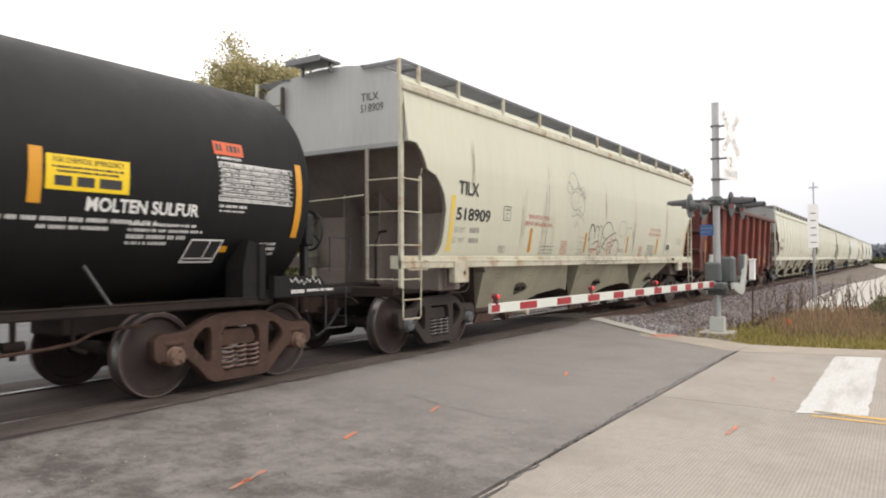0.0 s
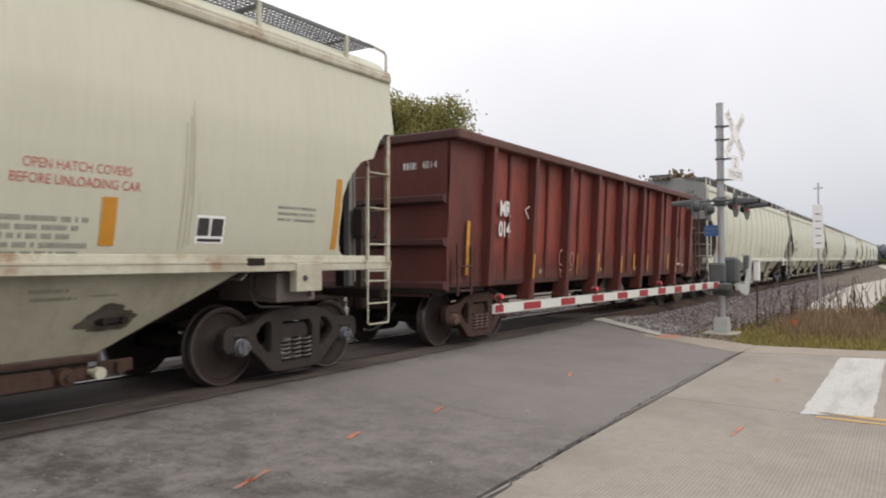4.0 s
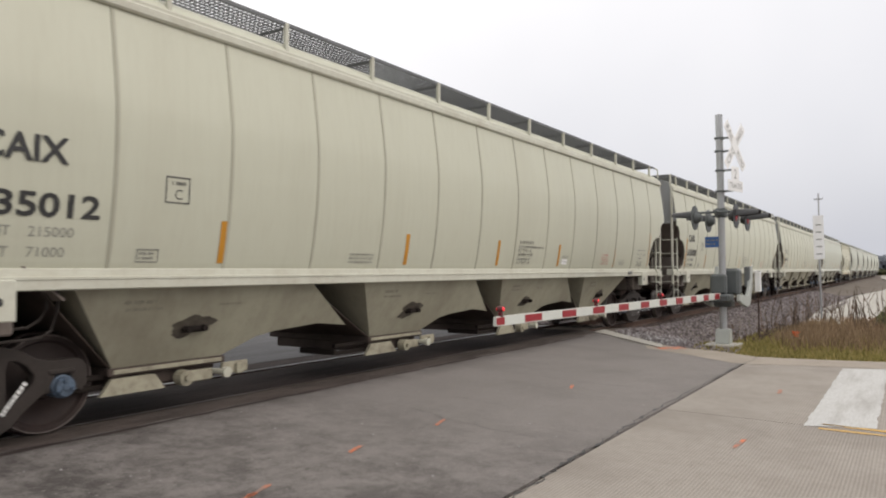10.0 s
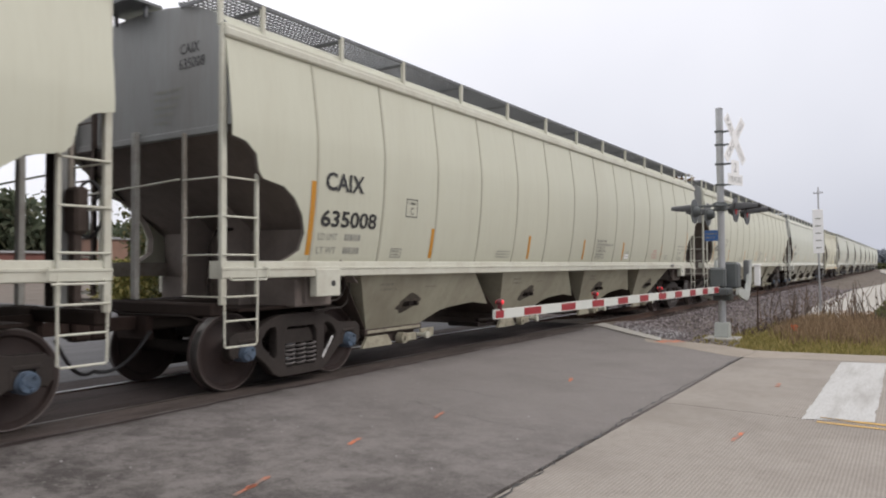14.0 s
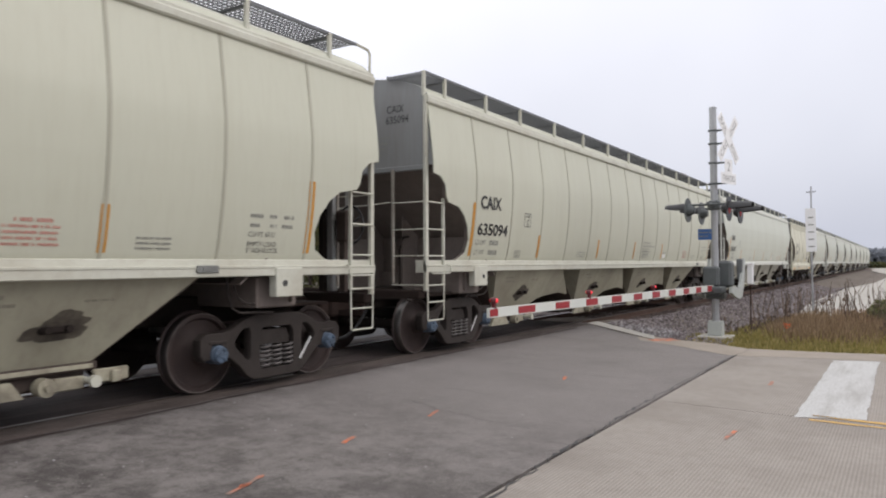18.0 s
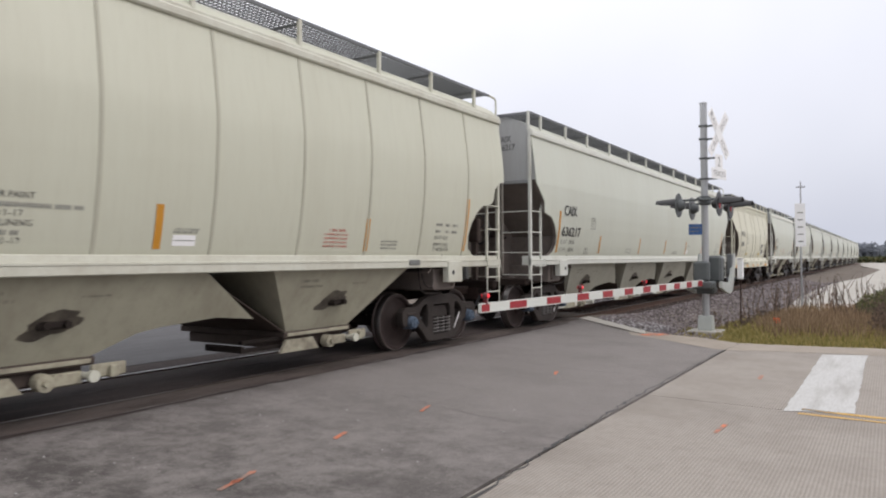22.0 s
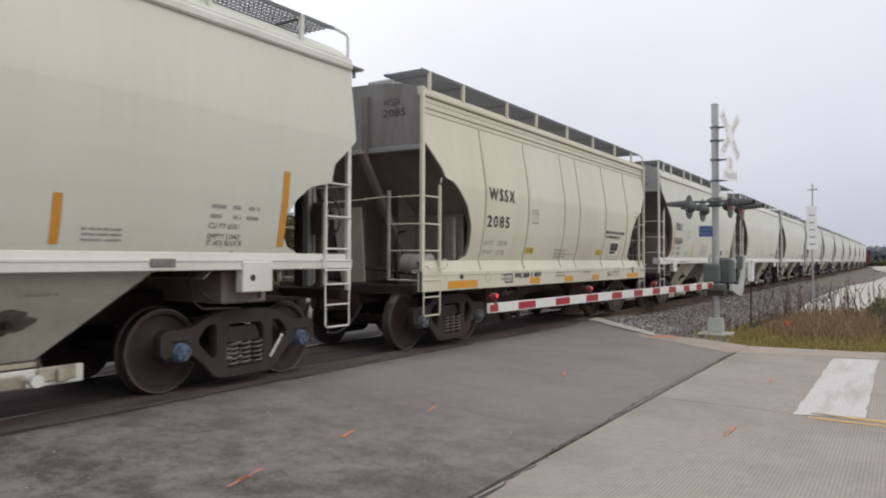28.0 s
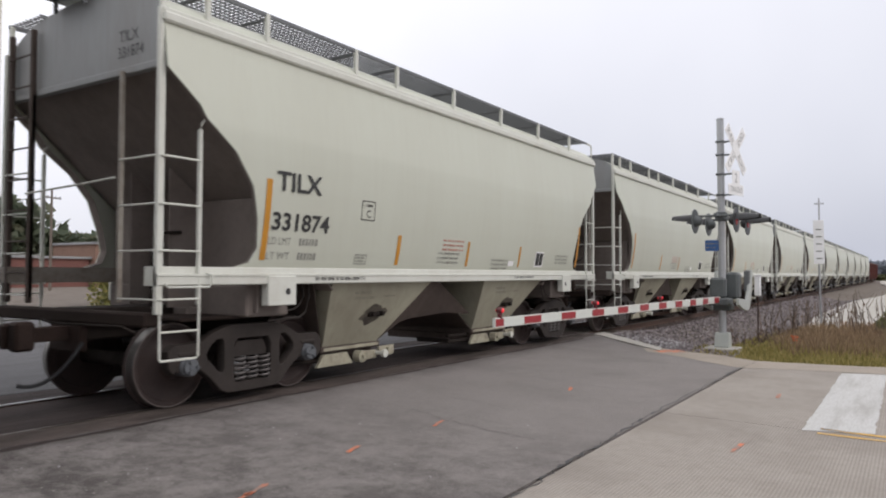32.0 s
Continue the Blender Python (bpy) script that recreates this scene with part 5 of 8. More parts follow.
        part("capstan", join(tube([((a + b) / 2 + 0.12, -bay_y - 0.16, zf - 0.17), ((a + b) / 2 + 0.12, -bay_y - 0.02, zf - 0.17)], 0.085, 14), tube([((a + b) / 2 + 0.12, -bay_y - 0.20, zf - 0.17), ((a + b) / 2 + 0.12, -bay_y - 0.02, zf - 0.17)], 0.035, 8), box((a + b) / 2 + 0.22, (a + b) / 2 + 0.5, -bay_y - 0.10, -bay_y - 0.02, zf - 0.23, zf - 0.11, 0.01)), gate_look, gate)
        part("gate_rail", box(b - 0.05, b + 0.32, -bay_y - 0.07, -bay_y - 0.02, zf - 0.20, zf - 0.07, 0.01), gate_look, gate)
        part("gate_clamp", box(b + 0.12, b + 0.22, -bay_y - 0.12, -bay_y - 0.02, zf - 0.21, zf - 0.09, 0.01), gate_look, gate)
        part("vibrator_bracket", join(box((x0 + x1) / 2 - 0.15, (x0 + x1) / 2 + 0.15, -ym - 0.05, -ym + 0.03, 0.89, 0.96, 0.02), tube([((x0 + x1) / 2 - 0.1, -ym - 0.10, 0.93), ((x0 + x1) / 2 - 0.1, -ym, 0.93)], 0.035, 8), tube([((x0 + x1) / 2 + 0.1, -ym - 0.10, 0.93), ((x0 + x1) / 2 + 0.1, -ym, 0.93)], 0.035, 8)), "under", bay)
        face = lambda x, y, z: (x, -(bay_y + (1.60 - bay_y) * (z - bay_z) / (sill[0] + 0.02 - bay_z)) - 0.004, z)
        rng = random.Random(int(u or 0) + k)
        for j in range(1 if plain else 3):
            cx, cz, rr = (x0 + x1) / 2 + rng.uniform(-0.12, 0.12), 0.94 + rng.uniform(-0.04, 0.05), rng.uniform(0.17, 0.29)
            ring = [(cx + rr * q * math.cos(radians(w)) + 0.4 * rr * q * math.sin(radians(w)), 0, cz + 0.5 * rr * q * math.sin(radians(w))) for w in range(0, 360, 15) for q in (0.85 + 0.16 * math.sin(radians(3 * w + 50 * j + 40 * k)) + 0.08 * math.sin(radians(7 * w)),)]
            part("grease_stain", mapped((ring, [tuple(range(24))]), lambda x, y, z, e=0.001 * j: (face(x, y, z)[0], face(x, y, z)[1] - e, z)), "grease", bay, "dark greasy stain")
        if not plain and bay_look != "dust_dark":
            lines_ = bars([(x0 + 0.55, 1.22, 0.34, 0.035), (x0 + 0.58, 1.15, 0.42, 0.030), (x1 - bay_out - 0.25, 1.17, 0.3, 0.02)], 50 + k)
            tagged(part("bay_stencil", mapped(lines_, face), "streak_dark", bay, "faded stencil lines"), kind="stuff")
        for z in (zf - 0.20, zf - 0.10):
            part("gate_frame", box(a - 0.62, a + 0.05, -bay_y + 0.06, -bay_y + 0.14, z, z + 0.05, 0.01), "under", gate)
        part("gate_frame", box(a - 0.64, a - 0.58, -bay_y + 0.06, -0.3, zf - 0.20, zf - 0.12, 0.01), "under", gate)
    # plates closing the gaps take the same brown, shade put into the colour
    for (a0, a1), (b0, b1) in zip(bays[:-1], bays[1:]):
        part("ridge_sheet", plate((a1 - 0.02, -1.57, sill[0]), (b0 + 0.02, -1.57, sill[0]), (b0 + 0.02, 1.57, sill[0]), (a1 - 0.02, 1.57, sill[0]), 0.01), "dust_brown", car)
    # lettering, stripes
    if marks:
        part("reporting_mark", on_side(letters(marks, 0.215, marks_w, 0.006, 1.0 if load_k == 1 else 1.3), shape, marks_x, marks_z, 0.013), "ink", car, "black stencilled reporting marks")
        part("car_number", on_side(letters(number, 0.195, number_w, 0.006, 1.0 if load_k == 1 else 1.25), shape, marks_x - 0.04, number_z, 0.010), "ink", car, "black stencilled car number")
        for words, dz in (("LD LMT", 0.0), ("LT WT", -0.17)):
            tagged(part("load_limit", on_side(letters(words, 0.085, 0.36 * load_k), shape, marks_x - 0.06, load_z + dz), "ink_faint", car, "faded small stencilled words"), kind="stuff")
            figure = load[0 if dz == 0 else 1] if load else ""
            geo = mapped(letters(figure, 0.085, 0.065 * len(figure) * load_k), lambda x, y, z: (x + 0.5 * load_k, y, z)) if figure else bars([(0.5 * load_k, 0, 0.33 * load_k, 0.085)], 3)
            tagged(part("load_figure", on_side(geo, shape, marks_x - 0.06, load_z + dz), "ink_faint", car), kind="stuff")
        part("plate_mark", on_side(join(hollow(0, 0.28, 0, 0.26, 0.014), mapped(letters("C", 0.10), lambda x, y, z: (x + 0.10, y, z + 0.04)), bars([(0.07, 0.18, 0.15, 0.035)], 1)), shape, plate_x, 2.20), "ink_soft", car)
        if marks != "WSSX":
            part("test_panel", on_side(join(hollow(0, 0.24, 0, 0.13, 0.012), bars([(0.03, 0.03, 0.18, 0.025), (0.03, 0.075, 0.18, 0.025)], 2)), shape, 2.95, 1.62), "ink_faint", car)
        end = mapped(join(letters(marks, 0.12, 0.38), mapped(letters(number, 0.12, 0.50), lambda x, y, z: (x - 0.02, y, z - 0.17))), lambda x, y, z: (0.074, -0.80 - x, 3.90 + z))
        part("end_lettering", end, "ink", car, "black reporting marks on the end sheet")
        if end_z < 3.2 and marks == "CAIX":
            tagged(part("end_notes", mapped(bars([(0, -0.09 * k, 0.62 - 0.07 * k, 0.04) for k in range(5)], 8), lambda x, y, z: (0.074, -0.28 - x, 3.50 + z)), "ink_faint", car), kind="stuff")
    for k, (x, z0, z1, w) in enumerate(stripes):
        zs = np.linspace(0, z1 - z0, 6)
        strip = [(a, 0, float(z)) for z in zs for a in (0, w)], [(2 * i, 2 * i + 1, 2 * i + 3, 2 * i + 2) for i in range(5)]
        part("reflective_stripe", on_side(strip, shape, x, z0, 0.006), "yellow_faded" if paint == "cream_stained" and k < 1 else "yellow_dull", car, "amber reflective stripe")
    if extra:
        extra(car, shape, L)
    narrow(car)
    wheels = add_truck(car, truck_at, steel, cap) + add_truck(car, L - truck_at + 0.08, steel, cap)
    add_coupler(car, 0.0, -1)
    add_coupler(car, L, 1)
    if u is not None:
        keep(car, u, wheels)
    return car


def small_print(car, shape, L, at, seed, red=False):
    rows = {"block": [(0, -0.075 * k, 0.75 - 0.08 * (k % 3), 0.045) for k in range(6)], "lines": [(0, -0.07 * k, 0.62, 0.03) for k in range(3)], "mini": [(0, -0.05 * k, 0.36, 0.028) for k in range(6)]}
    for k, (x, z, kind, ink) in enumerate(at):
        tagged(part("small_print", on_side(bars(rows[kind], seed + k), shape, x, z), ink, car, "small unreadable stencilled lines"), kind="stuff")


def print_lines(car, shape, rows, ink, seed, name="small_print"):
    """Lines of print too small to read: (x, z, length, height)."""
    for k, (x, z, w, h) in enumerate(rows):
        tagged(part(name, on_side(bars([(0, 0, w, h)], seed + k), shape, x, z), ink, car), kind="stuff")


def extra_caix(car, shape, L, block=True, code="PLT 462 11-17"):
    if block:
        part("paint_note", on_side(letters("EXTERIOR PAINT", 0.055, 0.60), shape, 10.75, 2.03), "ink_soft", car, "small stencilled words")
        part("paint_note", on_side(letters("INTERIOR LINING", 0.055, 0.62), shape, 10.72, 1.80), "ink_soft", car, "small stencilled words")
        for z in (1.88, 1.65):
            part("paint_note", on_side(letters(code, 0.055, 0.54), shape, 10.72, z), "ink_soft", car, "small stencilled words")
        print_lines(car, shape, ((10.74, 1.955, 1.05, 0.04), (10.72, 1.725, 0.52, 0.04)), "ink_faint", 20)
        print_lines(car, shape, ((12.76, 1.815, 0.3, 0.02), (12.74, 1.785, 0.3, 0.02)), "ink_faint", 30)
    else:
        print_lines(car, shape, ((12.98, 1.88, 0.30, 0.04), (11.0, 1.69, 0.5, 0.03), (10.9, 1.64, 0.7, 0.03)), "ink_faint", 30)
    part("placard_holder", on_side(rect(0, 0.28, 0, 0.11), shape, 12.74, 1.655), "sign_white", car, "small white placard")
    part("placard_line", on_side(rect(0.02, 0.26, 0.05, 0.06), shape, 12.74, 1.655, 0.008), "ink_faint", car)
    print_lines(car, shape, [(15.08, 1.87, 0.32, 0.035)] + [(14.99, 1.82 - 0.05 * k, 0.48, 0.025) for k in range(4)], "ink_red_faint", 40)
    print_lines(car, shape, [(16.2, 1.755 - 0.05 * k, 0.40, 0.022) for k in range(3)] + [(6.0, 1.74 - 0.05 * k, 0.5, 0.022) for k in range(3)], "ink_faint", 50)
    print_lines(car, shape, ((17.58, 2.03, 0.20, 0.042), (17.86, 2.03, 0.12, 0.042), (18.08, 2.03, 0.16, 0.042), (17.58, 1.925, 0.14, 0.042), (17.88, 1.925, 0.10, 0.042), (18.06, 1.925, 0.18, 0.042)), "ink_faint", 60)
    for words, z, w in (("CU FT 6351", 1.82, 0.40), ("EMPTY LOAD", 1.71, 0.44), ("5\" ADJ BLOCK", 1.64, 0.48)):
        part("stencil_line", on_side(letters(words, 0.055, w), shape, 17.56, z), "ink_soft", car, "small stencilled words")
    part("route_board", join(box(16.88, 17.16, -1.735, -1.712, 1.42, 1.50, 0.006), box(16.95, 17.03, -1.74, -1.733, 1.44, 1.48, 0.004)), "tank_grey", car)


def extra_first(car, shape, L):
    extra_caix(car, shape, L, True, "PLT TNT 1-R")


def extra_clean(car, shape, L):
    extra_caix(car, shape, L, False)


def scrawl(rows, w):
    return join(*[stroke(r, w) for r in rows])


def extra_tj(car, shape, L):
    small_print(car, shape, L, ((4.7, 1.75, "lines", "ink_faint"), (5.65, 1.86, "mini", "ink_red"), (10.9, 1.82, "mini", "ink_red"), (11.62, 1.84, "block", "ink_faint"), (14.6, 2.10, "lines", "ink_faint")), 40)
    for x in (4.0, 11.76):
        for words, w, dx, dz in (("OPEN HATCH COVERS", 0.98, 0, 0), ("BEFORE UNLOADING CAR", 1.18, -0.1, -0.13)):
            part("red_notice", on_side(letters(words, 0.085, w), shape, x + dx, 2.28 + dz), "ink_red", car, "red stencilled notice")
    part("placard_holder", on_side(join(rect(0, 0.36, 0, 0.29)), shape, 13.5, 1.68), "sign_white", car, "white and black square panel")
    part("panel_print", on_side(join(rect(0.02, 0.16, 0.08, 0.26), rect(0.19, 0.34, 0.08, 0.26), rect(0.03, 0.33, 0.02, 0.05)), shape, 13.5, 1.68, 0.008), "ink", car)
    part("route_board", join(box(L - 2.6, L - 2.35, -1.73, -1.71, 1.45, 1.53, 0.006)), "under", car)
    head = [loop(0.22, 2.95, 0.17, 0.20), loop(0.06, 2.78, 0.10, 0.13), [(0.30, 2.8), (0.55, 2.78), (0.72, 2.6)], [(0.36, 2.86), (0.66, 2.72), (0.62, 2.5)], loop(0.3, 2.5, 0.2, 0.22, 60, 330), loop(0.52, 2.42, 0.14, 0.26, -90, 180), [(0.2, 2.28), (0.16, 2.1), (0.4, 2.2), (0.55, 2.1)], [(0.35, 2.05), (0.36, 1.9)], [(0.3, 2.0), (0.31, 1.86)], [(0.42, 2.04), (0.44, 1.88)]]
    head = [[(x * 1.42, 2.18 + (z - 1.86) * 0.92) for x, z in q] for q in head]
    head += [[(0.55, 3.18), (0.72, 3.05), (0.9, 3.12), (1.02, 2.95)], [(0.6, 3.02), (0.85, 2.85), (1.0, 2.88)], [(0.5, 2.62), (0.8, 2.5), (0.95, 2.3)], [(0.35, 2.75), (0.5, 2.45), (0.75, 2.7), (0.6, 2.35)]]
    part("graffiti_sketch", on_side(scrawl(head, 0.015), shape, 5.85, 0.0), "ink_faint", car, "thin pencil-like line drawing")
    # bubble letters: a three-fingered shape, a round cap over two bars, and a soft block
    tag = [loop(7.35, 2.02, 0.16, 0.28, 25, 200), [(7.20, 2.0), (7.30, 1.72), (7.42, 1.55)], [(7.50, 2.14), (7.56, 1.97)], loop(7.65, 2.06, 0.12, 0.22, 15, 160), [(7.76, 2.10), (7.79, 1.97), (7.74, 1.93)], loop(7.86, 2.09, 0.12, 0.20, -5, 150), [(7.98, 2.10), (7.97, 1.80), (7.93, 1.58)],
           [(7.43, 1.84), (7.60, 1.90), (7.80, 1.93)], [(7.80, 1.93), (7.82, 1.82), (7.76, 1.73), (7.55, 1.74)], loop(8.38, 2.08, 0.38, 0.31, 5, 165), [(8.02, 2.15), (8.10, 2.02), (8.22, 2.0)], [(8.76, 2.12), (8.74, 2.06)],
           [(8.13, 1.81), (8.30, 1.97), (8.60, 2.08), (8.88, 2.16)], loop(8.86, 2.07, 0.12, 0.09, -60, 80), [(8.97, 2.0), (8.70, 1.93), (8.45, 1.88)], [(8.13, 1.81), (8.25, 1.74), (8.37, 1.72)], [(8.0, 1.62), (8.08, 1.80), (8.26, 2.02)], [(8.40, 2.02), (8.42, 1.75)],
           loop(9.02, 1.78, 0.22, 0.20, 0, 140), [(9.24, 1.80), (9.20, 1.62), (9.12, 1.55)], [(8.86, 1.90), (8.76, 1.78), (8.70, 1.60)], [(8.66, 1.98), (8.68, 1.78), (8.72, 1.66)]]
    for k, q in enumerate(tag):
        part("graffiti_line", on_side(stroke(q, 0.040 if k == 0 else 0.022), shape, 0.0, 0.0), "ink_soft", car, "dark spray-painted outline" if k == 0 else "")
    for x, w in ((7.66, 0.20), (7.98, 0.13), (8.34, 0.11), (8.96, 0.15)):
        part("graffiti_drip", mapped(stroke([(x + w * math.sin(radians(a)), 1.545 - 0.13 * math.cos(radians(a))) for a in range(-90, 91, 18)], 0.016), lambda a, b, c: (a, -1.722, c)), "ink_soft", car)
    rng = random.Random(6)
    hatch = [[(0, 1.61), (0.02, 1.99)], [(0.0, 1.99), (0.52, 1.97)], [(0.52, 1.97), (0.5, 1.62)], [(0.5, 1.62), (0.0, 1.61)]] + [[(0.02, 1.64 + 0.08 * k), (0.5, 1.66 + 0.07 * k)] for k in range(4)] + [[(0.1 * k, 1.62), (0.1 * k + 0.14, 1.98)] for k in range(1, 4)]
    tagged(part("graffiti_frame", on_side(scrawl(hatch, 0.009), shape, 6.54, 0.0), "ink_faint", car, "thin hatched square drawing"), kind="stuff")
    red = []
    for cx, cz, rx, rz, n in ((7.44, 1.68, 0.10, 0.10, 8), (7.80, 1.76, 0.08, 0.14, 8), (8.50, 1.72, 0.12, 0.12, 12), (8.66, 1.98, 0.10, 0.08, 5), (8.72, 1.74, 0.05, 0.12, 5), (9.24, 1.72, 0.05, 0.08, 4)):
        for _ in range(n):
            x, z = cx + rng.uniform(-rx, rx), cz + rng.uniform(-rz, rz)
            red.append([(x, z), (x + rng.uniform(0.04, 0.12), z + rng.uniform(-0.03, 0.03))])
    tagged(part("graffiti_fill", on_side(scrawl(red, 0.020), shape, 0.0, 0.0, 0.007), "ink_red", car, "red spray-painted accents"), kind="stuff")
    arch = [loop(0.38, 2.22, 0.30, 0.24, 60, 190), [(0.53, 2.43), (0.62, 2.40), (0.62, 1.90)], [(0.08, 2.18), (0.22, 2.10), (0.40, 2.04)], loop(0.9, 2.0, 0.3, 0.32, 0, 180), [(0.6, 2.3), (0.62, 1.62)], [(0.15, 1.75), (0.6, 1.74)], [(0.15, 1.70), (0.6, 1.69)]]
    part("graffiti_arch", on_side(scrawl(arch, 0.014), shape, 9.08, 0.0), "ink_faint", car, "thin arched spray lines")
    for x, a, b, w, look_ in ((3.78, 1.58, 3.3, 0.10, "streak"), (4.80, 1.58, 3.5, 0.16, "streak_dark"), (5.2, 1.6, 2.7, 0.10, "streak"), (8.15, 2.4, 3.5, 0.05, "streak"), (10.4, 1.58, 3.1, 0.10, "streak_dark"), (1.9, 2.6, 3.6, 0.1, "streak"), (13.4, 1.6, 3.2, 0.1, "streak")):
        rng = random.Random(int(x * 10))
        lines = []
        for k in range(11):
            dx, lo, top, ww = rng.gauss(0, w * 0.5), a + rng.random() ** 2 * 0.8, b - rng.random() ** 0.7 * (b - a) * 0.8, rng.uniform(0.004, 0.016)
            if top > lo + 0.1:
                lines.append(mapped(stroke([(dx + rng.uniform(-0.004, 0.004), z) for z in np.linspace(lo, top, 9)], ww), lambda p, q, r: (p, q, r)))
        tagged(part("grime_streak", on_side(join(*lines), shape, x, 0.0, 0.003), look_, car, "brown grime streak"), kind="stuff")


M["streak_dark"] = mat("dark_grime", (0.27, 0.25, 0.20), 0.7, dark=(0.14, 0.125, 0.10), amount=0.7, stretch=(6, 6, 0.3), grain=8, broad=1.2, bump=0)
M["ink_soft"] = mat("worn_dark_stencil", (0.085, 0.083, 0.078), 0.6, amount=0.5, dark=(0.25, 0.24, 0.21), grain=30, bump=0)
M["belly_clean"] = mat("lightly_dusted_paint", (0.40, 0.395, 0.325), 0.6, dark=(0.20, 0.175, 0.135), amount=0.5, grain=7, broad=0.8)
M["end_pale"] = mat("pale_grey_end_paint", (0.40, 0.41, 0.40), 0.55, dark=(0.27, 0.25, 0.22), amount=0.4, stretch=(1.5, 1.5, 0.25), grain=10, broad=0.9)
M["end_brown"] = mat("rust_stained_end_paint", (0.215, 0.212, 0.205), 0.6, dark=(0.10, 0.078, 0.064), amount=0.7, stretch=(1.5, 1.5, 0.3), grain=8, broad=1.1)
M["trim_rusty"] = mat("rusting_cream_trim", (0.50, 0.49, 0.39), 0.55, dark=(0.22, 0.16, 0.10), amount=0.6, grain=10, broad=1.6, bump=0.05, third=(0.27, 0.16, 0.08), third_scale=2.0, third_lo=0.53)
M["stile_grime_sill_shade"] = mat("rust_stained_stile_shaded_sill", (0.30, 0.275, 0.235), 0.6, dark=(0.14, 0.10, 0.08), amount=0.6, grain=12, broad=3)
M["pole_grey"] = mat("dusty_grey_post", (0.36, 0.355, 0.325), 0.6, dark=(0.20, 0.175, 0.15), amount=0.6, grain=12, broad=3)
M["stand_tan"] = mat("dusty_tan_plate", (0.30, 0.255, 0.205), 0.7, dark=(0.18, 0.145, 0.115), amount=0.5, grain=9, broad=1.5)
M["coupler_rust"] = mat("dark_rusty_coupler", (0.044, 0.028, 0.023), 0.8, dark=(0.018, 0.013, 0.011), amount=0.7, grain=16, broad=3, spec=0.2)
M["dust_dark"] = mat("dark_red_brown_dust", (0.058, 0.040, 0.034), 0.85, dark=(0.022, 0.016, 0.014), amount=0.6, grain=10, broad=1.4, spec=0.15)
M["sill_rust"] = mat("rusty_end_sill", (0.034, 0.024, 0.020), 0.85, dark=(0.018, 0.013, 0.011), amount=0.6, grain=14, broad=2.5, spec=0.15)
M["yellow_faded"] = mat("faded_yellow_vinyl", (0.66, 0.47, 0.06), 0.5, dark=(0.52, 0.46, 0.26), amount=0.8, grain=16, broad=6, bump=0)
M["grease"] = mat("dark_grease", (0.060, 0.050, 0.040), 0.6, dark=(0.16, 0.14, 0.105), amount=0.9, grain=14, broad=5, bump=0)
M["gate_cream"] = mat("grimy_cream_casting", (0.38, 0.355, 0.265), 0.65, dark=(0.10, 0.08, 0.06), amount=0.75, grain=14, broad=4)
M["streak"] = mat("brown_grime", (0.42, 0.39, 0.29), 0.7, dark=(0.22, 0.185, 0.13), amount=0.7, stretch=(6, 6, 0.3), grain=8, broad=1.2, bump=0)

BAYS4 = [(2.40, 5.30), (6.42, 9.25), (10.32, 13.12), (14.22, 17.02)]
POST_C = [0.02, 0.62, 1.97, 3.32, 4.93, 6.55, 8.20, 9.80, 11.40, 13.02, 14.62, 16.24, 17.60, 18.98]
RIB_C = [1.36 + 1.318 * k for k in range(14)]
STR_C = [(1.26, 1.64, 2.53, 0.09)] + [(x - 0.04, 1.62, 2.06, 0.085) for x in (3.94, 7.24, 9.97, 12.56, 15.86)] + [(18.46, 1.64, 2.51, 0.10)]

covered_hopper("stained cream covered hopper car with graffiti and red notices", 8.37, 16.78, paint="cream_stained", cut=CUT_G, end_z=3.23, slope_up=0.17, slope_to=2.6, ladder_top=2.76, rungs=(1.22, 1.72, 2.21, 2.69), end_look="end_pale", board_z=4.44, bays=[(2.6, 6.2), (6.95, 10.15), (11.4, 14.2)], bay_in=0.45, bay_out=1.45, bay_z=0.60, plate_x=2.98, marks_x=1.42, marks_w=0.64, marks_z=2.56, number_z=2.15, number_w=1.12, load_z=1.95, gate_look="truck_rust", posts=[0.02, 0.52, 1.67, 3.24, 4.80, 6.38, 8.0, 9.65, 11.25, 12.82, 14.40, 15.9], marks="TILX", number="518909", stripes=[(1.21, 1.64, 2.53, 0.13), (4.12, 1.64, 2.10, 0.11), (6.95, 1.66, 2.09, 0.10), (9.85, 1.66, 2.09, 0.10), (12.47, 1.64, 2.08, 0.15), (15.55, 1.64, 2.52, 0.10)], cap="cap", steel="truck", dust="dust_pale", trim="trim_rusty", extra=extra_tj)
for u, number in ((43.95, "635012"), (65.03, "635008"), (86.14, "635094")):
    covered_hopper("cream covered hopper car with ribbed curved sides", u, 19.84, bays=BAYS4, ribs=RIB_C, posts=POST_C, marks="CAIX", number=number, stripes=STR_C, load=("215000", "71000") if number == "635012" else (), extra=extra_first if number == "635012" else extra_caix, end_pole=True)
covered_hopper("pale smooth-sided covered hopper car", 107.31, 19.88, paint="cream_clean", shape=SHAPE_A, cut=CUT_B, bays=BAYS4, posts=POST_C, marks="CAIX", number="636217", stripes=[(x + (0.10 if x > 12 else 0.0), a, b, w) for x, a, b, w in STR_C], bay_look="belly_clean", gate_beam=True, trim="trim_clean", extra=extra_clean, end_z=3.10, end_pole=True, end_look="end_pale")


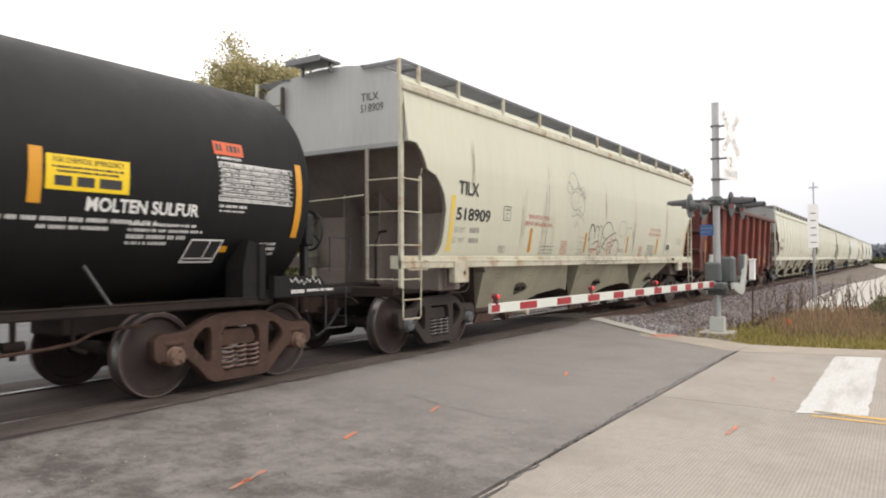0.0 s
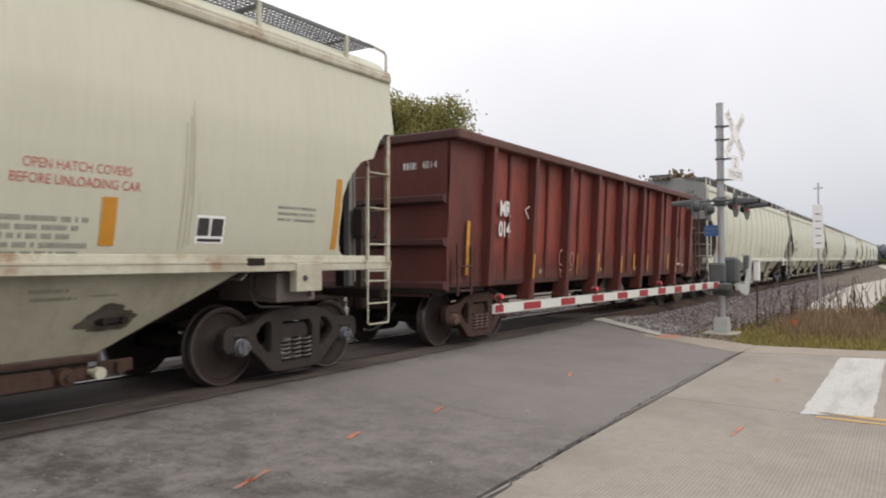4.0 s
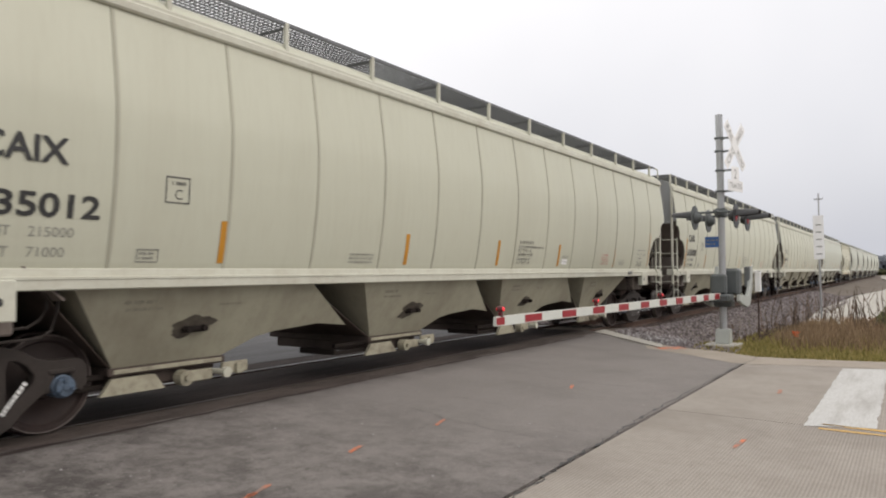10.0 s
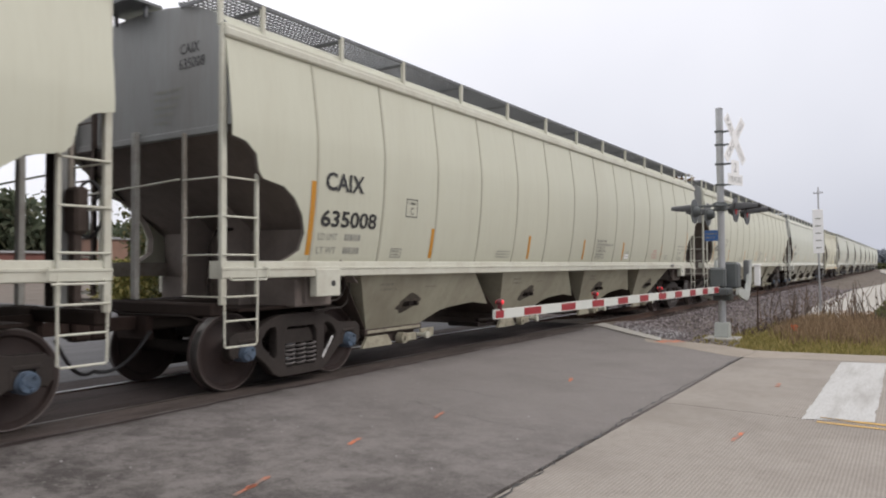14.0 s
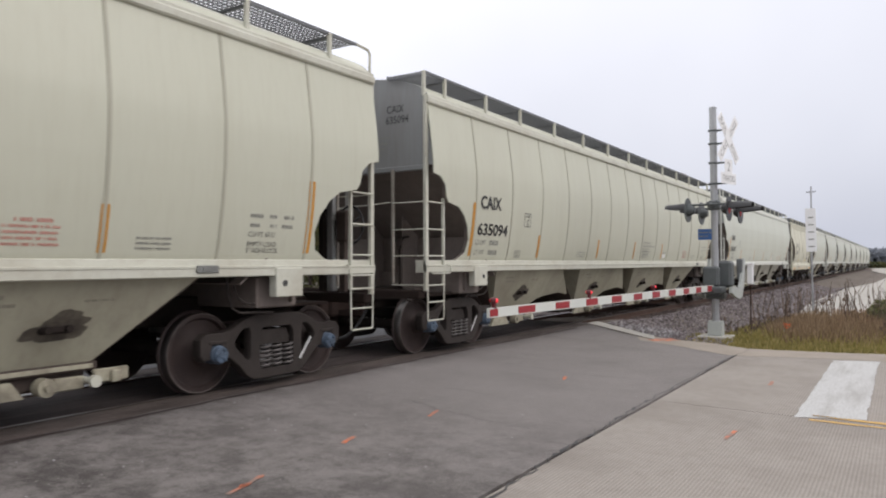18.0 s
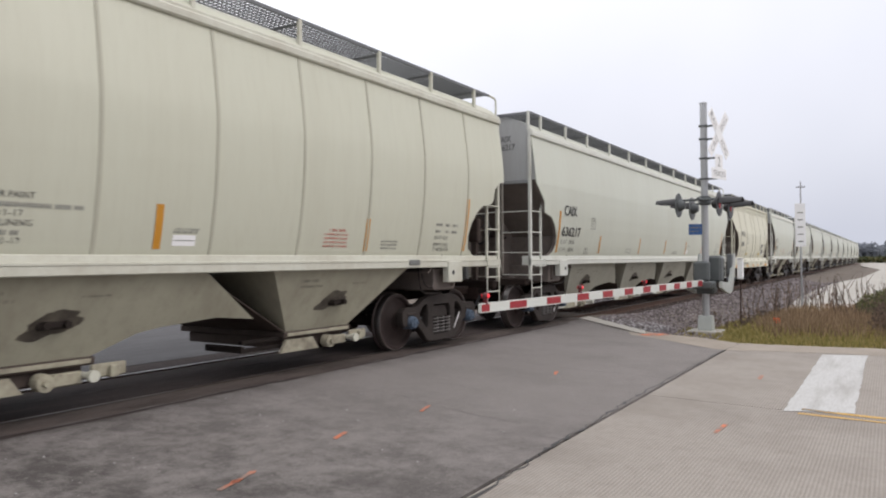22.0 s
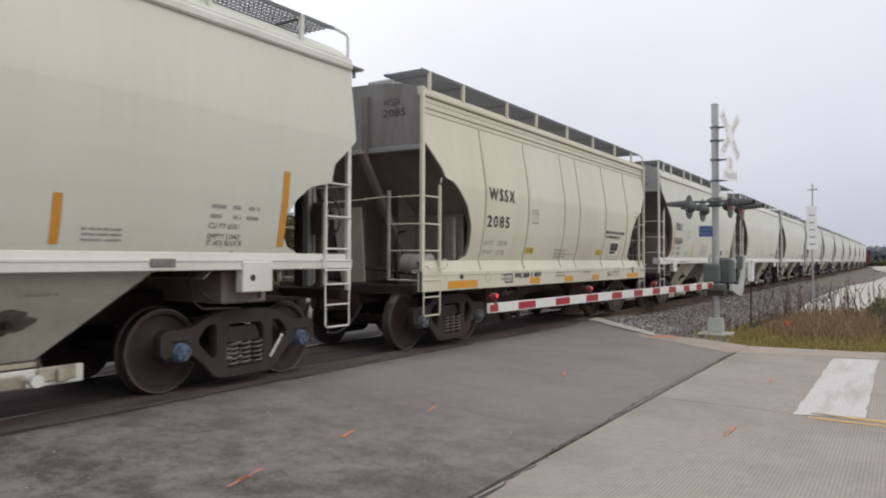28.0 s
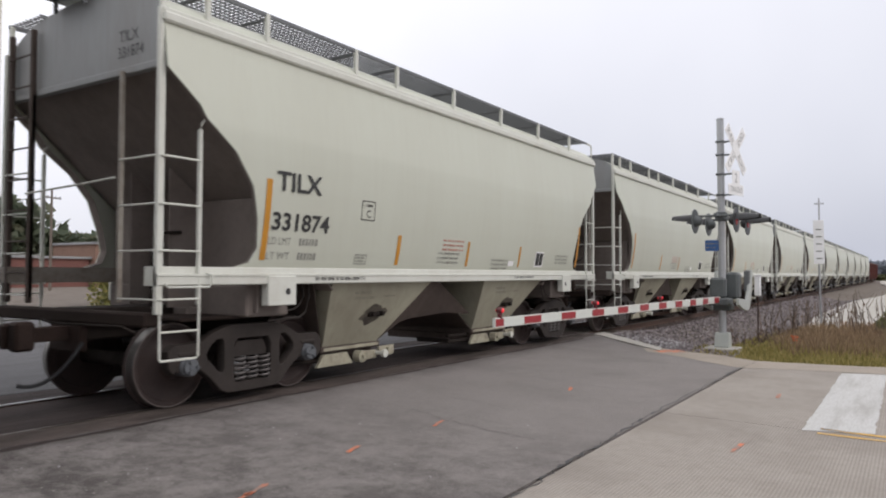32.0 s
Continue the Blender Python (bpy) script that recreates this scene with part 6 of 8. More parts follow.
def extra_w(car, shape, L):
    for s in (-1, 1):
        for k in range(3):
            part("upper_panel", box(0.1, L - 0.1, s * (1.58 + 0.012 * (k % 2)), s * (1.632 + 0.012 * (k % 2)), 3.74 + 0.085 * k, 3.825 + 0.085 * k - 0.006, 0.012), "tan", car)
    for s in (-1, 1):
        part("deep_sill", box(0.0, L, s * 1.60, s * 1.712, 1.0, 1.30, 0.01), "tan", car)
    for x, w in ((0.71, 0.94), (3.68, 0.46), (5.40, 0.44), (6.98, 0.44), (9.46, 0.95)):
        part("reflective_stripe", mapped(rect(x, x + w, 1.03, 1.15), lambda a, b, c: (a, -1.718, c)), "yellow", car, "amber reflective stripe")
    part("tow_hole", tube([(1.13, -1.71, 1.22), (1.13, -1.722, 1.22)], 0.05, 14), "ink", car)
    part("tow_hole", mapped(tube([(9.96, -1.71, 1.235), (9.96, -1.722, 1.235)], 0.05, 14), lambda x, y, z: (x, y, 1.235 + (z - 1.235) * 1.5)), "ink", car, "dark oval hole")
    part("sill_pocket", join(box(8.02, 8.30, -1.745, -1.71, 1.11, 1.22, 0.012), box(8.05, 8.27, -1.75, -1.74, 1.13, 1.19, 0.01)), "seam", car)
    for x, z, n in ((2.5, 1.20, 2), (3.2, 1.22, 2), (4.9, 1.22, 2), (6.4, 1.2, 1), (8.46, 1.25, 3), (9.62, 1.25, 1), (10.55, 1.18, 1)):
        tagged(part("sill_print", mapped(bars([(x, z - 0.075 * k, 0.46, 0.042) for k in range(n)], int(x * 10)), lambda a, b, c: (a, -1.718, c)), "ink_faint", car), kind="stuff")
    part("square_stencil", mapped(hollow(2.64, 2.95, 1.07, 1.24, 0.03), lambda a, b, c: (a, -1.718, c)), "ink_soft", car)
    tagged(part("sill_lettering", mapped(bars([(3.05, 1.165, 0.26, 0.105), (3.40, 1.165, 0.78, 0.105)], 77, 0.9), lambda a, b, c: (a, -1.719, c)), "ink", car, "bold dark sill lettering"), kind="stuff")
    part("seam_bar", on_side(rect(0, 0.82, 0, 0.03), shape, 5.14, 1.60), "seam", car)
    # sloping end posts, the brake stand and gear on the end platform
    for e in (0, 1):
        mir = lambda g: g if e == 0 else mapped(g, lambda x, y, z: (L - x, y, z), True)
        for y in (-0.42, 0.60):
            part("end_post", mir(join(box(0.0, 0.09, y - 0.06, y + 0.06, 3.18, 4.10, 0.012), plate((0.0, y - 0.06, 3.22), (0.0, y + 0.06, 3.22), (1.34, y + 0.06, 1.30), (1.34, y - 0.06, 1.30), 0.09))), "dust_pale", car, "dusty sloping end post")
        stand = prism([(-0.40, 1.13), (0.13, 1.13), (0.36, 2.33), (-0.30, 2.33)], 0.06, 0.10)
        part("brake_stand", mir(mapped(stand, lambda x, y, z: (y, x, z), True)), "stand_tan", car, "dusty tan brake stand plate")
        part("air_valve", mir(join(box(0.20, 0.50, 0.36, 0.80, 1.13, 1.62, 0.05), box(0.25, 0.45, 0.48, 0.72, 1.60, 2.05, 0.04), tube([(0.3, 0.60, 2.0), (0.3, 0.60, 2.30)], 0.06, 10), tube([(0.3, 0.40, 1.4), (0.5, -0.6, 1.3), (1.2, -1.2, 1.2)], 0.025, 6))), "truck", car)
        part("air_tank", mir(tube([(0.75, -1.30, 1.42), (0.75, -0.75, 1.42)], 0.17, 16)), "pole_grey", car, "dusty grey air tank", smooth=True)
        part("bay_stiffener", mir(box(1.18, 1.26, -1.50, -1.30, 1.13, 2.2, 0.01)), "dust_pale", car)
    ring = [(2.0 + 0.085 * math.cos(radians(a)), 1.19 + 0.085 * math.sin(radians(a))) for a in range(0, 361, 24)]
    part("round_stencil", mapped(stroke(ring, 0.014), lambda a, b, c: (a, -1.718, c)), "ink_faint", car)
    for x in (3.52, 7.28):
        part("yellow_decal", on_side(rect(0, 0.40, 0, 0.13), shape, x, 1.61), "yellow_faded", car)
        tagged(part("decal_print", on_side(bars([(0.03, 0.03, 0.30, 0.025), (0.03, 0.075, 0.30, 0.025)], 5), shape, x, 1.61, 0.008), "ink", car), kind="stuff")
    part("placard_holder", on_side(rect(0, 0.58, 0, 0.32), shape, 8.17, 1.62), "sign_white", car, "white and black lined panel")
    for a, b, c, d in ((0.025, 0.28, 0.10, 0.295), (0.30, 0.555, 0.10, 0.295), (0.025, 0.46, 0.025, 0.085)):
        part("panel_print", on_side(rect(a, b, c, d), shape, 8.17, 1.62, 0.008), "ink", car)
    for z, w, sd in ((2.13, 1.34, 4), (2.02, 1.06, 5)):
        tagged(part("bold_print", on_side(bars([(0, 0, w, 0.070)], sd, 0.5), shape, 7.78, z), "ink", car, "two lines of bold dark print"), kind="stuff")
    tagged(part("small_print", on_side(bars([(0, 0, 0.2, 0.05), (0.02, -0.12, 0.22, 0.05)], 8), shape, 9.87, 2.72), "ink_faint", car), kind="stuff")
    small_print(car, shape, L, ((4.9, 1.68, "lines", "ink_faint"),), 60)
    for x in (1.80, 3.48, 5.22, 6.06, 7.70, 9.28):
        rng = random.Random(int(x * 100))
        for k in range(4):
            pts = [(rng.uniform(-0.006, 0.006), z) for z in np.linspace(1.5 + 0.3 * k, 1.9 + 0.5 * k, 9)]
            part("rust_streak", on_side(stroke(pts, rng.uniform(0.006, 0.014)), shape, x + 0.02 + 0.008 * k, 0.0, 0.004 + 0.0006 * k), "streak", car, "brown streak beside the weld")


covered_hopper("tan covered hopper car with teardrop sides and deep sill", 128.84, 11.04, paint="tan", shape=SHAPE_W, cut=CUT_W, bays=[(2.2, 4.8), (6.2, 8.8)], bay_look="dust_dark", gate_look="under", ribs=[1.80, 3.48, 5.22, 6.06, 7.70, 9.28], posts=[0.25, 1.26, 2.82, 4.08, 5.63, 7.18, 8.68, 10.0], marks="WSSX", number="2085", stripes=(), marks_w=0.97, marks_z=2.54, number_z=2.07, load_z=1.75, load_k=0.98, load=("232300", "52700"), end_look="end_brown", roof_h=0.22, rib_w=0.012, end_z=3.25, sill=(1.29, 1.34), eave=(4.0, 4.13), board_z=4.40, cap="cap", steel="truck", truck_at=1.42, marks_x=1.93, number_w=0.83, plate_x=3.66, slope_up=0.25, slope_to=2.5, stile_top=2.57, pads=False, ladder_top=2.66, extra=extra_w, trim="tan")


def extra_t(car, shape, L):
    small_print(car, shape, L, ((4.9, 1.80, "lines", "ink_faint"), (5.0, 2.0, "lines", "ink_red_faint"), (6.6, 1.72, "lines", "ink_faint"), (L - 2.2, 1.85, "lines", "ink_faint")), 80)
    part("placard_holder", on_side(rect(-0.03, 0.33, -0.03, 0.27), shape, L - 3.1, 1.66), "sign_white", car, "white-edged black square panel")
    for a, b in ((0.0, 0.14), (0.16, 0.30)):
        part("panel_print", on_side(rect(a, b, 0.0, 0.24), shape, L - 3.1, 1.66, 0.008), "ink", car)
    tagged(part("sill_print", mapped(bars([(2.2, 1.415, 0.95, 0.04), (L - 4.0, 1.42, 0.8, 0.035)], 91, 0.5), lambda a, b, c: (a, -1.717, c)), "ink_soft", car), kind="stuff")
    part("white_decal", on_side(rect(0, 0.2, 0, 0.09), shape, L - 4.2, 1.64), "sign_white", car)


T_LABEL = "pale grey two-bay covered hopper car"
# hoods darker than the bays: the gap's shade is put into their colour
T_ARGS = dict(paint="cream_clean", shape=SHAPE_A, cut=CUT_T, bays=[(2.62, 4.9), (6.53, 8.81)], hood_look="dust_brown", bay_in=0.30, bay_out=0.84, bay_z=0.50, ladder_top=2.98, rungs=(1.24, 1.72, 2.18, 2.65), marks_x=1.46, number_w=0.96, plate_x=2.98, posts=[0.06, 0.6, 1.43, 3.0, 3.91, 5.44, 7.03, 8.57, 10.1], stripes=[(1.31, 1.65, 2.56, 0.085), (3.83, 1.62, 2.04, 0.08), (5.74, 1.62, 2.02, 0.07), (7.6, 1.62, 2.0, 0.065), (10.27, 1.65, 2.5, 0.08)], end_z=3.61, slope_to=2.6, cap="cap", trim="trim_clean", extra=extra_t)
covered_hopper(T_LABEL, 141.33, 11.43, marks="TILX", number="331874", **T_ARGS)
far_hopper = covered_hopper(T_LABEL, 154.05, 11.43, marks="", number="", plain=True, **{**T_ARGS, "stripes": T_ARGS["stripes"][:3]})
for k in range(1, 10):
    keep(copy_thing(far_hopper, pose(154.05 + 12.65 * k, 0, 0)), 154.05 + 12.65 * k, [])


# ---- rusty gondola ----
def gondola(label, u, L, full=True):
    car = thing("gondola", label, "freight car", "open gondola cars")
    z0, z1 = 1.10, 3.46
    mir = lambda g, e: g if e == 0 else mapped(g, lambda x, y, z: (L - x, y, z), True)
    n = 8
    pitch = 1.66
    big = [1.19 + pitch * k for k in range(n + 1)]
    rng = random.Random(4)
    for s in (-1, 1):
        edges = [0.0] + big + [L - 0.70]
        for k, (a, b) in enumerate(zip(edges[:-1], edges[1:])):
            mid = (a + b) / 2
            dent = rng.uniform(0.004, 0.022)
            p, f = [], []
            nx, nz = 12, 14
            for i in range(nx + 1):
                for j in range(nz + 1):
                    x, z = a + (b - a) * i / nx, z0 + (z1 - z0) * j / nz
                    d = 0.024 * noise.noise((x * 1.3, z * 1.1, s * 3.0)) + 0.012 * noise.noise((x * 3.1, z * 3.4, s * 7.0)) + dent * math.sin(math.pi * j / nz) * abs(math.sin(2 * math.pi * i / nx))
                    p.append((x, s * (1.535 - d), z))
            m = nz + 1
            for i in range(nx):
                for j in range(nz):
                    q = (i * m + j, (i + 1) * m + j, (i + 1) * m + j + 1, i * m + j + 1)
                    f.append(q if s < 0 else tuple(reversed(q)))
            inner = plate((a, s * 1.49, z0), (b, s * 1.49, z0), (b, s * 1.49, z1), (a, s * 1.49, z1), -0.01 * s)
            look_ = "rust" if k == n + 1 else "red_mid" if k == 0 else "red_dusty" if k > n - 2 else "red"
            if k in (n - 1, n):
                zc = 2.16
                xs = [a + 0.07 + (b - a - 0.14) * q / 14 for q in range(15)]
                low, top = [(x, s * 1.557, z0 + 0.02) for x in xs], [(x, s * 1.557, zc + 0.16 * noise.noise((x * 3.0, 0, 2)) + rng.uniform(-0.07, 0.07)) for x in xs]
                quads = [(q, q + 1, q + 16, q + 15) for q in range(14)]
                part("patch_panel", (low + top, quads if s < 0 else [tuple(reversed(q)) for q in quads]), "patch_brown", car, "dusty brown stained lower panel")
            part("side_panel", join((p, f), inner), look_, car, "orange rusty end panel" if k == n + 1 else "", smooth=True)
        part("top_rail", join(box(-0.06, L - 0.08, s * 1.52, s * 1.74, 3.44, 3.59, 0.02)), "brown_dusty", car)
        part("bottom_rail", box(0, L, s * 1.46, s * 1.556, 1.04, 1.15, 0.008), "red_dark", car)
        for x in big:
            post = prism([(x - 0.07, 1.06 if x in (big[0], big[-1]) else 0.80), (x + 0.07, 1.06 if x in (big[0], big[-1]) else 0.80), (x + 0.055, 3.50), (x - 0.055, 3.50)], s * 1.535, s * 1.72)
            foot = prism([(x - 0.12, 0.74), (x + 0.12, 0.74), (x + 0.10, 1.10), (x - 0.10, 1.10)], s * 1.40, s * 1.70)
            part("side_post", join(post if s < 0 else mapped(post, lambda a, b, c: (a, b, c), True), *[] if x in (big[0], big[-1]) else [foot] if s < 0 else [ mapped(foot, lambda a, b, c: (a, b, c), True)]), "red_mid", car)
        for a, b in zip(big[:-1], big[1:]):
            x = (a + b) / 2 - 0.03
            # ribs are panel red; their shadows go in as darker paint
            part("side_rib", box(x - 0.03, x + 0.03, s * 1.52, s * 1.60, 1.14, 3.46, 0.015), "red_mid", car)
    for e in (0, 1):
        part("end_panel", mir(box(0.0 + 0.66 * e, 0.06 + 0.66 * e, -1.57, 1.57, 1.0, 3.55, 0.01), e), "red_mid", car)
        part("end_rail", mir(box(-0.07 + 0.14 * e, 0.10 + 0.14 * e, -1.68, 1.68, 3.44, 3.59, 0.02), e), "red_dark", car)
        for z in (1.05, 1.75, 2.45):
            part("end_rib", mir(prism([(-0.12 + 0.66 * e, z), (0.02 + 0.66 * e, z - 0.06), (0.02 + 0.66 * e, z + 0.12), (-0.12 + 0.66 * e, z + 0.08)], -1.57, 1.57), e), "red_dark", car)
        part("end_step", mir(box(0.30, 0.66, -1.52, 1.52, 1.60, 1.74, 0.01), e) if e else mir(box(-0.10, 0.0, -1.2, 1.2, 0.90, 0.96, 0.01), e), "red_dark", car)
        if e:
            for y in (-1.50, 1.50):
                part("end_wing", mir(plate((0.68, y, 2.60), (0.44, y, 2.60), (0.38, y, 3.42), (0.68, y, 3.42), 0.02), e), "red", car, "bright red end wing plate")
                part("wing_shelf", mir(box(0.20, 0.68, y - 0.06, y + 0.06, 2.50, 2.62, 0.015), e), "brown_dusty", car)
                part("wing_shelf", mir(box(0.26, 0.68, y - 0.04, y + 0.04, 3.38, 3.50, 0.015), e), "brown_dusty", car)
                part("end_column", mir(box(0.46, 0.58, y - 0.05, y + 0.05, 1.05, 2.51, 0.012), e), "brown_dusty", car)
            part("end_sill", mir(box(0.10, 0.62, -1.52, 1.52, 0.80, 0.955, 0.012), e), "under", car)
        part("end_deck", mir(box(-0.12, 1.3, -1.5, 1.5, 0.96, 1.05, 0.01), e), "under", car)
        for s in (-1, 1):
            near = (e == 1)
            h = 3.48 if near else 1.75
            xs = (0.07, 0.62) if near else (0.16, 0.58)
            for x in xs:
                part("ladder_stile", mir(box(x - 0.02, x + (0.045 if near and x < 0.1 else 0.02), s * 1.66, s * 1.70, 0.92, h, 0.006), e), "brown_dusty" if near else "red_dark", car)
            for z in (1.12, 1.60, 2.07, 2.53, 3.01) if near else np.arange(1.0, h, 0.40):
                part("rung", mir(tube([(xs[0], s * 1.70, z + 0.02), (xs[0] + 0.04, s * 1.72, z), (xs[1] - 0.04, s * 1.72, z), (xs[1], s * 1.70, z + 0.02)], 0.014, 6), e), "brown_dusty" if near else "red_dark", car)
    part("floor", box(0, L, -1.55, 1.55, 1.05, 1.12, 0.01), "red_dark", car)
    part("centre_sill", box(0, L, -0.30, 0.30, 0.72, 1.05, 0.02), "under", car)
    res = lathe([(0.0, -0.46), (0.10, -0.45), (0.18, -0.40), (0.222, -0.30), (0.222, 0.30), (0.18, 0.40), (0.10, 0.45), (0.0, 0.46)], 20, "x")
    part("air_reservoir", moved(res, Matrix.Translation((8.90, -1.05, 0.70))), "tank_grey", car, "grey steel air reservoir", smooth=True)
    part("valve_box", join(box(7.02, 7.66, -1.35, -0.9, 0.38, 0.79, 0.02), plate((7.2, -1.3, 0.79), (7.6, -1.3, 0.79), (7.75, -1.3, 1.05), (7.6, -1.3, 1.05), 0.03)), "box_brown", car, "brown brake valve box")
    part("brake_rod", tube([(2.6, -0.55, 0.68), (13.4, -0.55, 0.68)], 0.02, 6), "under", car)
    for x, za, zb, w in ((6.50, 1.20, 1.65, 0.12), (7.79, 1.17, 1.58, 0.09), (9.12, 1.22, 1.65, 0.11), (10.28, 1.18, 1.62, 0.10), (12.30, 1.20, 1.66, 0.10), (12.78, 1.12, 1.55, 0.06), (14.86, 1.24, 2.15, 0.10), (0.52, 1.25, 2.15, 0.09), (2.82, 1.14, 1.62, 0.06), (5.25, 1.17, 1.62, 0.09)):
        on_post = min(abs(x + w / 2 - b) for b in big) < 0.1
        part("reflective_stripe", mapped(rect(x, x + w, za, zb), lambda a, b, c: (a, -1.73 if on_post else -1.590, c)), "yellow", car, "amber reflective stripe")
    part("reporting_mark", mapped(join(mapped(letters("MR", 0.26, 0.42, 0.012), lambda x, y, z: (x + 1.62, y, z + 2.30)), mapped(letters("014", 0.26, 0.44, 0.012), lambda x, y, z: (x + 1.60, y, z + 1.93)), stroke([(2.85, 2.56), (2.62, 2.45), (2.80, 2.28)], 0.04)), lambda x, y, z: (x, -1.590, z)), "ink_white", car, "white stencilled marks")
    for x in (6.74, 9.26, 3.4):
        dot = [(x + 0.05 * math.cos(radians(a)), 0, 1.27 + 0.05 * math.sin(radians(a))) for a in range(0, 360, 24)]
        part("round_decal", mapped((dot, [tuple(range(15))]), lambda a, b, c: (a, -1.592, c)), "decal_dirty", car)
    rng = random.Random(12)
    for x0, n in ((6.62, 330), (8.35, 90), (8.85, 60), (9.3, 60), (5.0, 80), (11.0, 60), (2.4, 60), (12.3, 50)):
        flecks = []
        for _ in range(n):
            x, z = x0 + rng.gauss(0, 0.2), rng.uniform(1.5, 3.3)
            flecks.append(stroke([(x, z), (x + rng.uniform(-0.006, 0.006), z + 0.010 + 0.06 * rng.random() ** 2)], rng.uniform(0.002, 0.005)))
        tagged(part("paint_chips", mapped(join(*flecks), lambda a, b, c: (a, -1.566, c)), "chip", car, "pale chips and scratches in the paint"), kind="stuff")
    # splashed dust drying in runs on the lower sheets
    rng = random.Random(21)
    for a, b in zip([0.05] + big, big + [L - 0.72]):
        runs = []
        for _ in range(int(190 * (b - a))):
            x, w = rng.uniform(a + 0.07, b - 0.07), rng.uniform(0.003, 0.009)
            h = 0.04 + rng.expovariate(1 / 0.26) * (1.3 if a > 9 else 1.0)
            x = min(max(x, a + 0.08), b - 0.08)
            runs.append(stroke([(x, 1.12), (x + rng.uniform(-0.008, 0.008), 1.12 + 0.5 * h), (x + rng.uniform(-0.01, 0.01), min(3.2, 1.12 + h))], w))
        tagged(part("dust_run", mapped(join(*runs), lambda p, q, r: (p, -1.5645, r)), "dust_run", car, "dried brown dust runs"), kind="stuff")
    # the widest box is a slab added to darken the gap below the floor
    part("brake_lever", join(tube([(5.3, -1.15, 0.50), (6.1, -1.15, 0.66), (7.05, -1.12, 0.76)], 0.035, 8), box(5.15, 5.55, -1.25, -0.95, 0.48, 0.78, 0.03), tube([(5.2, -1.0, 0.80), (8.1, -1.0, 0.80)], 0.03, 8), box(6.25, 7.05, -1.22, -0.95, 0.60, 0.70, 0.03), tube([(6.2, -1.2, 0.42), (6.55, -1.2, 0.52), (6.95, -1.18, 0.70)], 0.05, 8), box(6.30, 6.48, -1.26, -1.0, 0.44, 0.76, 0.03), box(5.9, 8.3, -1.25, 1.25, 0.88, 1.04, 0.01)), "under", car, "dark greasy brake lever and rods, plus an added darkening slab")
    part("red_decal", mapped(rect(13.84, 14.03, 1.27, 1.38), lambda x, y, z: (x, -1.590, z)), "ink_red", car)
    for s in (-1, 1):
        part("jacking_pad", box(L - 1.60, L - 0.92, s * 1.42, s * 1.66, 0.93, 1.09, 0.012), "brown_dusty", car)
    part("decal", mapped(join(rect(13.40, 13.70, 1.325, 1.395), bars([(12.9, 1.25, 0.3, 0.03), (14.0, 1.3, 0.15, 0.04)], 5)), lambda x, y, z: (x, -1.590, z)), "ink_white", car)
    tag = [loop(0.1, 1.55, 0.12, 0.16), [(0.3, 1.7), (0.3, 1.35), (0.5, 1.7)], loop(0.66, 1.52, 0.10, 0.15), [(0.0, 1.30), (0.35, 1.24), (0.7, 1.30)], loop(0.2, 1.2, 0.12, 0.07)]
    part("graffiti_tag", mapped(scrawl(tag, 0.03), lambda x, y, z: (x + 4.3, -1.590, z)), "pink", car, "faded pink spray tag")
    part("end_lettering", mapped(join(bars([(0, 0, 0.3, 0.11)], 6), mapped(letters("4014", 0.12, 0.34), lambda x, y, z: (x + 0.42, y, z))), lambda x, y, z: (-0.004, 1.0 - x - 1.6, 3.0 + z)), "ink_white", car)
    narrow(car)
    flare(car)
    wheels = add_truck(car, 1.47, "truck_rust", "cap_rust") + add_truck(car, L - 1.47, "truck_rust", "cap_rust")
    add_coupler(car, 0.0, -1)
    add_coupler(car, L, 1)
    keep(car, u, wheels if full else [])
    return car


M["dust_run"] = mat("dried_dust_film", (0.135, 0.047, 0.037), 0.8, dark=(0.080, 0.034, 0.028), amount=0.6, grain=14, broad=2.0, bump=0)
M["box_brown"] = mat("grimy_brown_box", (0.092, 0.058, 0.050), 0.75, dark=(0.048, 0.032, 0.028), amount=0.6, grain=12, broad=2.0)
M["chip"] = mat("chipped_primer", (0.46, 0.31, 0.21), 0.7, dark=(0.22, 0.07, 0.05), amount=0.8, grain=20, broad=4, bump=0)
M["red_dusty"] = mat("dusty_red_paint", (0.255, 0.050, 0.034), 0.6, dark=(0.11, 0.045, 0.034), amount=0.75, stretch=(1.4, 1.4, 0.5), grain=6, broad=1.2, third=(0.16, 0.05, 0.035), third_scale=2.4, third_lo=0.55)
M["brown_dusty"] = mat("dusty_brown_paint", (0.118, 0.047, 0.036), 0.7, dark=(0.052, 0.025, 0.020), amount=0.6, stretch=(1.4, 1.4, 0.5), grain=12, broad=1.2)
M["patch_brown"] = mat("dusty_red_brown_paint", (0.165, 0.058, 0.044), 0.7, dark=(0.075, 0.034, 0.027), amount=0.7, stretch=(1.4, 1.4, 0.5), grain=9, broad=1.4)
M["decal_dirty"] = mat("dirty_white_decal", (0.40, 0.36, 0.31), 0.6, amount=0.5, grain=30, bump=0)
M["pink"] = mat("faded_pink_spray", (0.55, 0.25, 0.24), 0.6, amount=0.4, grain=30, bump=0)
M["cap_rust"] = mat("rusty_bearing_cap", (0.14, 0.085, 0.06), 0.7, amount=0.5, grain=40)
gondola("oxide-red open gondola car with dented rusty panels", 26.80, 15.97)
dark_far = gondola("dark open gondola car far along the train", 282.5, 16.1, False)
keep(copy_thing(dark_far, pose(300.0, 0, 0)), 300.0, [])


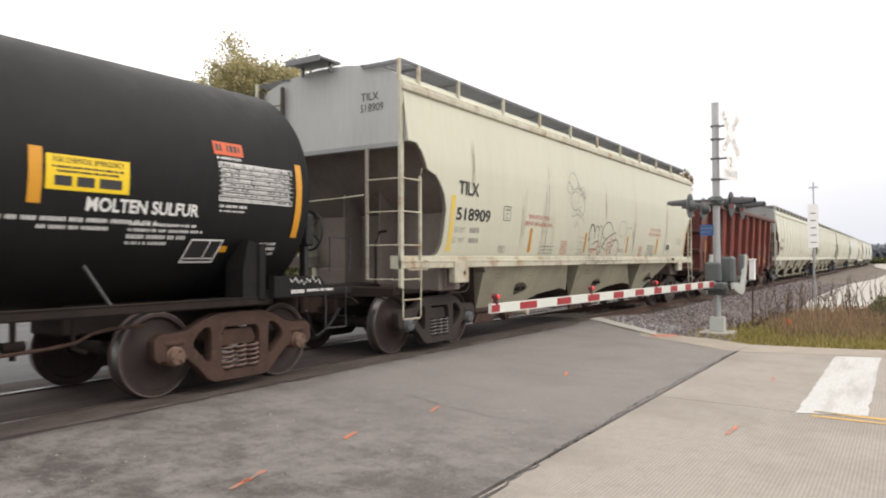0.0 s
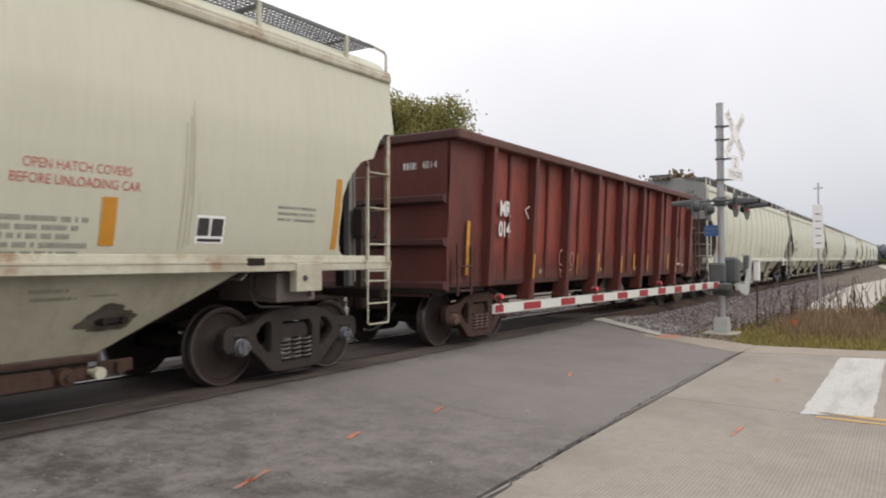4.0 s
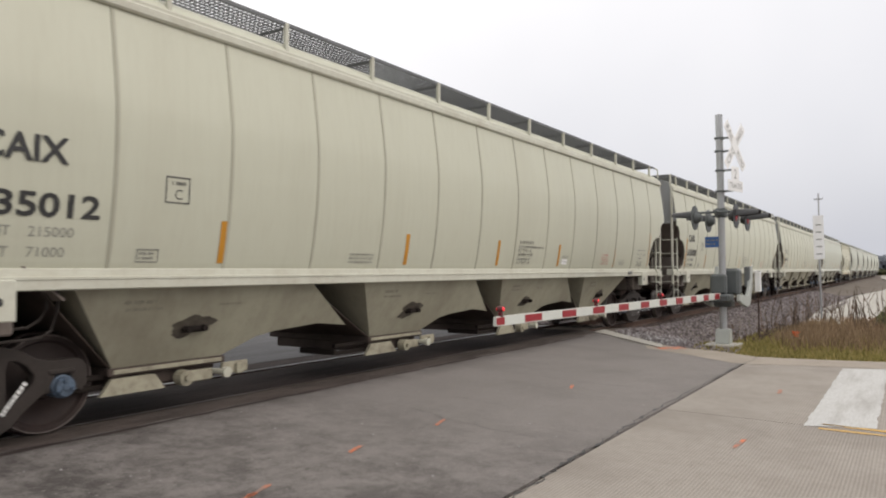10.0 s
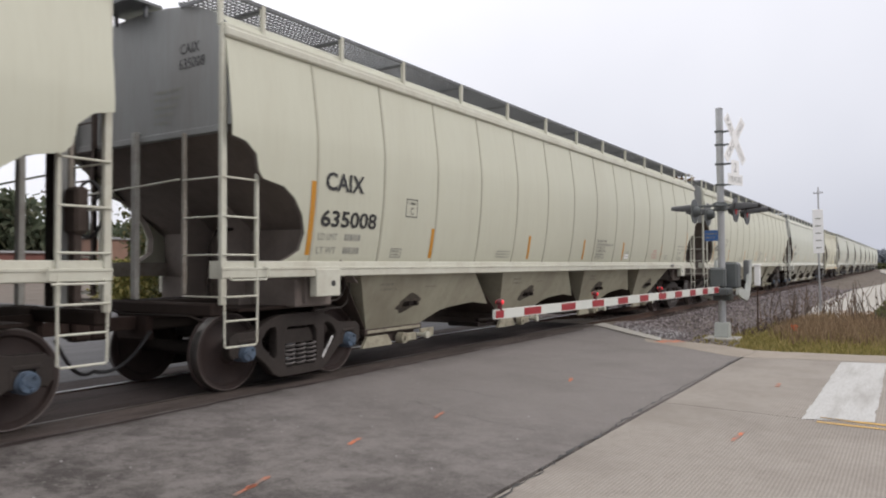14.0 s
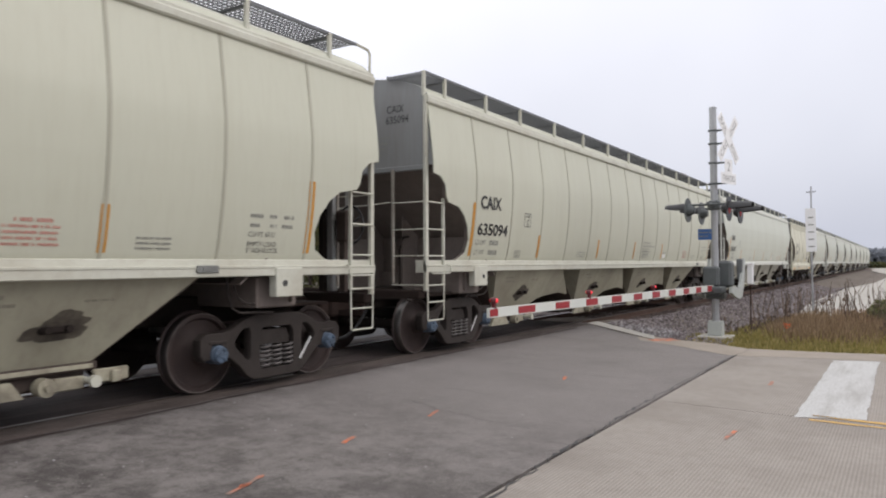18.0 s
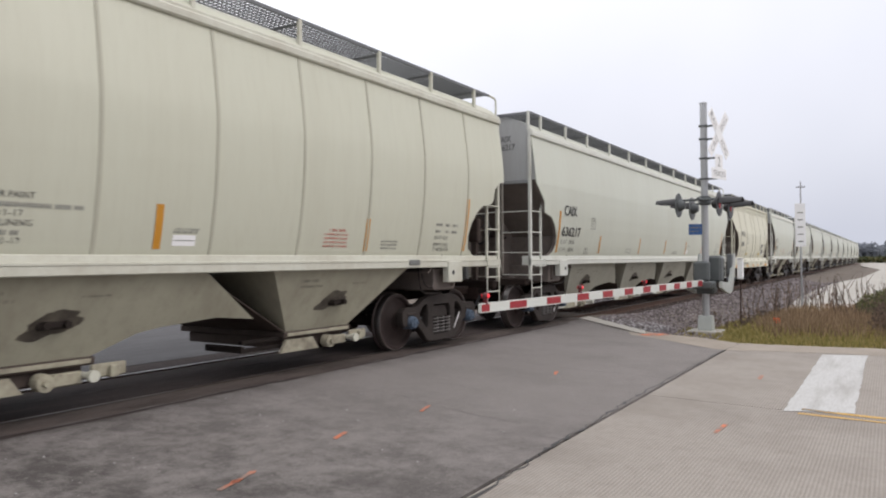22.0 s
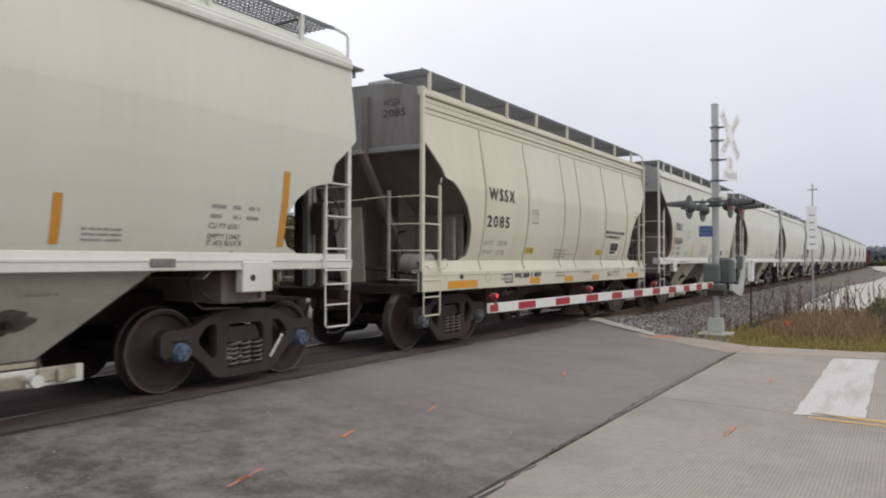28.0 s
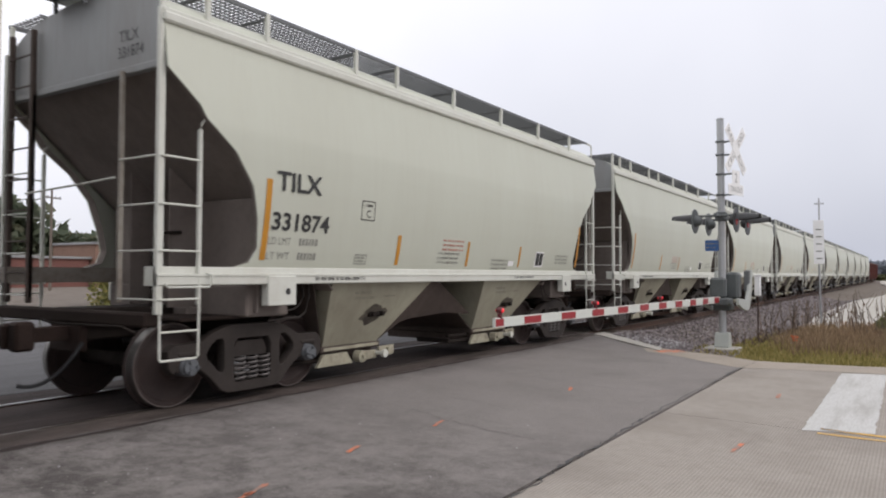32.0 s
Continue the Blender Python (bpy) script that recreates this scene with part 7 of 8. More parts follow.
# ---- black tank car ----
TANK_R, TANK_Z = 1.37, 2.37


def on_tank(geo, x, z, off=0.006):
    return mapped(geo, lambda a, b, c: (a + x, -math.sqrt(max(0.01, TANK_R ** 2 - (c + z - TANK_Z) ** 2)) - off, c + z))


def tall(x0, x1, z0, z1, n=8):
    zs = np.linspace(z0, z1, n)
    return [(x, 0, float(z)) for z in zs for x in (x0, x1)], [(2 * i, 2 * i + 1, 2 * i + 3, 2 * i + 2) for i in range(n - 1)]


def tank_car(label, u, L):
    """Rear coupler end at x = 0 of the car; it runs to -L."""
    car = thing("tank_car", label, "freight car")
    r, end = TANK_R, -0.76
    prof = []
    for k in range(7):
        a = radians(90 * k / 6)
        prof.append((r * math.sin(a), end + 0.32 * math.cos(a)))
    prof += [(r, -L + 0.9)] + [(r * math.sin(radians(90 - 15 * k)), -L + 0.9 - 0.45 * math.sin(radians(15 * k))) for k in range(1, 7)]
    part("tank", moved(lathe(prof, 64, "x"), Matrix.Translation((0, 0, TANK_Z))), "tank", car, "black insulated steel tank", smooth=True)
    for x in (-7.2, -10.4):
        part("jacket_band", moved(lathe([(r - 0.005, x - 0.03), (r + 0.006, x - 0.03), (r + 0.006, x + 0.03), (r - 0.005, x + 0.03)], 64, "x"), Matrix.Translation((0, 0, TANK_Z))), "tank", car, smooth=True)
    part("manway", join(moved(lathe([(0.5, 0), (0.5, 0.35), (0.0, 0.40)], 20, "z"), Matrix.Translation((-6.4, 0, TANK_Z + r - 0.03)))), "tank", car)
    for s in (-1, 1):
        part("side_sill", join(box(-L + 1.4, -1.35, s * 1.33, s * 1.39, 0.98, 1.075, 0.012), box(-L + 1.4, -1.35, s * 1.25, s * 1.40, 1.065, 1.08, 0.004)), "under", car)
        part("saddle", join(prism([(-1.82, 1.06), (-1.55, 1.06), (-1.55, 1.66), (-1.66, 1.72), (-1.74, 1.74), (-1.82, 1.40)], s * 1.05, s * 1.38)), "black_dull", car, "heavy black saddle bracket")
        part("saddle_flange", box(-1.60, -1.50, s * 1.35, s * 1.42, 1.04, 1.70, 0.012), "black_dull", car)
        part("end_platform_edge", join(prism([(-1.44, 1.06), (-0.46, 1.06), (-0.46, 1.12), (-0.66, 1.30), (-1.44, 1.32)], s * 1.38, s * 1.50), box(-0.5, 0.02, s * 1.36, s * 1.46, 1.06, 1.14, 0.01)), "black_dull", car)
        part("grab_iron", tube([(-0.05, s * 1.48, 1.36), (-0.05, s * 1.48, 1.80), (-0.45, s * 1.48, 1.80), (-0.45, s * 1.48, 1.36)], 0.015, 6), "black", car)
        part("sill_step", tube([(-0.10, s * 1.45, 1.14), (-0.10, s * 1.45, 0.62), (-0.50, s * 1.45, 0.62), (-0.50, s * 1.45, 1.14)], 0.018, 6), "black", car)
        for x in (-3.43, -6.1):
            part("sill_strut", tube([(x, s * 1.36, 1.06), (x - 0.22, s * 1.24, 1.46)], 0.022, 6), "black", car)
    part("draft_sill", box(-3.4, 0.0, -0.35, 0.35, 0.72, 1.12, 0.02), "under", car)
    part("bolster_deck", join(box(-2.05, -1.5, -1.25, 1.25, 0.98, 1.05, 0.01), box(-1.5, 0.0, -1.40, 1.40, 1.06, 1.12, 0.01)), "black_dull", car)
    # steam line that dips past the truck, and the outlet valves under the belly
    line = [(-5.6, 0.60), (-4.7, 0.66), (-3.9, 0.70), (-3.65, 0.73), (-3.5, 0.80), (-3.3, 0.83), (-2.95, 0.84)]
    part("heater_pipe", tube([(x, -1.12, z) for x, z in line], 0.018, 8), "truck_rust", car, smooth=True)
    part("heater_pipe", tube([(-3.62, -1.0, 0.98), (-3.62, -1.0, 0.66), (-3.45, -0.9, 0.60)], 0.026, 8), "under", car)
    valve = part("valve_box", join(box(-4.85, -4.40, -1.20, -0.85, 0.72, 0.98, 0.02), tube([(-4.6, -1.28, 0.86), (-4.6, -1.18, 0.86)], 0.10, 12), tube([(-4.95, -1.05, 0.55), (-4.95, -1.05, 1.0)], 0.06, 10)), "truck_rust", car, "rusty outlet valve housing")
    part("valve_stem", join(tube([(-4.2, -1.05, 0.62), (-4.2, -1.05, 1.0)], 0.03, 8), tube([(-4.30, -1.05, 0.74), (-4.10, -1.05, 0.74)], 0.05, 10)), "under", valve)
    # markings
    part("reflective_stripe", on_tank(tall(-4.22, -4.10, 2.02, 2.52), 0, 0), "yellow", car, "amber reflective stripe")
    part("reflective_stripe", on_tank(tall(-0.96, -0.86, 1.79, 2.70, 14), 0, 0), "yellow", car, "amber reflective stripe")
    dec = part("emergency_decal", on_tank(tall(-4.07, -3.25, 2.15, 2.47), 0, 0), "yellow_clean", car, "yellow emergency decal with black print")
    part("decal_words", on_tank(letters("FOR CHEMICAL EMERGENCY", 0.05, 0.7), -4.01, 2.40, 0.010), "ink", dec)
    tagged(part("decal_print", on_tank(join(bars([(0, -0.05, 0.7, 0.02), (0.04, -0.09, 0.6, 0.02)], 2, 1.0), rect(0.02, 0.18, -0.21, -0.12), rect(0.23, 0.40, -0.21, -0.12), rect(0.45, 0.68, -0.21, -0.12)), -4.01, 2.40, 0.010), "ink", dec), kind="stuff")
    part("stencil", on_tank(letters("MOLTEN SULFUR", 0.125, 1.28, 0.005), -3.68, 1.98), "ink_white", car, "white stencilled words")
    tagged(part("small_print", on_tank(bars([(-4.6, 1.87, 1.7, 0.04), (-3.2, 1.86, 0.8, 0.03), (-4.1, 1.80, 0.7, 0.035), (-3.2, 1.80, 0.9, 0.03), (-3.2, 1.73, 0.7, 0.04), (-3.2, 1.67, 0.5, 0.03), (-2.13, 2.10, 0.38, 0.03), (-2.13, 2.05, 0.36, 0.02), (-1.42, 1.69, 0.25, 0.03), (-1.42, 1.63, 0.27, 0.03), (-1.43, 1.57, 0.28, 0.03), (-1.43, 1.51, 0.15, 0.03)], 31), 0, 0), "ink_white", car, "small unreadable white print"), kind="stuff")
    tab = [hollow(0, 1.12, 0, 0.44, 0.012)] + [rect(0, 1.12, 0.055 * k, 0.055 * k + 0.008) for k in range(1, 8)] + [rect(x, x + 0.008, 0, 0.44) for x in (0.4, 0.62, 0.85)] + [bars([(0.03, 0.055 * k + 0.016, 1.05, 0.026) for k in range(8)], 7)]
    part("data_table", on_tank(join(*tab), -2.15, 2.17), "ink_white", car, "white printed test table")
    part("placard", on_tank(tall(0, 0.42, 0, 0.15, 4), -2.20, 2.69), "orange_vinyl", car, "orange placard with dark print")
    part("placard_print", on_tank(bars([(0.03, 0.04, 0.36, 0.08)], 9), -2.20, 2.69, 0.010), "ink", car)
    part("small_print", on_tank(bars([(0.0, 0, 0.35, 0.03)], 9), -2.17, 2.64), "ink_white", car)
    part("placard_holder", on_tank(mapped(join(hollow(0, 0.44, 0, 0.26, 0.018), rect(0.03, 0.41, 0.042, 0.056), rect(0.26, 0.274, 0.06, 0.24)), lambda a, b, c: (a + c * 0.22, b, c)), -2.49, 1.48, 0.03), "ink_white", car, "empty metal placard holder")
    part("holder_plate", on_tank(mapped(rect(0, 0.44, 0, 0.26), lambda a, b, c: (a + c * 0.22, b, c)), -2.49, 1.48, 0.022), "black", car)
    part("yellow_tag", on_tank(rect(0, 0.12, 0, 0.07), -2.02, 1.60, 0.012), "yellow", car)
    part("reporting_bars", mapped(join(bars([(-1.17, 1.10, 0.22, 0.045), (-0.90, 1.115, 0.5, 0.03)], 6)), lambda a, b, c: (a, -1.512, c)), "ink_white", car)
    hub = Vector((-0.10, -0.71, 1.92))
    spoke = lambda a, q: (hub.x, hub.y + q * math.cos(radians(a)), hub.z + q * math.sin(radians(a)))
    bw = part("brake_wheel", join(tube([spoke(a, 0.28) for a in range(0, 361, 20)], 0.018, 6), *[tube([tuple(hub), spoke(a, 0.28)], 0.013, 5) for a in (0, 72, 144, 216, 288)]), "black", car, "black iron handbrake wheel")
    part("brake_housing", join(box(-0.26, -0.12, -0.85, -0.57, 1.70, 2.14, 0.03), box(-0.24, -0.16, -0.77, -0.65, 1.14, 1.72, 0.01)), "black", bw)
    part("hand_scrawl", mapped(scrawl([[(-1.19 + 0.05 * k, 1.25 + 0.03 * (-1) ** k + 0.02 * math.sin(k)) for k in range(12)]], 0.012), lambda a, b, c: (a, -1.505, c)), "ink_white", car, "white chalk scrawl")
    narrow(car, 0.90)
    wheels = add_truck(car, -1.78, "truck_rust", "cap_rust") + add_truck(car, -L + 1.78, "truck_rust", "cap_rust")
    add_coupler(car, 0.0, 1)
    add_coupler(car, -L, -1)
    keep(car, u, wheels)


tank_car("black tank car with yellow stripes and white stencils", 7.50, 14.5)


# ---- crossing signal, signs ----
ARM_Z = 1.09
def crossing_signal(x, y):
    z = -0.07
    t = thing("crossing_signal", "aluminium railway crossing mast with flashing lights and lowered gate", "crossing signal", at=pose(x, y, z))
    part("foundation", box(-0.34, 0.34, -0.34, 0.34, -0.45, 0.03, 0.02), "concrete_light", t, "low concrete footing")
    part("mast_base", join(prism([(-0.17, 0.03), (0.17, 0.03), (0.17, 0.06), (0.115, 0.30), (0.095, 0.34), (-0.095, 0.34), (-0.115, 0.30), (-0.17, 0.06)], -0.14, 0.14)), "pale_green", t, "weathered pale cast mast base")
    lean = -0.018
    part("mast", tube([(0, 0, 0.1), (lean * 2, 0, 2.5), (lean * 4.87, 0.0, 4.87)], 0.074, 16), "silver", t, "brushed aluminium mast", smooth=True)
    part("mast_cap", moved(lathe([(0.078, 0), (0.078, 0.03), (0.0, 0.06)], 14, "z"), Matrix.Translation((lean * 4.87, 0, 4.86))), "silver", t)
    # gate mechanism and counterweights
    mech = part("gate_mechanism", join(box(-0.42, 0.10, -0.20, 0.22, 0.92, 1.08, 0.03), box(0.09, 0.46, -0.30, 0.02, 1.05, 1.62, 0.05), box(-0.30, -0.09, -0.12, 0.20, 1.08, 1.50, 0.04), box(-0.10, 0.30, -0.18, 0.18, 0.80, 0.95, 0.03)), "box_dark", t, "dark cast gate motor housing")
    for dy in (-0.40, 0.30):
        c = cutout([[(-0.5, 0.96), (-0.2, 0.88), (0.35, 0.80), (0.62, 0.86), (0.86, 1.20), (0.98, 1.66), (0.80, 1.66), (0.62, 1.24), (0.38, 1.02), (-0.2, 1.06), (-0.5, 1.08)]], 0.05, 0.008)
        part("counterweight_arm", moved(c, Matrix.Translation((0, dy, 0))), "pale_green", t, "pale curved counterweight arm", smooth=True)
    part("counterweight", join(box(0.66, 1.0, -0.42, -0.30, 1.20, 1.66, 0.02)), "box_grey", t)
    # boom
    def slab(a, b, grow, y):
        mid, half = (lambda s: ARM_Z - 0.018 - 0.0058 * (s + 5)), (lambda s: 0.046 + 0.0022 * (s + 10) + grow)
        return prism([(a, mid(a) - half(a)), (b, mid(b) - half(b)), (b, mid(b) + half(b)), (a, mid(a) + half(a))], -y, y)
    arm = part("gate_arm", join(slab(-9.98, -0.40, 0.0, 0.015), slab(-3.6, -0.3, -0.012, 0.022)), "gate_white", t, "white gate arm with red bands")
    x0 = -9.97
    while x0 < -0.8:
        w = 0.16 if x0 < -9.9 else 0.40
        part("red_band", slab(x0, x0 + w, -0.011, 0.025 if x0 > -3.7 else 0.019), "gate_red", arm)
        x0 += 0.61 if x0 < -9.9 else 0.945
    for lx in (-9.86, -7.33, -4.52):
        up = 0.012 - 0.004 * (lx + 5)
        lamp = part("gate_lamp", join(box(lx - 0.02, lx + 0.02, -0.02, 0.02, ARM_Z + up + 0.01, ARM_Z + up + 0.07, 0.006), moved(lathe([(0.026, -0.03), (0.034, 0.0), (0.026, 0.03)], 14), Matrix.Translation((lx, 0, ARM_Z + up + 0.095)))), "lamp_body", t, "red gate lamp")
        for d in (-1, 1):
            part("lens", moved(lathe([(0.024, d * 0.03), (0.018, d * 0.04), (0.0, d * 0.043)], 14), Matrix.Translation((lx, 0, ARM_Z + up + 0.095))), "lamp_red", lamp, "lit red lens")
    # flashing lights, two pairs back to back
    part("crossarm", join(tube([(-0.66, 0.0, 2.80), (0.66, 0.0, 2.80)], 0.035, 10), box(-0.14, 0.06, -0.12, 0.12, 2.70, 2.90, 0.03), tube([(-0.6, -0.42, 2.78), (-0.6, 0.42, 2.78)], 0.025, 8), tube([(0.6, -0.42, 2.78), (0.6, 0.42, 2.78)], 0.025, 8)), "box_dark", t)
    for d in (-1, 1):
        for k in (-0.60, 0.60):
            at = Matrix.Translation((k, d * 0.40, 2.68)) @ pose(0, 0, 0, 0, 0, -3)
            disc = lathe([(0.0, 0.0), (0.255, 0.0), (0.255, d * 0.012), (0.0, d * 0.012)], 28)
            fl = part("flasher", moved(join(disc, lathe([(0.0, -d * 0.14), (0.07, -d * 0.13), (0.11, -d * 0.06), (0.12, 0.0)], 20)), at), "black" if d < 0 else "box_dark", t, "round crossing light on a dark disc", smooth=True)
            part("lens", moved(lathe([(0.105, d * 0.016), (0.07, d * 0.03), (0.0, d * 0.036)], 20), at), "lens_red", fl, "deep red lens with a faint added glow")
            vis = []
            n = 10
            for j in range(n + 1):
                a = radians(5 + 170 * j / n)
                for dist in (0.02, 0.46):
                    vis.append(((0.17 if dist < 0.1 else 0.13) * math.cos(a), d * dist, (0.17 if dist < 0.1 else 0.10) * math.sin(a) + (0.02 if dist > 0.1 else -0.02)))
            part("visor", moved((vis, [(2 * j, 2 * j + 1, 2 * j + 3, 2 * j + 2) for j in range(n)]), at), "black", fl, "black sheet-metal visor")
    # crossbuck and track count sign, on brackets
    for zz in (4.39, 4.11, 3.70, 3.26):
        part("bracket", join(box(lean * zz - 0.08, lean * zz + 0.08, -0.09, 0.09, zz - 0.02, zz + 0.02, 0.006), box(lean * zz - 0.02, lean * zz + 0.02, -0.29, -0.05, zz - 0.018, zz + 0.018, 0.005)), "box_dark", t)
    turn = Matrix.Translation((-0.06, -0.30, 4.20)) @ pose(0, 0, 0, 0, 0, -14)
    for k, (a, words) in enumerate(((48, "CROSSING"), (-48, "RAILROAD"))):
        m = turn @ Matrix.Translation((0, -0.008 * k, 0)) @ pose(0, 0, 0, 0, a, 0).inverted()
        b = part("crossbuck_board", moved(box(-0.61, 0.61, -0.004, 0.004, -0.115, 0.115, 0.002), m), "sign_white", t, "white crossbuck board")
        if k == 0:
            part("board_letters", moved(mapped(letters(words, 0.13, 1.04), lambda x, y, z: (x - 0.52, -0.007, z - 0.065)), m), "sign_glare", b)
        else:
            for half, x in (("RAIL", -0.55), ("ROAD", 0.15)):
                part("board_letters", moved(mapped(letters(half, 0.14, 0.40), lambda q, y, z: (q + x, -0.007, z - 0.07)), m), "sign_glare", b)
    m = Matrix.Translation((-0.05, -0.30, 3.36)) @ pose(0, 0, 0, 0, 0, -14)
    c = part("track_count_sign", moved(cutout([[(-0.34, -0.12), (0.34, -0.12), (0.34, 0.11), (0.17, 0.11), (0.17, 0.40), (-0.17, 0.40), (-0.17, 0.11), (-0.34, 0.11)]], 0.006, 0.001), m), "sign_white", t, "white track count sign")
    part("sign_letters", moved(join(mapped(letters("2", 0.20), lambda x, y, z: (x - 0.08, -0.008, z + 0.15)), mapped(letters("TRACKS", 0.12, 0.56), lambda x, y, z: (x - 0.28, -0.008, z - 0.06))), m), "sign_glare", c)
    s = part("blue_sign", box(-0.086, -0.08, 0.04, 0.33, 2.07, 2.30, 0.002), "blue", t, "blue notice plate")
    tagged(part("sign_print", mapped(bars([(0.08, 2.21, 0.24, 0.03), (0.08, 2.13, 0.20, 0.03)], 3), lambda x, y, z: (-0.09, 0.385 - x, z)), "ink_faint", s), kind="stuff")
    return t


crossing_signal(16.05, -4.43)


def roadside_sign(x, y):
    z = ground_z(x, y)
    t = thing("roadside_sign", "narrow white sign with dark print on a steel post", "sign", at=pose(x, y, z, 0, -1.0, -68))
    part("post", join(box(-0.02, 0.02, -0.03, 0.03, -0.3, 3.4, 0.005)), "galv", t)
    b = part("board", box(-0.15, 0.15, -0.040, -0.034, 2.10, 3.42, 0.002), "sign_white", t, "white sign board")
    for k in range(5):
        part("board_print", mapped(rect(-0.08, 0.08, 2.24 + 0.22 * k, 2.24 + 0.22 * k + 0.035), lambda a, q, c: (a, -0.044, c)), "ink_faint", b, "grey unreadable print")


roadside_sign(24.4, -5.50)


def case(x, y, w, d, h, z0, label, name, look_):
    t = thing(name, label, "cabinet", at=pose(x, y, ground_z(x, y)))
    part("body", box(-w / 2, w / 2, -d / 2, d / 2, z0, z0 + h, 0.02), look_, t)
    part("post", tube([(0, 0, -0.1), (0, 0, z0 + 0.02)], 0.016, 8), "truck_rust", t)
    part("lid", box(-w / 2 - 0.02, w / 2 + 0.02, -d / 2 - 0.02, d / 2 + 0.02, z0 + h, z0 + h + 0.03, 0.01), look_, t)


case(19.2, -4.60, 0.13, 0.14, 0.50, 1.25, "white junction box on a post", "junction_box", "sign_white")


def marker_flag(x, y):
    z = ground_z(x, y)
    t = thing("marker_flag", "small orange survey flag standing in the grass", "marker flag", at=pose(x, y, z))
    part("wire", tube([(0, 0, -0.05), (0.01, 0, 0.42)], 0.004, 5), "galv", t)
    part("flag", ([(0.01, 0, 0.42), (0.01, 0, 0.30), (-0.02, -0.07, 0.30), (0.03, -0.14, 0.29), (0.03, -0.14, 0.41), (-0.02, -0.07, 0.42)], [(0, 1, 2, 5), (5, 2, 3, 4)]), "orange_flag", t, "orange plastic flag")


M["orange_flag"] = mat("orange_plastic", (0.85, 0.16, 0.05), 0.5, amount=0.2)
marker_flag(17.0, -5.62)


# ---- background ----
def tree(label, x, y, h, spread, leaf, seed, base=0.35, leaves=5200, size=0.17):
    rng = random.Random(seed)
    z = ground_z(x, y)
    t = thing("tree", label, "tree", "trees behind the track", at=pose(x, y, z))
    tr = tube([(0, 0, -0.3), (0.05, 0, h * 0.2), (0.1, 0.1, h * 0.45), (0.0, 0.1, h * 0.75)], [h * 0.022, h * 0.018, h * 0.013, h * 0.005], 9)
    limbs, tips = [], []
    for k in range(15):
        a, s = rng.uniform(0, 6.28), rng.uniform(base, 0.75)
        r = spread * rng.uniform(0.55, 1.0) * (1.15 - 0.5 * abs(s - 0.5))
        p0 = Vector((0.05, 0.05, h * s))
        p2 = p0 + Vector((math.cos(a) * r, math.sin(a) * r, h * rng.uniform(0.12, 0.28)))
        p1 = p0.lerp(p2, 0.5) + Vector((0, 0, h * 0.02))
        limbs.append(tube([p0, p1, p2], [h * 0.008, h * 0.005, h * 0.002], 5))
        tips += [p2, p1.lerp(p2, 0.5), p1]
    tips += [Vector((rng.uniform(-0.4, 0.4) * spread, rng.uniform(-0.4, 0.4) * spread, h * rng.uniform(0.72, 0.97))) for _ in range(9)]
    for _ in range(46):
        v = Vector((rng.gauss(0, 1), rng.gauss(0, 1), rng.gauss(0, 1))).normalized() * rng.uniform(0.45, 1.0)
        tips.append(Vector((v.x * spread * 0.82, v.y * spread * 0.82, h * 0.76 + v.z * h * 0.20)))
    part("trunk", join(tr, *limbs), "bark", t, "dark trunk with limbs")
    p, f = [], []
    for _ in range(leaves):
        c = rng.choice(tips)
        g = spread * 0.13
        q = c + Vector((rng.gauss(0, g), rng.gauss(0, g), rng.gauss(0, g * 0.75)))
        s = size * rng.uniform(0.6, 1.5)
        n1 = Vector((rng.gauss(0, 1), rng.gauss(0, 1), rng.gauss(0, 1))).normalized() * s
        n2 = n1.cross(Vector((rng.gauss(0, 1), rng.gauss(0, 1), rng.gauss(0, 1)))).normalized() * s * 0.7
        k = len(p)
        p += [tuple(q - n1), tuple(q + n2), tuple(q + n1), tuple(q - n2)]
        f.append((k, k + 1, k + 2, k + 3))
    part("crown", (p, f), leaf, t, "uneven leafy crown")
    return t


tree("tall autumn tree with thinning yellow-brown leaves", 28.2, 23.0, 14.4, 3.1, "leaf_autumn", 1, leaves=36000, size=0.075)
tree("broad green tree starting to turn", 43.6, 23.0, 13.9, 3.9, "leaf_green", 2, leaves=50000, size=0.09)
tree("far brown autumn tree", 150.0, 34.0, 19.2, 5.0, "leaf_brown", 3, leaves=6000, size=0.36)


def woods(name, label, line, height, depth, count, size, seed, leaf):
    """A far belt of trees as leafy clumps, with an uneven top."""
    rng = random.Random(seed)
    p, f = [], []
    for _ in range(count):
        t = rng.random() * (len(line) - 1)
        i = min(int(t), len(line) - 2)
        a, b = Vector(line[i]), Vector(line[i + 1])
        c = a.lerp(b, t - i)
        top = height * (0.72 + 0.35 * noise.noise((c.x * 0.10, c.y * 0.10, seed)) + 0.18 * noise.noise((c.x * 0.4, c.y * 0.4, seed)))
        q = Vector((c.x + rng.uniform(-1, 1) * depth, c.y + rng.uniform(-1, 1) * depth, -0.5 + top * rng.random() ** 0.7))
        s = size * rng.uniform(0.6, 1.5)
        n1 = Vector((rng.gauss(0, 1), rng.gauss(0, 1), rng.gauss(0, 1))).normalized() * s
        n2 = n1.cross(Vector((rng.gauss(0, 1), rng.gauss(0, 1), rng.gauss(0, 1)))).normalized() * s * 0.8
        k = len(p)
        p += [tuple(q - n1), tuple(q + n2), tuple(q + n1), tuple(q - n2)]
        f.append((k, k + 1, k + 2, k + 3))
    tagged(part(name, (p, f), leaf), label, "woods", kind="stuff")


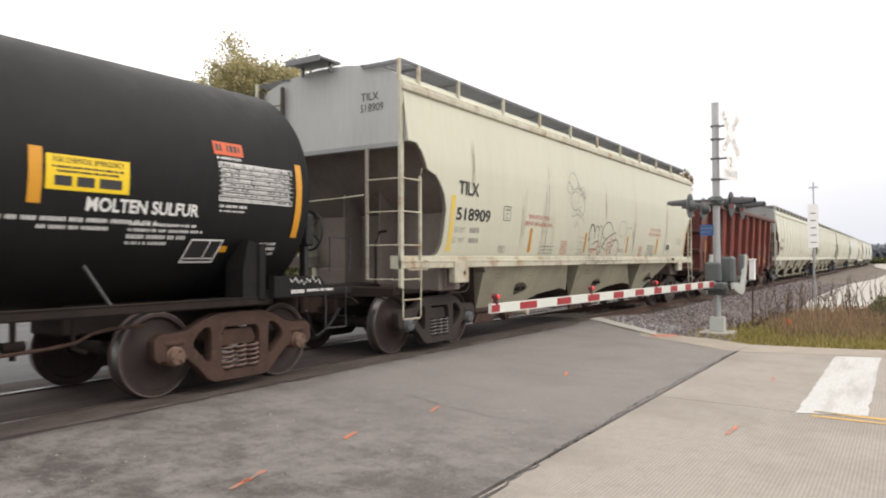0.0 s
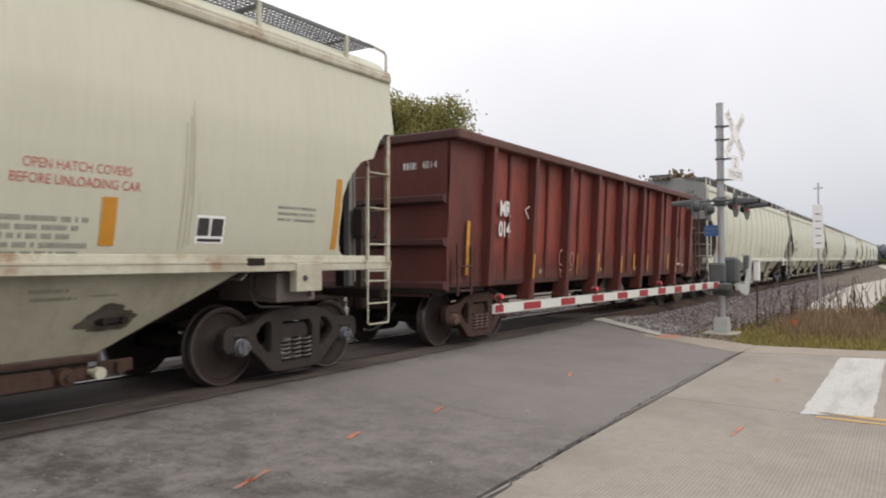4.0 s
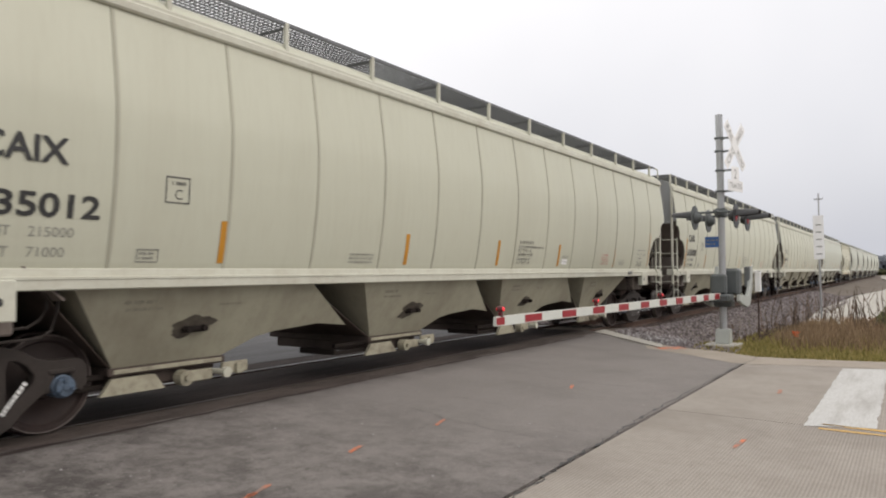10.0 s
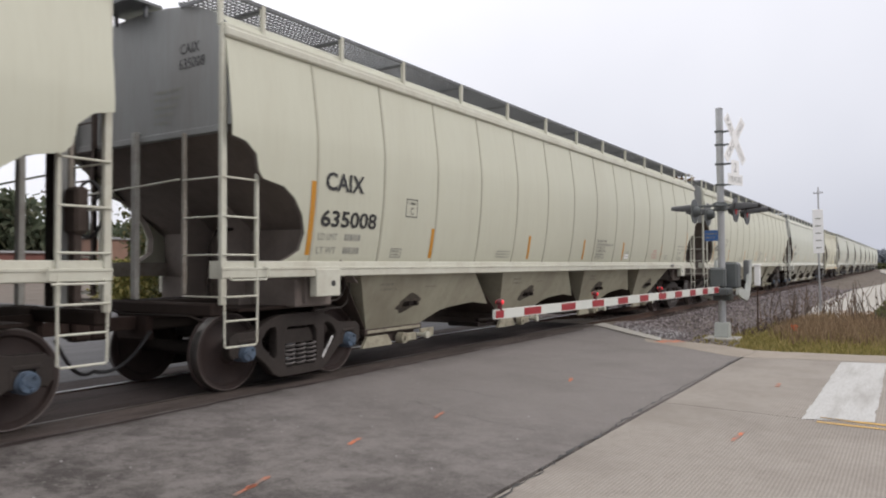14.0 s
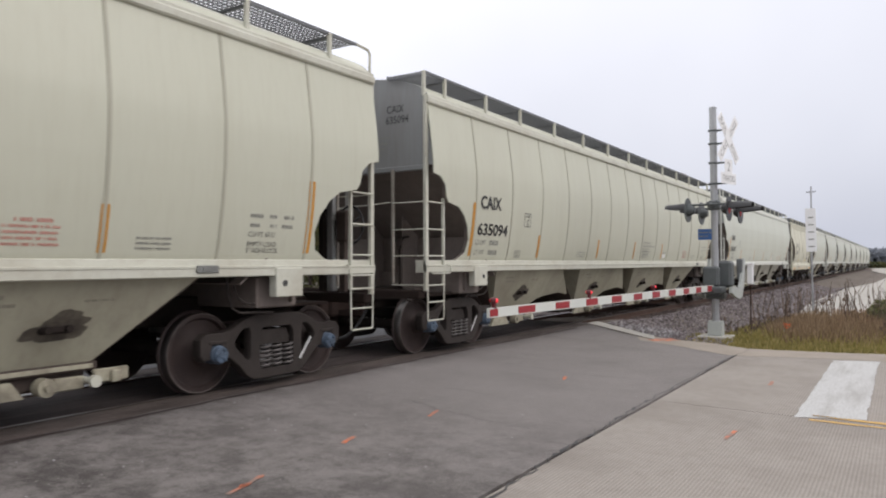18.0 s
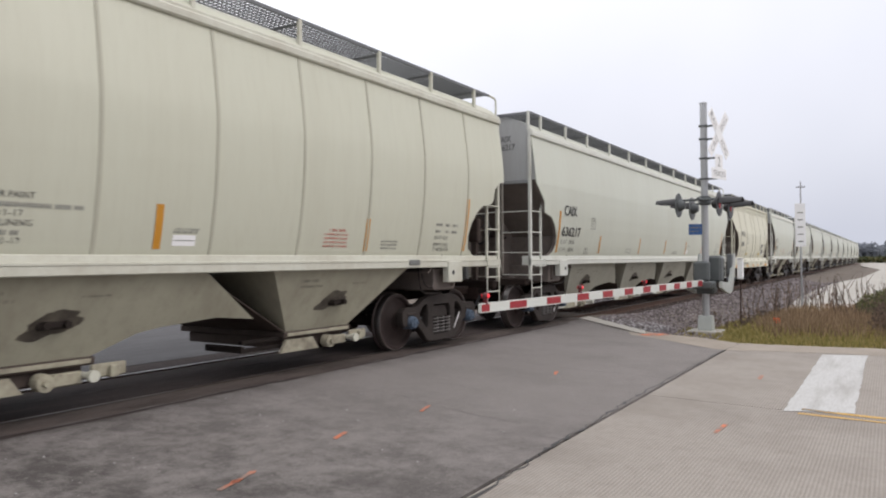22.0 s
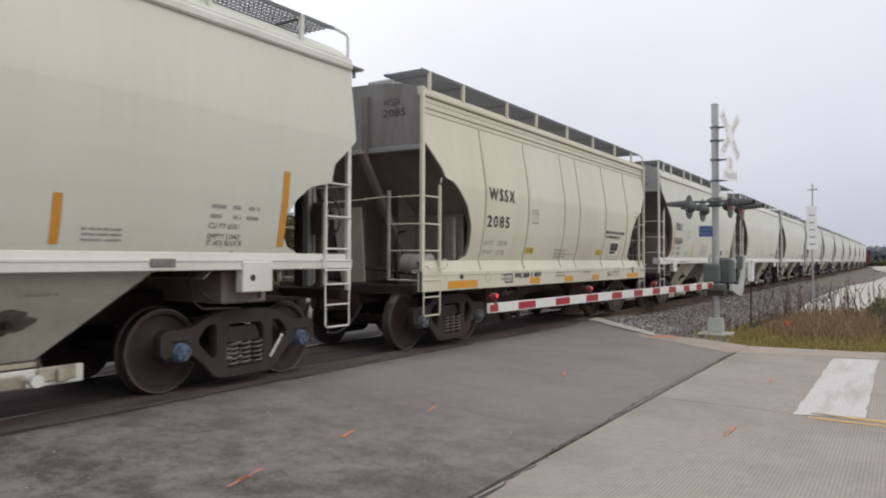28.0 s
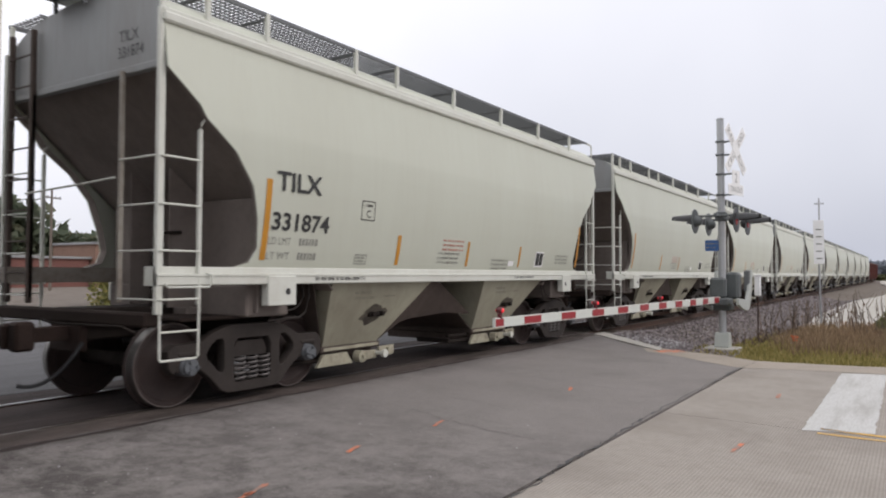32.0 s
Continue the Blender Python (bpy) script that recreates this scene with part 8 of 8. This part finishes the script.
woods("far_woods", "distant belt of dull green trees", [(-60, 105), (20, 105), (90, 104), (200, 100)], 13.0, 4.0, 25000, 0.75, 7, "leaf_far")
woods("far_woods", "wooded rise on the horizon, tinted blue-grey for haze", [(560, 60), (620, 10), (660, -80), (680, -200)], 13.0, 12.0, 14000, 1.8, 8, "leaf_haze")
woods("far_woods", "low dark hedge beyond the gravel lot", [(252, 4), (262, -30), (270, -90)], 2.4, 2.0, 6000, 0.45, 18, "leaf_bush")
woods("roadside_bushes", "green bushes beyond the tracks", [(25.2, 28), (28, 27), (34, 28), (44, 31)], 7.4, 1.8, 32000, 0.12, 9, "leaf_bush")
woods("roadside_bushes", "low yellow-green bushes beside the buildings", [(22.6, 28.6), (25.0, 28.2)], 3.6, 0.9, 6000, 0.10, 19, "leaf_green")


def building(label, x, y, w, d, h, look_, gable=False):
    t = thing("house", label, "building", at=pose(x, y, ground_z(x, y)))
    wall = part("wall", box(0, w, 0, d, -0.4, h, 0.02), look_, t, "brick walls")
    part("roof", join(box(-0.3, w + 0.3, -0.3, d + 0.3, h, h + 0.3, 0.03)), "roofing", t, "flat grey roof edge")
    for k in range(max(1, int(w / 3))):
        cx = 1.3 + 3.0 * k
        win = part("window", box(cx - 0.6, cx + 0.6, -0.04, 0.05, 1.0, 2.3, 0.01), "sign_white", t, "white window frame")
        part("pane", box(cx - 0.5, cx + 0.5, -0.055, -0.03, 1.1, 2.2, 0.004), "black", win, "dark pane")


building("low red brick building with a flat roof", 33, 80, 19, 10, 3.5, "brick")
building("taller tan brick block beside the low building", 52.2, 79, 4.6, 10, 5.4, "tan_wall")


def utility_pole(label, x, y, h, turn, wide=1.0, look_="pole_wood"):
    t = thing("utility_pole", label, "utility pole", "utility poles", at=pose(x, y, ground_z(x, y), 0, 0, turn))
    part("pole", tube([(0, 0, -0.4), (0, 0, h)], [0.16, 0.10], 10), look_, t)
    part("crossarm", box(-1.2 * wide, 1.2 * wide, -0.06, 0.06, h - 1.0, h - 0.86, 0.01), look_, t)
    for dx in (-1.1 * wide, -0.5 * wide, 0.5 * wide, 1.1 * wide):
        part("insulator", moved(lathe([(0.05, 0), (0.06, 0.05), (0.03, 0.16), (0.0, 0.17)], 8, "z"), Matrix.Translation((dx, 0, h - 0.86))), "box_grey", t)


utility_pole("weathered wooden utility pole with a crossarm", 38.5, 64.0, 10.2, 20)
utility_pole("distant utility pole with a crossarm, paled for haze", 128.0, 4.4, 13.9, 70, 0.6, "pole_pale")
woods("verge_weeds", "leafy green weeds at the back of the verge", [(21.0, -7.9), (23.5, -7.5), (26, -7.7), (31, -8.4)], 1.15, 0.6, 12000, 0.035, 12, "leaf_bush")
woods("verge_weeds", "dark green and brown weeds at the road's edge", [(15.4, -9.2), (16.2, -8.4), (17.6, -7.9), (19.6, -7.7)], 0.62, 0.40, 15000, 0.022, 14, "leaf_bush")
woods("verge_weeds", "red-brown seeding weeds in the verge", [(19.5, -6.6), (22.5, -6.9), (25, -7.2), (28, -6.2)], 0.85, 0.55, 5200, 0.028, 13, "leaf_seed")


# ---- what moves: the train rolls by at a steady speed ----
def motions():
    for car, u, wheels in CARS:
        far = u > BEND_AT - 20
        ts = [32.0 * k / (32 if far else 8) for k in range((32 if far else 8) + 1)]
        rows = []
        for t in ts:
            x, y, a = along(u - SPEED * t)
            rows.append((t, pose(x - TRACK_Y * math.sin(radians(a)), y + TRACK_Y * math.cos(radians(a)), 0, 0, 0, a)))
        walk(car, rows)
        for w, x in wheels:
            start = random.uniform(0, 360)
            n = 256
            walk(w, [(32.0 * k / n, pose(x, 0, AXLE_Z, 0, start - math.degrees(SPEED * 32.0 * k / n / R_WHEEL), 0)) for k in range(n + 1)])


motions()
